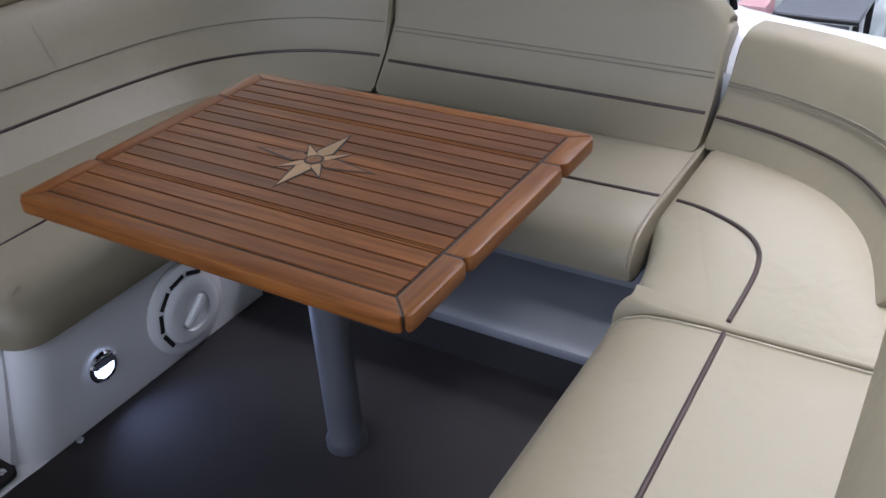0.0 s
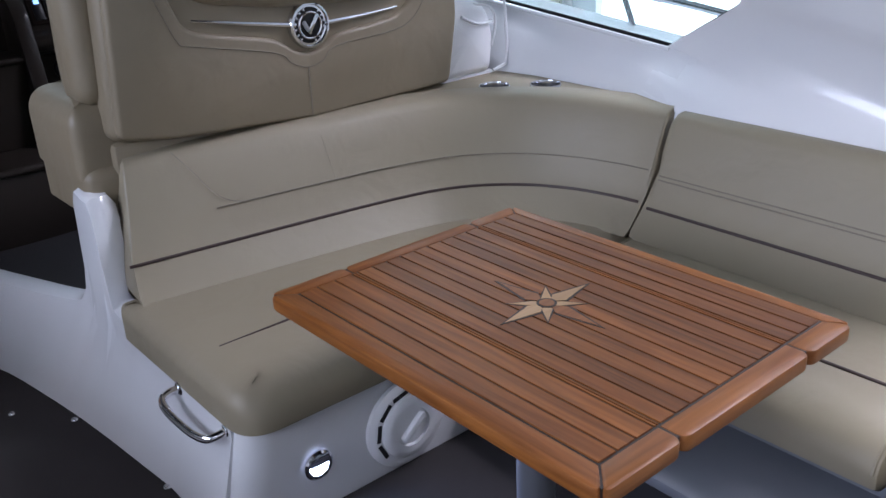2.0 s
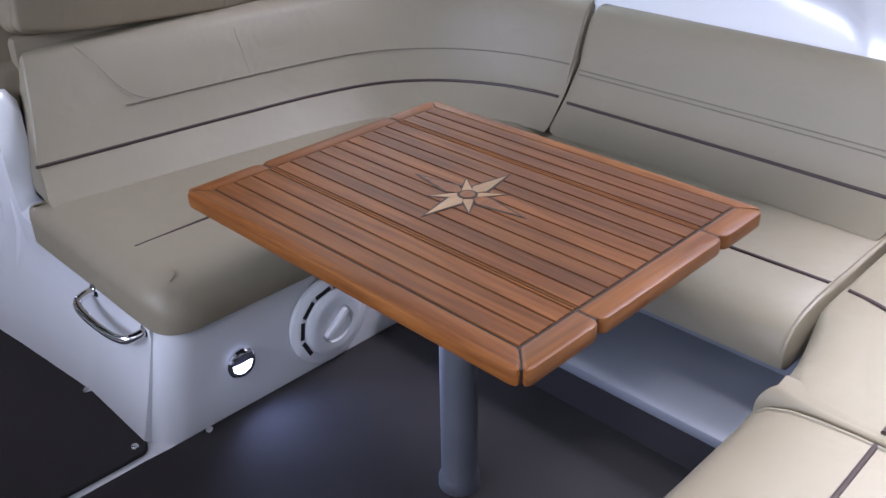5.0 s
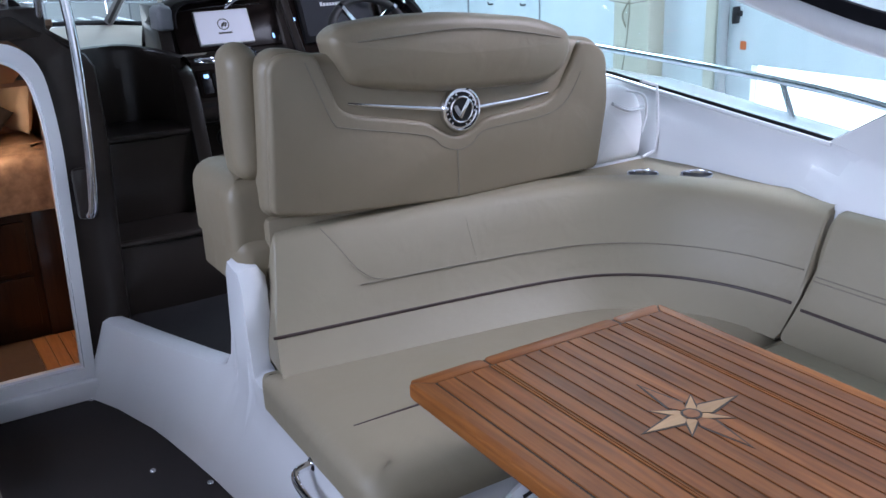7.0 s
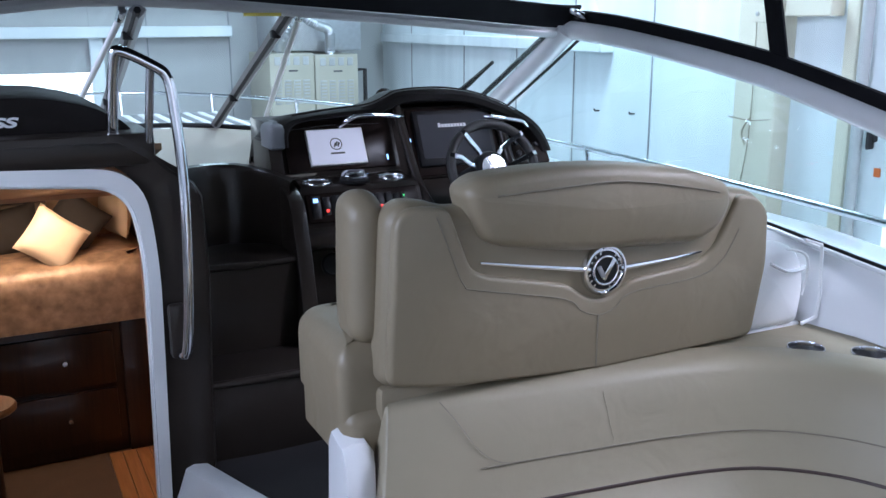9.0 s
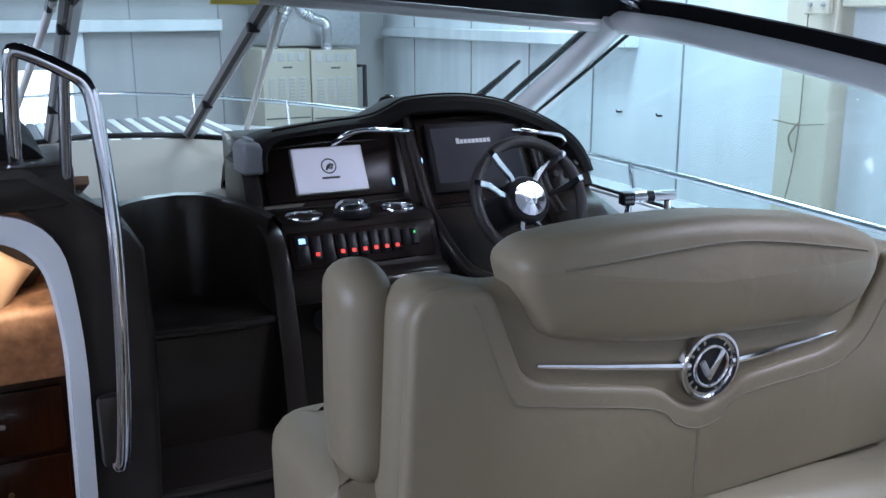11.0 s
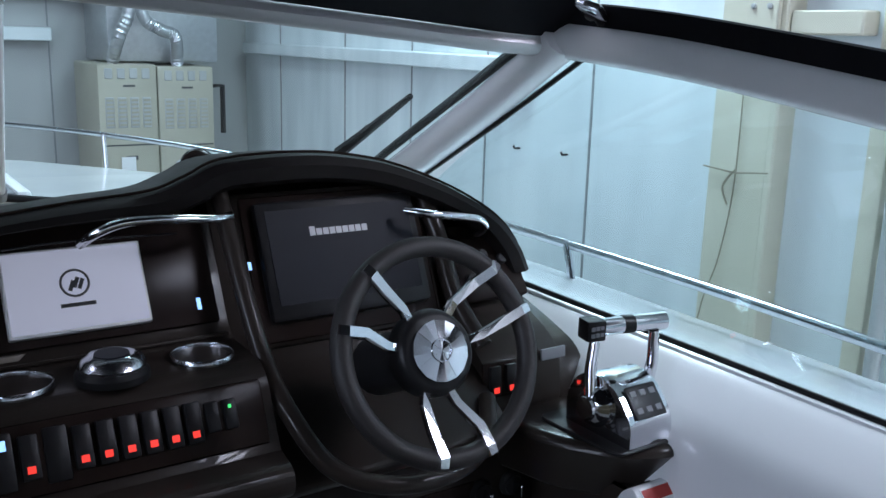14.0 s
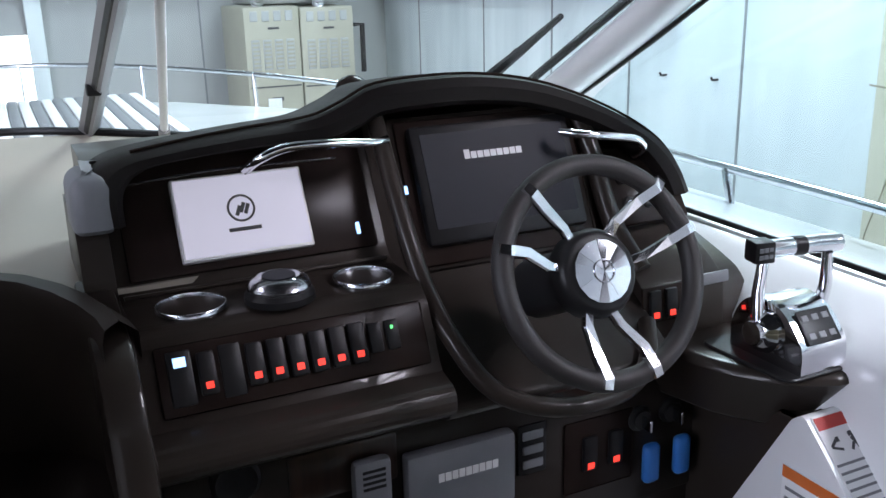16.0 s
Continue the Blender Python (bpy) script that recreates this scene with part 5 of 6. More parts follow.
part("chrome_strip", tube([(0.247, HY - 0.008, 1.116), (0.40, HY - 0.012, 1.089), (0.585, HY - 0.014, 1.058)], lambda s: 0.004 + 0.005 * s, 8), CHROME, hs, "tapered chrome strip")
part("chrome_strip", tube([(0.986, HY - 0.008, 1.062), (0.86, HY - 0.012, 1.055), (0.69, HY - 0.014, 1.050)], lambda s: 0.003 + 0.006 * s, 8), CHROME, hs, "tapered chrome strip")
EM = pose(0.634, HY - 0.006, 1.052, 90) @ Matrix.Scale(0.93, 4)
em = part("emblem", put(lathe([(0.078, 0), (0.079, 0.010), (0.074, 0.021), (0.068, 0.022), (0.066, 0.014)], pose(0, 0, 0), 40), EM), CHROME, hs, "round chrome badge")
part("badge_disc", put(lathe([(0.067, 0), (0.067, 0.013), (0.045, 0.016), (0.0, 0.016)], pose(0, 0, 0), 36), EM), BLACK, em)
part("badge_ring", put(tube([(0.043 * math.cos(a), 0.043 * math.sin(a), 0.018) for a in (2 * math.pi * i / 36 for i in range(36))], 0.0042, 8, True), EM), CHROME, em)
part("badge_bar", put(slab(-0.0075, 0.0075, -0.036, 0.036, 0.014, 0.024, 0.003), EM @ pose(0.010, 0.003, 0, 0, 0, -32)), CHROME, em)
part("badge_bar", put(slab(-0.007, 0.007, -0.021, 0.021, 0.014, 0.024, 0.003), EM @ pose(-0.015, -0.004, 0, 0, 0, 30)), PEWTER, em)
for i in range(18):
    if i not in (0, 8, 9, 17):
        part("badge_tick", put(slab(-0.0032, 0.0032, 0.0515, 0.0605, 0.013, 0.0165), EM @ pose(0, 0, 0, 0, 0, 20 * i)), STEEL, em, "", False)
arm = outline_arc([(1.80, 0.905), (1.95, 0.90), (1.975, 1.0), (1.955, 1.29), (1.88, 1.312), (1.80, 1.27)], 0.065, 7)
part("armrest", puffed(arm, -0.074, 0.030, 0.048, LAY_X, 0.003), VINYL_TAN, hs, "folded up padded armrest")
seat = [(-0.118, 1.80), (1.2, 1.80), (1.2, 2.22), (-0.118, 2.22)]
part("seat_pad", cushion(outline_arc(seat, [0.04, 0.04, 0.1, 0.1], 6), 0.70, 0.925, 0.07), VINYL_TAN, hs, "thick padded seat cushion")
part("seat_front", cushion(outline_arc([(-0.11, 1.78), (1.2, 1.78), (1.2, 2.17), (-0.11, 2.17)], 0.05, 5), 0.585, 0.74, 0.04), VINYL_TAN, hs)
part("seat_box", slab(-0.06, 1.25, 1.76, 2.10, 0.25, 0.60, 0.02), GELCOAT, hs, "white moulded seat box")
part("side_bolster", slab(0.0, 0.14, HY + 0.12, HY + 0.26, 0.76, 1.02, 0.03, 3), VINYL_TAN, hs)
part("back_skirt", slab(-0.02, 1.24, 1.77, 1.86, 0.58, 0.80, 0.02), VINYL_TAN, hs)
fix(hs)

# ---- life ring in its rack ----
ring = empty("lifebuoy", (1.36, 1.79, 0.77), "white horseshoe lifebuoy with rope in a wire rack", "lifebuoy")
part("buoy", puffed(outline_arc([(1.17, 0.758), (1.445, 0.758), (1.465, 0.90), (1.43, 1.005), (1.35, 1.045), (1.17, 1.03)], [0.02, 0.04, 0.06, 0.06, 0.06, 0.03], 6), 1.745, 1.845, 0.045, LAY_Y, 0.004), WHITE, ring)
part("band", tube([(1.285, 1.742, 0.985), (1.35, 1.738, 0.955), (1.40, 1.742, 0.95), (1.467, 1.775, 0.945), (1.467, 1.82, 0.94)], 0.011, 8, flat=0.5, n=4), GELCOAT, ring)
part("rope", tube([(1.36, 1.76, 1.02), (1.43, 1.74, 1.0), (1.47, 1.76, 0.93), (1.44, 1.75, 0.86)], 0.005, 6, n=6), WHITE, ring)
part("rack", tube([(1.40, 1.72, 1.055), (1.478, 1.72, 1.03), (1.482, 1.72, 0.99), (1.49, 1.72, 0.86), (1.482, 1.72, 0.79), (1.42, 1.72, 0.775)], 0.006, 6), WHITE, ring, "white coated wire rack")
fix(ring)
thing("side_deck_pad", slab(1.2, 1.46, 1.76, 2.3, 0.70, 0.768, 0.01), GELCOAT, "white moulded ledge beside the helm seat", "ledge", kind="structure")

# ---- port lounge ----
lg = thing("lounge_cushion", cushion(outline_arc([(-1.5, 0.1), (-0.87, 0.1), (-0.87, 2.14), (-1.5, 2.14)], 0.13, 8), 0.30, 0.55, 0.06), VINYL, "beige vinyl port lounge cushion with a rounded end", "cushion")
thing("lounge_base", slab(-1.52, -0.865, 0.05, 2.60, -0.012, 0.298, 0.01), GELCOAT, "white moulded base of the port lounge", "base", kind="structure")
part("piping", tube(smooth_path([(-1.30, 2.135, 0.50), (-0.98, 2.132, 0.505), (-0.905, 2.10, 0.51), (-0.874, 2.02, 0.51), (-0.872, 1.6, 0.51), (-0.872, 0.3, 0.51)], 6), 0.003, 6), SEAM, lg, "stitched seam")

# ---- companionway bulkhead, stairs and hatch ----
BY = 2.63
bh = empty("bulkhead", (-0.8, BY, 0), "dark brown gelcoat bulkhead with a white framed companionway", "bulkhead", kind="structure")
arc = outline_arc([(-1.02, 0.118), (-0.470, 0.118), (-0.450, 1.02), (-0.488, 1.238), (-1.02, 1.28)], [0, 0, 0.20, 0.17, 0], 8)
outer = outline_arc([(-1.10, 0.012), (-0.436, 0.012), (-0.411, 1.0), (-0.446, 1.292), (-1.10, 1.325)], [0, 0, 0.22, 0.20, 0], 8)


def frame_between(inner, outside, y0, y1):
    """A flat ring between two outlines of equal count, with thickness along y."""
    bm = bmesh.new()
    k = len(inner)
    rings = [[bm.verts.new((x, y, z)) for x, z in o] for o, y in ((inner, y1), (inner, y0), (outside, y0), (outside, y1))]
    for a, b in zip(rings, rings[1:] + rings[:1]):
        for j in range(k):
            bm.faces.new((a[j], a[(j + 1) % k], b[(j + 1) % k], b[j]))
    return bm


part("door_frame", frame_between(arc, outer, BY - 0.03, BY + 0.015), GELCOAT, bh, "white moulded companionway frame")
part("door_lip", frame_between([(x + (0.008 if x < -0.7 else -0.008), z + (0.01 if z < 0.6 else -0.008)) for x, z in arc], arc, BY - 0.015, BY + 0.01), WHITE, bh)
part("sill_step", slab(-0.86, -0.42, BY - 0.06, BY - 0.02, 0.0, 0.075, 0.008), GELCOAT, bh)
rows = []
for i in range(33):
    z = 1.36 * i / 32
    xl = float(np.interp(z, [0, 0.98, 1.12, 1.22, 1.30, 1.36], [-0.445, -0.42, -0.425, -0.445, -0.51, -0.63]))
    xr = float(np.interp(z, [0, 0.262, 0.5, 0.95, 1.20, 1.25, 1.275, 1.36], [-0.395, -0.275, -0.272, -0.255, -0.265, -0.30, -0.345, -0.43]))
    rows.append([(xl, BY - 0.012, z), (xl + 0.02, BY - 0.016, z), (xr - 0.022, BY - 0.032, z), (xr - 0.008, BY - 0.026, z), (xr, BY - 0.008, z), (xr, BY + 0.16, z)])
part("stile", loft(rows), BROWN, bh, "dark brown moulded stile")
part("head", slab(-1.5, -0.40, BY - 0.03, BY + 0.30, 1.30, 1.40, 0.012), BROWN, bh)
part("head_deck", loft([[(-1.5, BY - 0.04, 1.395), (-1.5, BY + 1.45, 1.17)], [(-0.50, BY - 0.04, 1.395), (-0.50, BY + 1.45, 1.17)], [(-0.33, BY - 0.02, 1.28), (-0.33, BY + 0.7, 1.18)], [(-0.285, BY, 1.22), (-0.285, BY + 0.65, 1.14)]], 0.02), BROWN, bh)
part("port_panel", slab(-1.52, -1.09, BY - 0.02, BY + 0.06, 0.0, 1.38), BROWN, bh, "", False)
fix(bh)

stairs = empty("stairs", (-0.08, 2.9, 0.25), "dark brown glossy moulded stairs beside the companionway", "stairs", kind="structure")


def bowed(x0, x1, yf, yb, z0, z1, bow):
    o = [(x0, yb), (x0, yf)] + [(x0 + (x1 - x0) * i / 10, yf - bow * math.sin(math.pi * i / 10)) for i in range(1, 10)] + [(x1, yf), (x1, yb)]
    return up_z(o, z0, z1, 0.012, 3, True)


part("tread", bowed(-0.295, 0.16, 2.645, 3.3, 0.25, 0.548, 0.012), BROWN, stairs)
part("tread", bowed(-0.295, 0.17, 2.90, 3.35, 0.54, 0.885, 0.012), BROWN, stairs)
bowl = []
for i in range(13):
    a = math.pi * i / 12
    bx, by = -0.075 - 0.205 * math.cos(a) * (1.0), 2.98 + 0.22 * math.sin(a)
    top = 1.195 - 0.05 * max(0.0, -math.cos(a)) ** 2
    bowl.append([(bx, by, 0.86), (bx, by, top - 0.02), (bx - 0.006 * math.cos(a), by + 0.006, top), (bx - 0.03 * math.cos(a), by + 0.03, top + 0.004), (bx - 0.06 * math.cos(a), by + 0.06, top - 0.03), (bx - 0.06 * math.cos(a), by + 0.06, 0.86)])
part("niche_wall", loft(bowl), BROWN, stairs)
part("side_wall", along_x(outline_arc([(2.66, 0.25), (2.66, 0.55), (2.72, 0.95), (2.80, 1.20), (3.25, 1.20), (3.25, 0.25)], [0, 0.05, 0.1, 0.08, 0, 0]), -0.33, -0.27, 0.012, 2), BROWN, stairs)
part("side_wall", along_x(outline_arc([(2.80, 0.25), (2.80, 0.55), (2.86, 0.85), (2.94, 1.10), (3.25, 1.15), (3.25, 0.25)], [0, 0.05, 0.1, 0.1, 0, 0]), 0.115, 0.175, 0.012, 2), BROWN, stairs)
for zt, yf, xr in ((0.548, 2.645, 0.16), (0.885, 2.90, 0.115)):
    part("nosing", tube([(-0.268 + (xr + 0.268) * k / 10, yf - 0.004 - 0.012 * math.sin(math.pi * k / 10), zt - 0.010) for k in range(11)], 0.013, 10), BROWN, stairs, "rounded glossy tread edge")
fix(stairs)
hatch = empty("sliding_hatch", (-0.9, 2.85, 1.4), "black padded sliding hatch cover with pale lettering", "hatch")
hp = outline_arc([(-1.5, 1.405), (-0.44, 1.385), (-0.47, 1.425), (-0.56, 1.475), (-0.70, 1.505), (-1.0, 1.515), (-1.5, 1.515)], [0, 0.02, 0.03, 0.05, 0.05, 0, 0], 5)
part("cover", along_y(hp, 2.70, 3.35, 0.02, 3, True), HOOD, hatch)
cu = bpy.data.curves.new("lettering", "FONT")
cu.body, cu.size, cu.extrude, cu.align_x, cu.shear, cu.offset = "EXPRESS", 0.058, 0.0015, "RIGHT", 0.25, 0.0022
lt = new("lettering", cu)
lt.matrix_world = pose(-0.71, 2.694, 1.438, 90, 0, 0)
dg = bpy.context.evaluated_depsgraph_get()
me = bpy.data.meshes.new_from_object(lt.evaluated_get(dg))
me.transform(pose(-0.775, 2.696, 1.424, 90, 0, 0) @ Matrix.Diagonal((1.22, 0.68, 1, 1)))
bpy.data.objects.remove(lt)
me.materials.clear()
me.materials.append(WHITE)
lo = new("lettering", me)
lo.parent = hatch
fix(hatch)
gr = empty("grab_rail", (-0.42, 2.58, 0.7), "bent stainless steel grab rail beside the companionway", "rail")
part("hoop", tube([(-0.515, 2.64, 1.38), (-0.512, 2.60, 1.50), (-0.503, 2.56, 1.62), (-0.485, 2.55, 1.642), (-0.40, 2.535, 1.60), (-0.362, 2.53, 1.565), (-0.35, 2.525, 1.48), (-0.338, 2.515, 1.25), (-0.347, 2.505, 0.95), (-0.362, 2.505, 0.75), (-0.372, 2.52, 0.705), (-0.375, 2.60, 0.70)], 0.0165, 12, n=5), CHROME, gr)
part("brace", tube([(-0.405, 2.545, 1.60), (-0.415, 2.60, 1.40), (-0.42, 2.64, 1.29)], 0.013, 10), STEEL, gr)
for x, y, z in ((-0.515, 2.645, 1.385), (-0.42, 2.645, 1.30)):
    part("flange", lathe([(0.03, 0), (0.03, 0.006), (0.02, 0.014)], pose(x, y, z), 16), CHROME, gr)
part("flange", put(lathe([(0.028, 0), (0.028, 0.006), (0.02, 0.014)], pose(0, 0, 0), 16), pose(-0.375, 2.60, 0.70, 90)), CHROME, gr)
part("foot_block", slab(-0.405, -0.35, 2.56, 2.60, 0.68, 0.86, 0.015), BROWN, gr)
fix(gr)

# ---- cabin seen through the companionway ----
CABIN_WALL = material("cabin_lining", (0.42, 0.25, 0.15), 0.6, 0, (0.5, 0.31, 0.19), 5, 0.6)
BROWNRUG = material("brown_rug", (0.075, 0.045, 0.032), 0.95, 0, (0.11, 0.07, 0.05), 12, 0.6, 0.8, 500)
CF = -0.40
thing("cabin_floor", slab(-1.5, -0.12, 2.69, 6.0, CF - 0.05, CF), BROWNRUG, "brown carpeted cabin floor", "floor", kind="structure", smooth=False)
cabin = empty("cabin_wall", (-0.8, 4.4, CF), "warm timber lined cabin walls", "wall", kind="structure")
part("side_lining", slab(-0.14, -0.10, 3.4, 6.0, CF, 0.97), CABIN_WALL, cabin, "", False)
part("side_lining", slab(-0.36, -0.33, 2.80, 3.42, CF, 0.97), CABIN_WALL, cabin, "", False)
part("side_lining", slab(-0.34, -0.10, 3.40, 3.43, CF, 0.97), WALNUT, cabin, "", False)
part("side_lining", slab(-1.52, -1.48, 2.69, 6.0, CF, 0.97), CABIN_WALL, cabin, "", False)
part("end_lining", slab(-1.5, -0.12, 5.5, 5.55, CF, 0.97), CABIN_WALL, cabin, "", False)
part("roof_lining", slab(-1.5, -0.12, 4.0, 6.0, 0.97, 1.0), CABIN_WALL, cabin, "", False)
part("roof_lining", loft([[(-1.5, 2.72, 1.33), (-1.5, 4.0, 0.99)], [(-0.36, 2.72, 1.33), (-0.36, 4.0, 0.99)]], 0.02), CABIN_WALL, cabin, "", False)
fix(cabin)
for i in range(5):
    thing("floor_board", slab(-0.47 + 0.065 * i, -0.409 + 0.065 * i, 3.43 if i > 1 else 2.9, 4.28, CF, CF + 0.012, 0.002, 1), HONEY, "honey coloured teak floor board in the cabin", "floor board", "cabin floor boards")
bed = empty("bed", (-0.8, 4.9, CF), "built in cabin bed with bronze satin cover over dark drawers", "bed")
part("base", slab(-1.47, -0.15, 4.32, 5.48, CF, 0.30, 0.006), WALNUT, bed)
part("plinth_panel", slab(-0.36, -0.15, 4.30, 4.32, CF, 0.30, 0.004), WALNUT, bed)
for z0 in (-0.32, -0.02):
    dr = part("drawer", slab(-0.95, -0.40, 4.295, 4.325, z0, z0 + 0.27, 0.006), WALNUT, bed)
    part("knob", put(lathe([(0.008, 0), (0.008, 0.012), (0.015, 0.016), (0.012, 0.026)], pose(0, 0, 0), 12), pose(-0.63, 4.295, z0 + 0.14, 90)), STEEL, dr)
bm = cushion(outline_arc([(-1.47, 4.24), (-0.16, 4.24), (-0.16, 5.46), (-1.47, 5.46)], 0.06, 5), 0.30, 0.60, 0.09, None, 0.02)
bmesh.ops.subdivide_edges(bm, edges=[e for e in bm.edges if e.calc_length() > 0.2], cuts=8, use_grid_fill=True)
for v in bm.verts:
    v.co.z += 0.012 * noise.noise(v.co * 9) if v.co.z > 0.4 else 0
part("cover", bm, SATIN, bed, "rumpled bronze satin bed cover")
part("headboard", slab(-1.4, -0.3, 5.40, 5.47, 0.6, 0.965, 0.01), WALNUT, bed)
for z0 in (0.64, 0.75, 0.86):
    part("pad", slab(-1.38, -0.48, 5.34, 5.41, z0, z0 + 0.08, 0.02, 3), LINEN, bed, "padded headboard strip")
fix(bed)


def pillow(at, w, h, d, rot, mat, label):
    bm = bmesh.new()
    bmesh.ops.create_grid(bm, x_segments=14, y_segments=14, size=0.5)
    geo = bmesh.ops.duplicate(bm, geom=bm.faces[:])
    back = [f for f in geo["geom"] if isinstance(f, bmesh.types.BMFace)]
    backv = {v for f in back for v in f.verts}
    for v in bm.verts:
        x, y = v.co.x * 2, v.co.y * 2
        puff = d * ((1 - x ** 4) * (1 - y ** 4)) ** 0.6 * 0.5
        pinch = 1 - 0.07 * (1 - min(abs(x), abs(y)) ** 2) * max(abs(x), abs(y)) ** 3
        v.co = Vector((v.co.x * w * pinch, v.co.y * h * pinch, (-puff if v in backv else puff) + 0.004 * noise.noise(v.co * 6)))
    bmesh.ops.remove_doubles(bm, verts=bm.verts, dist=1e-4)
    put(bm, pose(*at, *rot))
    return thing("pillow", bm, mat, label, "pillow", "bed pillows")


pillow((-0.62, 4.37, 0.715), 0.27, 0.25, 0.10, (72, 38, 0), LINEN, "plain beige linen scatter pillow on the bed")
pillow((-0.50, 4.54, 0.755), 0.26, 0.26, 0.09, (70, 40, -8), BLACKCLOTH, "black scatter pillow leaning on the bed")
pillow((-0.80, 4.62, 0.725), 0.30, 0.24, 0.09, (70, -8, 4), BLACKCLOTH, "black scatter pillow behind the beige one")
pillow((-0.45, 4.86, 0.73), 0.36, 0.28, 0.13, (60, 10, 0), SATIN, "bronze satin bed pillow")
pillow((-0.28, 4.75, 0.80), 0.30, 0.34, 0.10, (80, 0, -70), LINEN, "pale bolster pillow against the cabin side")
rt = empty("round_table", (-0.96, 3.35, CF), "small round varnished table in the cabin", "table")
part("tabletop", lathe([(0.095, 0), (0.105, 0.008), (0.105, 0.022), (0.098, 0.03)], pose(-0.965, 3.35, 0.30), 30), HONEY, rt)
part("leg", lathe([(0.08, 0), (0.08, 0.02), (0.03, 0.04), (0.03, 0.70)], pose(-0.965, 3.35, CF), 20), WALNUT, rt)
fix(rt)

# ---- helm console ----
con = empty("helm_console", (0.85, 3.2, 0.25), "dark brown glossy helm console with padded black hood", "console")
left = outline_arc([(3.10, 0.25), (3.10, 0.865), (2.955, 0.880), (2.925, 0.905), (2.93, 0.945), (2.985, 0.960), (2.995, 0.975), (3.045, 1.080), (3.075, 1.100), (3.205, 1.106), (3.23, 1.13), (3.33, 1.325), (3.62, 1.325), (3.62, 0.25)], [0, 0.02, 0.03, 0.03, 0.02, 0, 0, 0.02, 0.02, 0.02, 0.02, 0, 0, 0], 4)
body = part("body_left", along_x(left, 0.165, 0.69, 0.012, 2), BROWN, con)
centre = outline_arc([(3.10, 0.25), (3.10, 0.84), (2.97, 0.865), (2.95, 0.89), (3.00, 0.93), (3.16, 1.03), (3.22, 1.10), (3.34, 1.36), (3.62, 1.36), (3.62, 0.25)], [0, 0.02, 0.03, 0.03, 0.03, 0.05, 0.03, 0, 0, 0], 4)
part("body_centre", along_x(centre, 0.69, 1.19, 0.008, 2), BROWN, con)
right = outline_arc([(3.10, 0.25), (3.10, 0.86), (3.05, 0.885), (3.06, 1.00), (3.12, 1.045), (3.19, 1.07), (3.31, 1.25), (3.62, 1.22), (3.62, 0.25)], [0, 0.02, 0.02, 0.02, 0.03, 0.03, 0, 0, 0], 4)
part("body_right", along_x(right, 1.19, 1.405, 0.010, 2), BROWN, con)
part("body_shoulder", along_x(outline_arc([(3.10, 0.25), (3.06, 0.90), (3.10, 0.985), (3.2, 1.02), (3.34, 1.06), (3.62, 1.03), (3.62, 0.25)], [0, 0.03, 0.04, 0.04, 0.04, 0, 0], 4), 1.38, 1.50, 0.02, 3), BROWN, con)
part("shoulder", along_x(outline_arc([(3.07, 0.25), (3.07, 0.85), (2.93, 0.875), (2.915, 0.905), (2.925, 0.955), (2.98, 0.975), (3.035, 1.095), (3.07, 1.118), (3.19, 1.124), (3.235, 1.25), (3.45, 1.26), (3.5, 0.25)], [0, 0.03, 0.03, 0.03, 0.02, 0.01, 0.02, 0.03, 0.03, 0.03, 0, 0], 4), 0.128, 0.180, 0.012, 3), BROWN, con)
# the curved lip that frames the wheel
part("wheel_surround", tube([(0.700, 3.31, 1.40), (0.703, 3.275, 1.34), (0.702, 3.195, 1.23), (0.708, 3.10, 1.09), (0.722, 3.01, 1.005), (0.772, 2.94, 0.92), (0.875, 2.895, 0.882), (1.01, 2.895, 0.877), (1.11, 2.94, 0.90), (1.17, 3.02, 0.95)], 0.018, 12, n=6), BROWN, con)
part("screen_pillar", tube([(1.17, 3.31, 1.36), (1.185, 3.25, 1.26), (1.20, 3.19, 1.12), (1.215, 3.10, 1.03)], 0.022, 10, n=6), BROWN, con)
# padded hood: arched front edge carried forward and down
edge = smooth_path([(0.150, 3.22, 1.25), (0.155, 3.22, 1.315), (0.20, 3.24, 1.350), (0.30, 3.25, 1.366), (0.43, 3.26, 1.378), (0.56, 3.265, 1.388), (0.63, 3.265, 1.412), (0.70, 3.265, 1.440), (0.85, 3.265, 1.447), (0.97, 3.265, 1.437), (1.09, 3.26, 1.410), (1.23, 3.25, 1.353), (1.34, 3.23, 1.285), (1.40, 3.22, 1.215), (1.425, 3.21, 1.155)], 5)
hood_rows = []
for p in edge:
    c = Vector((0.8, 3.3, 1.12))
    inn = (Vector((c.x, 0, c.z)) - Vector((p.x, 0, p.z)))
    inn.normalize()
    inn *= 0.062
    hood_rows.append([(p.x + inn.x, p.y + 0.10, p.z + inn.z), (p.x + inn.x, p.y + 0.01, p.z + inn.z), (p.x + inn.x * 0.8, p.y - 0.012, p.z + inn.z * 0.8), (p.x + inn.x * 0.35, p.y - 0.016, p.z + inn.z * 0.35), (p.x + inn.x * 0.06, p.y - 0.004, p.z + inn.z * 0.06), (p.x, p.y + 0.03, p.z + 0.002), (p.x, p.y + 0.16, p.z - 0.012), (p.x - inn.x * 0.1, p.y + 0.34, p.z - 0.09), (p.x, p.y + 0.46, p.z - 0.26)])
part("hood", loft(hood_rows), HOOD, con, "black padded hood with an arched edge")
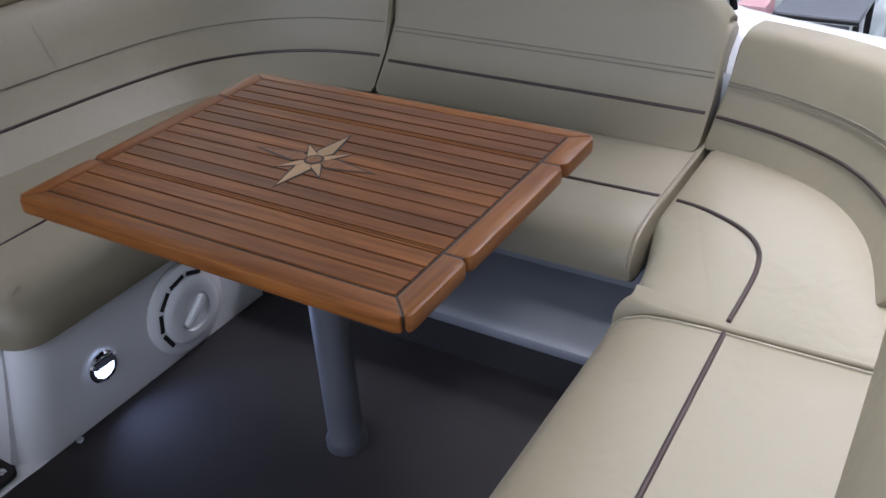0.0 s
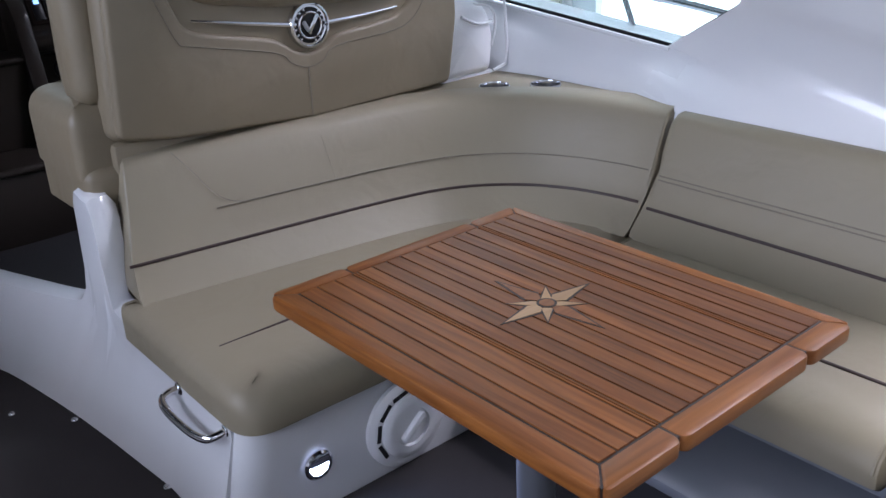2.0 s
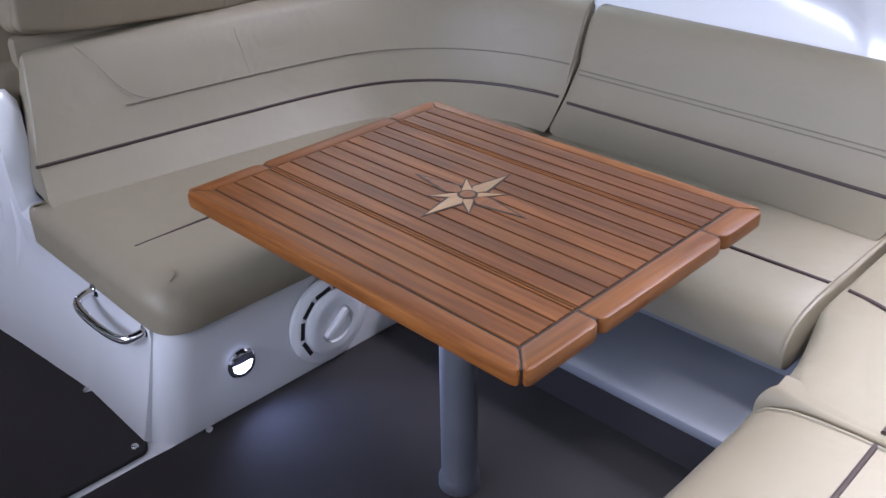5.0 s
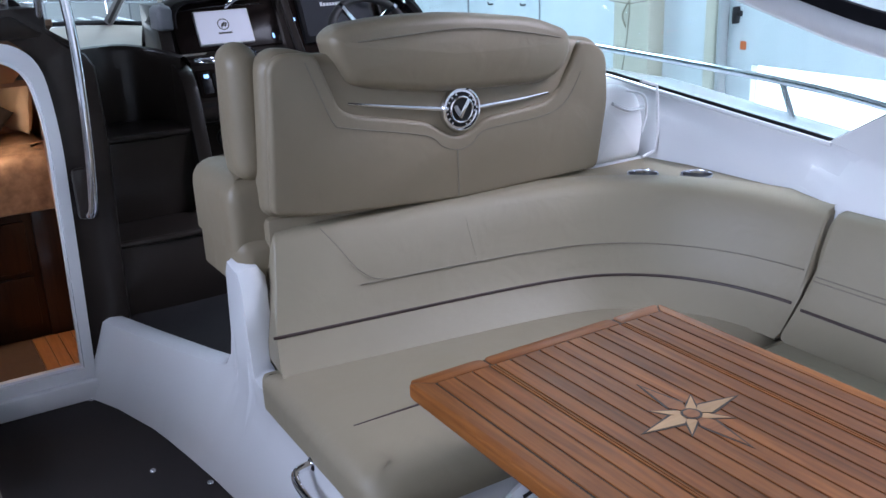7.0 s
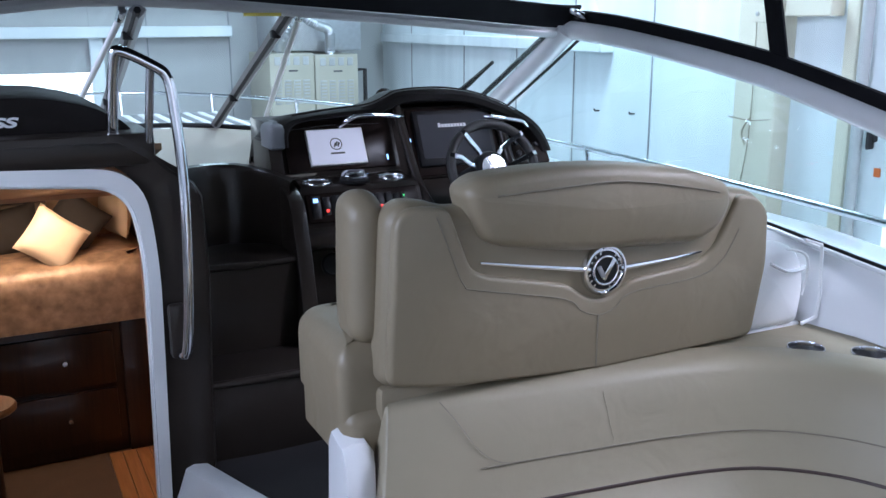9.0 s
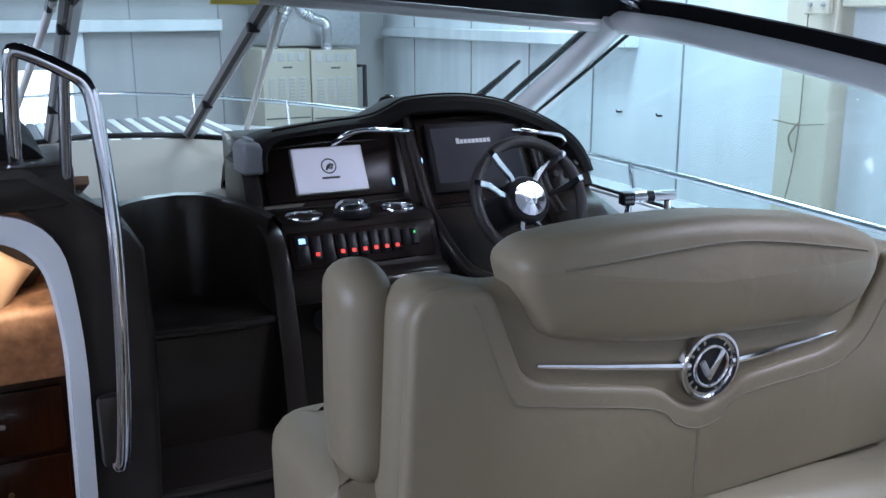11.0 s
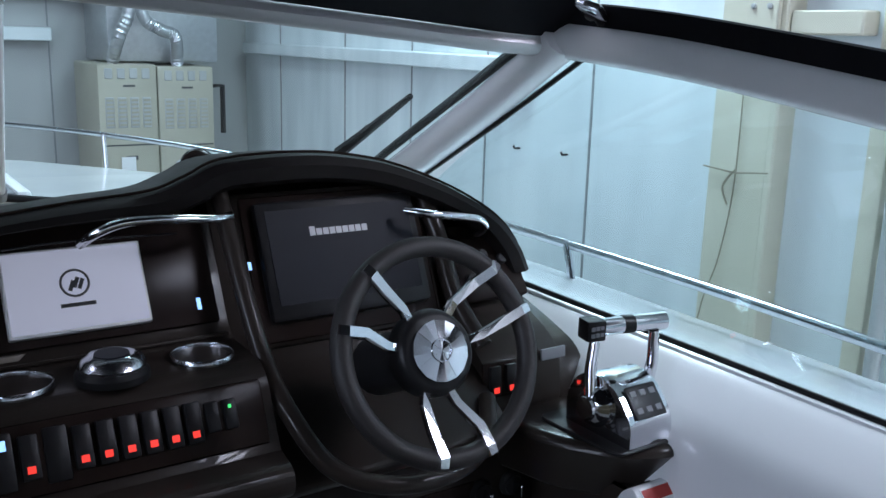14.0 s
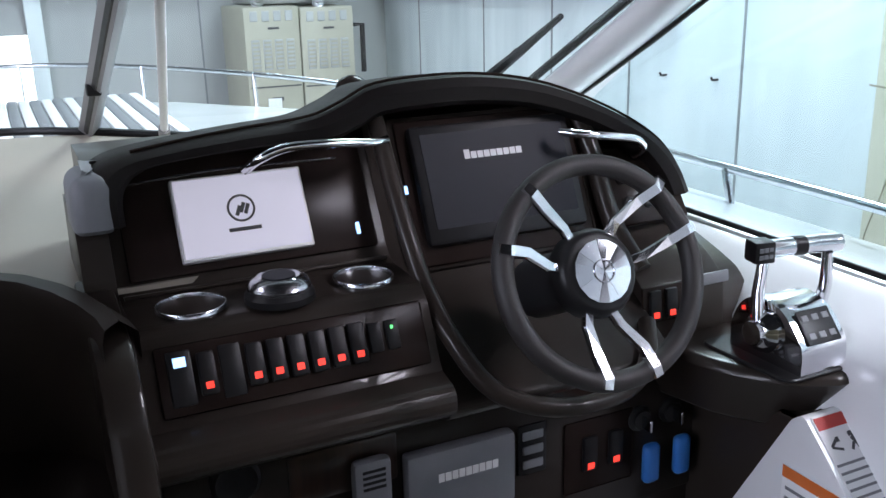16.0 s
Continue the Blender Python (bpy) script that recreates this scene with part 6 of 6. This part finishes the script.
part("hood_cap", cushion(outline_arc([(0.125, 3.20), (0.195, 3.20), (0.20, 3.36), (0.125, 3.34)], 0.025, 4), 1.235, 1.335, 0.03), GREYPLASTIC, con, "blue grey end cap of the hood")
part("hood_seam", tube([(r[5][0], r[5][1] - 0.02, r[5][2] + 0.001) for r in hood_rows[12:66]], 0.003, 5), PANEL, con)
part("hood_trim", tube([(0.212, 3.247, 1.304), (0.30, 3.245, 1.311), (0.40, 3.245, 1.316), (0.60, 3.245, 1.312)], 0.0022, 6, n=4), STEEL, con, "thin bright trim line")
# recessed dark instrument panels, laid on the sloping face
FACE = pose(0, 3.270, 1.205, 62.0, 0, 0)


def on_face(name, x0, x1, v0, v1, d0, d1, mat, label="", r=0.004, m=FACE, parent=None, seg=2):
    return part(name, put(slab(x0, x1, v0, v1, d0, d1, r, seg), m), mat, parent or con, label)


on_face("instrument_panel", 0.205, 0.672, -0.082, 0.135, -0.01, 0.012, PANEL, "dark glossy instrument panel")
vv = on_face("engine_display", 0.298, 0.542, -0.066, 0.090, 0.008, 0.026, WHITE, "white tablet style engine display")
on_face("display_screen", 0.303, 0.537, -0.060, 0.085, 0.0265, 0.0275, SCREEN, "lit pale screen", 0.0, parent=vv)
lg0 = put(tube([(0.024 * math.cos(a), 0.024 * math.sin(a), 0) for a in (2 * math.pi * i / 28 for i in range(28))], 0.0022, 6, True), FACE @ pose(0.417, 0.022, 0.0285))
part("screen_mark", lg0, DARKMARK, vv, "dark round mark")
for sx, sv in ((0.404, 0.010), (0.412, 0.015), (0.420, 0.012)):
    part("screen_mark", put(slab(0, 0.007, 0, 0.020, 0.0278, 0.0288), FACE @ pose(sx, sv, 0, 0, 0, -24)), DARKMARK, vv, "", False)
on_face("screen_line", 0.388, 0.448, -0.021, -0.014, 0.0278, 0.0288, DARKMARK, "", 0.0, parent=vv)
on_face("blue_lamp", 0.632, 0.640, -0.055, -0.032, 0.012, 0.014, BLUE, "small blue indicator", 0.001)
FACE2 = pose(0, 3.262, 1.205, 66.0, 0, 0)
on_face("screen_bezel", 0.728, 1.170, -0.150, 0.170, -0.01, 0.022, BROWN, "", 0.014, FACE2)
on_face("recess_panel", 0.742, 1.156, -0.140, 0.156, 0.018, 0.026, PANEL, "", 0.006, FACE2)
cp = on_face("chart_plotter", 0.764, 1.134, -0.104, 0.140, 0.020, 0.046, BLACK, "black chart plotter", 0.010, FACE2)
on_face("plotter_screen", 0.784, 1.114, -0.072, 0.120, 0.0465, 0.0475, DISPLAY, "dark blue grey blank screen", 0.0, FACE2, cp)
for i in range(9):
    on_face("plotter_mark", 0.874 + 0.0150 * i, 0.8865 + 0.0150 * i, 0.062, 0.076 if i not in (0,) else 0.081, 0.0478, 0.0486, MARK, "", 0.0, FACE2, cp)
on_face("plotter_lamp", 0.740, 0.746, 0.010, 0.026, 0.026, 0.028, BLUE, "small blue indicator", 0.0, FACE2)
for i in range(3):
    on_face("gauge_button", 1.235 + 0.05 * i, 1.265 + 0.05 * i, -0.02, 0.0, 0.0, 0.012, BLACK, "", 0.003, pose(0, 3.235, 1.16, 56))
on_face("gauge_panel", 1.215, 1.40, -0.075, 0.075, -0.02, 0.010, PANEL, "dark glossy gauge panel", 0.006, pose(0, 3.225, 1.165, 56))
for i, (gx, gv) in enumerate(((1.25, 0.03), (1.30, 0.03), (1.35, 0.015), (1.25, -0.025), (1.30, -0.03))):
    part("small_button", put(lathe([(0.013, 0), (0.013, 0.008), (0.010, 0.011)], pose(0, 0, 0), 14), pose(0, 3.225, 1.165, 56) @ pose(gx, gv, 0.010)), BLACK, con)
part("shelf_trim", tube([(0.19, 3.205, 1.116), (0.68, 3.205, 1.116)], 0.004, 6), BROWN, con)
# grab bars under the hood
part("grab_bar", tube([(0.425, 3.235, 1.310), (0.445, 3.20, 1.335), (0.490, 3.188, 1.352), (0.56, 3.188, 1.352), (0.650, 3.20, 1.343), (0.70, 3.23, 1.34)], 0.0085, 10, n=5), CHROME, con, "chrome grab bar")
part("grab_bar", tube([(1.085, 3.22, 1.32), (1.12, 3.185, 1.316), (1.20, 3.18, 1.304), (1.255, 3.185, 1.292), (1.285, 3.20, 1.268), (1.29, 3.24, 1.245)], 0.0085, 10, n=5), CHROME, con, "chrome grab bar")
# shelf: cup holders and control knob
sink(body, [(0.290, 3.138, 1.03, 1.2, 0.0555), (0.603, 3.135, 1.03, 1.2, 0.0525)])
for cx, cy, cr in ((0.290, 3.138, 0.0605), (0.603, 3.135, 0.057)):
    cup_holder(cx, cy, 1.1095, cr, con)
kb = part("knob_base", lathe([(0.062, 0), (0.062, 0.012), (0.055, 0.02)], pose(0.438, 3.110, 1.103), 28), BLACK, con, "black control knob base")
part("knob", lathe([(0.050, 0), (0.052, 0.008), (0.046, 0.020), (0.034, 0.026), (0.030, 0.024), (0.0, 0.024)], pose(0.438, 3.110, 1.121) @ Matrix.Diagonal((1.1, 1.1, 1, 1)), 12), STEEL, kb, "silver control knob")
part("knob_inset", lathe([(0.029, 0), (0.029, 0.002)], pose(0.438, 3.110, 1.1455), 20), DISPLAY, kb)
# rocker switch panel
SW = pose(0, 3.018, 1.030, 64.5, 0, 0)
on_face("switch_panel", 0.205, 0.672, -0.060, 0.055, -0.004, 0.006, PANEL, "dark glossy switch panel", 0.006, SW)
on_face("power_socket", 0.222, 0.262, -0.045, 0.045, 0.004, 0.010, BLACK, "black socket", 0.004, SW)
on_face("socket_lamp", 0.232, 0.252, 0.018, 0.034, 0.010, 0.012, BLUE, "small blue white lamp", 0.001, SW)
on_face("blank_plate", 0.305, 0.342, -0.045, 0.042, 0.004, 0.008, BLACK, "", 0.003, SW)
for i, sx in enumerate((0.283, 0.362, 0.398, 0.434, 0.470, 0.506, 0.541)):
    rk = on_face("rocker_switch", sx - 0.014, sx + 0.014, -0.034, 0.036, 0.004, 0.016, BLACK, "black rocker switch", 0.003, SW)
    on_face("switch_lamp", sx - 0.006, sx + 0.006, -0.024, -0.013, 0.0158, 0.0168, RED, "glowing red lamp", 0.0, SW, rk)
for sx in (0.575, 0.607):
    on_face("push_button", sx - 0.012, sx + 0.012, -0.022, 0.03, 0.004, 0.012, BLACK, "black push button", 0.003, SW)
on_face("green_lamp", 0.604, 0.609, 0.014, 0.020, 0.012, 0.0135, GREEN, "green indicator lamp", 0.0, SW)
SR = pose(-0.021, 3.055, 0.957, 84, 0, 0)
on_face("switch_panel", 1.205, 1.315, -0.03, 0.05, -0.004, 0.005, PANEL, "", 0.004, SR)
for sx in (1.233, 1.275):
    rk = on_face("rocker_switch", sx - 0.014, sx + 0.014, -0.022, 0.042, 0.004, 0.014, BLACK, "black rocker switch", 0.003, SR)
    on_face("switch_lamp", sx - 0.007, sx + 0.007, -0.016, -0.004, 0.0138, 0.0148, RED, "glowing red lamp", 0.0, SR, rk)
on_face("name_plate", 1.365, 1.435, 0.03, 0.056, 0.0, 0.006, GREYPLASTIC, "small grey plate", 0.003, SR)
# lower panel under the ledge
LP = pose(0, 3.098, 0.70, 90, 0, 0)
on_face("lower_panel", 0.20, 1.46, -0.22, 0.145, -0.01, 0.006, BROWN, "", 0.006, LP)
part("round_cap", put(lathe([(0.046, 0), (0.046, 0.010), (0.038, 0.016), (0.03, 0.012), (0.0, 0.012)], pose(0, 0, 0), 28), LP @ pose(0.325, 0.085, 0.004)), BLACK, con, "black round socket cap")
on_face("wood_panel", 0.42, 0.64, 0.0, 0.105, -0.012, 0.012, WALNUT, "dark wood panel", 0.011, LP)
mic = on_face("handset", 0.535, 0.615, -0.10, 0.075, 0.012, 0.045, GREYPLASTIC, "grey radio handset", 0.016, LP)
for i in range(4):
    on_face("grille", 0.552, 0.598, 0.015 + 0.012 * i, 0.021 + 0.012 * i, 0.0445, 0.046, BLACK, "", 0.0, LP, mic)
part("cable", tube([(0.575, 3.07, 0.60), (0.59, 3.04, 0.52), (0.66, 3.05, 0.48), (0.72, 3.08, 0.55)], 0.006, 8, n=6), BLACK, con)
rad = on_face("radio", 0.645, 0.885, -0.105, 0.055, 0.004, 0.04, GREYPLASTIC, "grey marine radio", 0.010, LP)
for i in range(9):
    on_face("radio_mark", 0.71 + 0.0150 * i, 0.7225 + 0.0150 * i, -0.012, 0.006, 0.0402, 0.041, MARK, "", 0.0, LP, rad)
on_face("button_bank", 0.905, 0.975, -0.07, 0.045, 0.004, 0.012, BLACK, "", 0.004, LP)
for i in range(3):
    on_face("bank_button", 0.915, 0.965, -0.055 + 0.033 * i, -0.035 + 0.033 * i, 0.011, 0.016, GREYPLASTIC, "", 0.003, LP)
on_face("trim_panel", 1.02, 1.20, -0.15, 0.02, 0.004, 0.010, PANEL, "", 0.006, LP)
for sx in (1.083, 1.150):
    rk = on_face("rocker_switch", sx - 0.018, sx + 0.018, -0.10, -0.02, 0.008, 0.020, BLACK, "black rocker switch", 0.004, LP)
    on_face("switch_lamp", sx - 0.008, sx + 0.008, -0.094, -0.08, 0.0198, 0.021, RED, "glowing red lamp", 0.0, LP, rk)
for kx in (1.215, 1.300):
    ig = part("ignition", put(lathe([(0.030, 0), (0.030, 0.008), (0.022, 0.014), (0.022, 0.02)], pose(0, 0, 0), 20), LP @ pose(kx, -0.01, 0.004)), BLACK, con, "black ignition switch")
    part("key", put(slab(-0.003, 0.003, -0.016, 0.012, 0.02, 0.05, 0.001, 1), LP @ pose(kx, -0.01, 0.004)), STEEL, ig)
    part("key_float", put(slab(-0.021, 0.021, -0.125, -0.03, 0.022, 0.048, 0.012, 3), LP @ pose(kx + 0.012, -0.03, 0.006)), BLUEPLASTIC, ig, "blue foam key float")
fix(con)
cps = empty("compass", (0.735, 3.50, 1.38), "black domed compass with a chrome rim on the hood", "compass")
part("base", lathe([(0.052, 0), (0.052, 0.012), (0.046, 0.02)], pose(0.735, 3.50, 1.385), 24), BLACK, cps)
part("dome", ellipsoid((0.735, 3.50, 1.402), 0.038, 0.038, 0.034), PANEL, cps)
part("rim", tube([(0.735 + 0.041 * math.cos(a), 3.50 + 0.041 * math.sin(a), 1.405) for a in (2 * math.pi * i / 24 for i in range(24))], 0.004, 6, True), CHROME, cps)
fix(cps)

# ---- steering wheel ----
WH = pose(0.897, 2.80, 1.166, 90 - 24, 0, 0) @ Matrix.Diagonal((0.965, 0.95, 1, 1))
wheel = empty("steering_wheel", (0.897, 2.80, 1.157), "black leather steering wheel with paired chrome spokes", "steering wheel")
R = 0.190
part("rim", put(tube([(R * math.cos(a), R * math.sin(a), 0) for a in (2 * math.pi * i / 56 for i in range(56))], 0.0188, 14, True), WH), RUBBER, wheel)
part("hub", put(lathe([(0.080, -0.045), (0.080, -0.02), (0.072, -0.006), (0.064, -0.002), (0.0, -0.002)], pose(0, 0, 0), 32), WH), BLACK, wheel)
for k in range(16):
    a0, a1 = 2 * math.pi * k / 16, 2 * math.pi * (k + 1) / 16
    tri = [(0, 0), (0.056 * math.cos(a0), 0.056 * math.sin(a0)), (0.056 * math.cos(a1), 0.056 * math.sin(a1))]
    bm = prism(tri, 0.004, pose(0, 0, 0.0))
    for v in bm.verts:
        if v.co.z > 0.002:
            v.co.z += 0.004 * (1 - v.co.xy.length / 0.056) + (0.0008 if k % 2 else 0.0)
    part("hub_facet", put(bm, WH), CHROME, wheel, "chrome hub cap facet", False)
part("hub_mark", put(tube([(0.02 * math.cos(a), 0.02 * math.sin(a), 0.0085) for a in (2 * math.pi * i / 28 for i in range(28))], 0.0015, 6, True), WH), STEEL, wheel)


def ribbon(points, width, thick):
    """A flat bar bent along points in the wheel's plane."""
    bm = bmesh.new()
    rings = []
    for i, p in enumerate(points):
        d = points[min(i + 1, len(points) - 1)] - points[max(i - 1, 0)]
        s = Vector((-d.y, d.x, 0)).normalized() * width[i] / 2
        rings.append([bm.verts.new(q) for q in (p - s * 0.8 + Vector((0, 0, thick)), p + s * 0.8 + Vector((0, 0, thick)), p + s, p + s - Vector((0, 0, thick)), p - s - Vector((0, 0, thick)), p - s)])
    for a, b in zip(rings, rings[1:]):
        for j in range(6):
            bm.faces.new((a[j], a[(j + 1) % 6], b[(j + 1) % 6], b[j]))
    bm.faces.new(rings[0][::-1])
    bm.faces.new(rings[-1])
    return bm


for a0, a1, a2 in ((127, 126, 121), (161, 159, 165), (43, 48, 56), (14, 12, 8), (256, 251, 243), (286, 288, 282)):
    pts = [Vector((q * math.cos(radians(a)), q * math.sin(radians(a)), z)) for q, a, z in ((0.074, a2, -0.018), (0.098, a2, -0.010), (0.148, a1, 0.006), (0.186, a0, 0.017), (0.204, a0, 0.014))]
    part("spoke", put(ribbon(pts, (0.017, 0.018, 0.021, 0.022, 0.020), 0.006), WH), CHROME, wheel, "flat chrome spoke", False)
part("column", put(lathe([(0.06, -0.22), (0.055, -0.04)], pose(0, 0, 0), 20), WH), BLACK, wheel)
fix(wheel)

# ---- throttle pod and levers ----
pod = outline_arc([(1.20, 3.12), (1.255, 2.90), (1.335, 2.785), (1.43, 2.735), (1.52, 2.765), (1.53, 3.2), (1.20, 3.2)], [0, 0.05, 0.04, 0.03, 0.02, 0, 0], 4)
bm = up_z(pod, 0.735, 0.885, 0.02, 3, True)
for v in bm.verts:
    if v.co.z < 0.81:
        v.co.x += (1.45 - v.co.x) * 0.25
        v.co.y += (3.1 - v.co.y) * 0.25
tp = empty("throttle_pod", (1.4, 2.95, 0.7), "dark brown moulded pod carrying the throttle", "pod")
part("shell", bm, BROWN, tp)
part("base_plate", up_z(outline_arc([(1.30, 2.76), (1.49, 2.76), (1.50, 3.0), (1.29, 3.0)], 0.03, 4), 0.884, 0.892, 0.003, 1), BLACK, tp, "black rubber base plate")
fix(tp)
th = empty("throttle", (1.38, 2.87, 0.9), "twin chrome throttle levers on a chrome base", "throttle")
bod = outline_arc([(2.765, 0.89), (2.765, 0.945), (2.815, 1.005), (2.88, 1.022), (2.93, 1.0), (2.955, 0.95), (2.955, 0.89)], [0, 0.02, 0.03, 0.03, 0.03, 0.02, 0], 5)
part("body", along_x(bod, 1.335, 1.452, 0.016, 3), CHROME, th)
part("keypad", put(slab(-0.042, 0.042, -0.035, 0.035, 0, 0.004, 0.003), pose(1.394, 2.790, 0.976, 50, 0, 0) @ pose(0, 0, 0.001, 0, 0, 0)), BLACK, th, "black button pad")
for i in range(3):
    for v in (-0.018, 0.018):
        part("pad_button", put(slab(-0.008, 0.008, -0.006, 0.006, 0.004, 0.0065, 0.001, 1), pose(1.394 - 0.026 + 0.026 * i, 2.790, 0.976, 50, 0, 0) @ pose(0, v, 0)), GREYPLASTIC, th)
part("boss", put(lathe([(0.042, 0), (0.044, 0.012), (0.034, 0.03), (0.026, 0.034), (0.024, 0.04)], pose(0, 0, 0), 24), pose(1.337, 2.86, 0.955, 0, -90, 0)), CHROME, th)
part("boss", put(lathe([(0.042, 0), (0.044, 0.012), (0.034, 0.022)], pose(0, 0, 0), 24), pose(1.45, 2.86, 0.955, 0, 90, 0)), CHROME, th)
part("lever", tube([(1.312, 2.86, 0.96), (1.322, 2.875, 1.03), (1.34, 2.885, 1.10)], lambda s: 0.015 - 0.004 * s, 10), CHROME, th)
part("lever", tube([(1.468, 2.86, 0.96), (1.474, 2.85, 1.03), (1.466, 2.845, 1.10)], lambda s: 0.015 - 0.004 * s, 10), CHROME, th)
part("grip", tube([(1.325, 2.888, 1.112), (1.405, 2.868, 1.116)], 0.0185, 14), CHROME, th)
part("grip", tube([(1.412, 2.866, 1.116), (1.492, 2.842, 1.118)], 0.0185, 14), CHROME, th)
part("grip_band", tube([(1.396, 2.870, 1.116), (1.420, 2.864, 1.116)], 0.0195, 14), BLACK, th)
part("grip_end", put(slab(-0.022, 0.022, -0.022, 0.022, -0.022, 0.022, 0.005), pose(1.330, 2.887, 1.112, 0, 0, -14)), BLACK, th, "black grip end with small buttons")
for i in range(3):
    for j in range(2):
        part("grip_button", put(slab(-0.004, 0.004, -0.024, -0.022, -0.004, 0.004), pose(1.330 - 0.012 + 0.012 * i, 2.886, 1.105 + 0.014 * j, 0, 0, -14)), GREYPLASTIC, th, "", False)
fix(th)
side = empty("side_console", (1.37, 2.8, 0.25), "white moulded side box with warning stickers", "side box")
part("box", along_x(outline_arc([(3.09, 0.25), (2.95, 0.50), (2.79, 0.79), (2.762, 0.812), (2.585, 0.635), (2.52, 0.25)], [0, 0, 0.01, 0.015, 0.03, 0], 4), 1.348, 1.47, 0.012, 2), GELCOAT, side)
part("pod_leg", along_x([(3.11, 0.25), (3.11, 0.78), (2.785, 0.78), (2.795, 0.79), (2.955, 0.50), (3.10, 0.25)][:5], 1.37, 1.435), BROWN, side, "dark brown moulded support", False)
SL = pose(1.410, 2.674, 0.724, 45, 0, 0)
st1 = part("sticker", put(slab(-0.052, 0.052, -0.105, 0.115, 0.002, 0.0035), SL), WHITE, side, "white warning sticker with red header", False)
part("sticker_header", put(slab(-0.049, 0.049, 0.085, 0.110, 0.0037, 0.0045), SL), REDPAINT, st1, "", False)
for px, pv, pw, ph, turn in ((-0.030, 0.056, 0.020, 0.006, 35), (-0.026, 0.045, 0.026, 0.005, -20), (-0.018, 0.062, 0.008, 0.010, 0), (0.018, 0.066, 0.010, 0.010, 0), (0.024, 0.052, 0.014, 0.020, 25), (0.032, 0.038, 0.020, 0.008, -15), (0.012, 0.042, 0.016, 0.006, 50)):
    part("pictogram", put(slab(-pw / 2, pw / 2, -ph / 2, ph / 2, 0.0037, 0.0045), SL @ pose(px, pv, 0, 0, 0, turn)), DARKMARK, st1, "", False)
for i in range(6):
    part("print_line", put(slab(-0.049, 0.049 - 0.012 * (i % 3), 0.012 - 0.016 * i, 0.017 - 0.016 * i, 0.0037, 0.0043), SL), GREYPLASTIC, st1, "", False)
S2P = Matrix(((0, 0, -1, 1.346), (-1, 0, 0, 2.735), (0, 1, 0, 0.605), (0, 0, 0, 1)))
st2 = part("sticker", put(slab(-0.06, 0.085, -0.09, 0.085, 0, 0.0015), S2P), WHITE, side, "white sticker with an orange header", False)
part("sticker_header", put(slab(-0.06, 0.085, 0.060, 0.085, 0.0017, 0.0025), S2P), ORANGE, st2, "", False)
for i in range(5):
    part("print_line", put(slab(-0.05, 0.07 - 0.015 * (i % 2), 0.035 - 0.022 * i, 0.042 - 0.022 * i, 0.0017, 0.0023), S2P), GREYPLASTIC, st2, "", False)
fix(side)
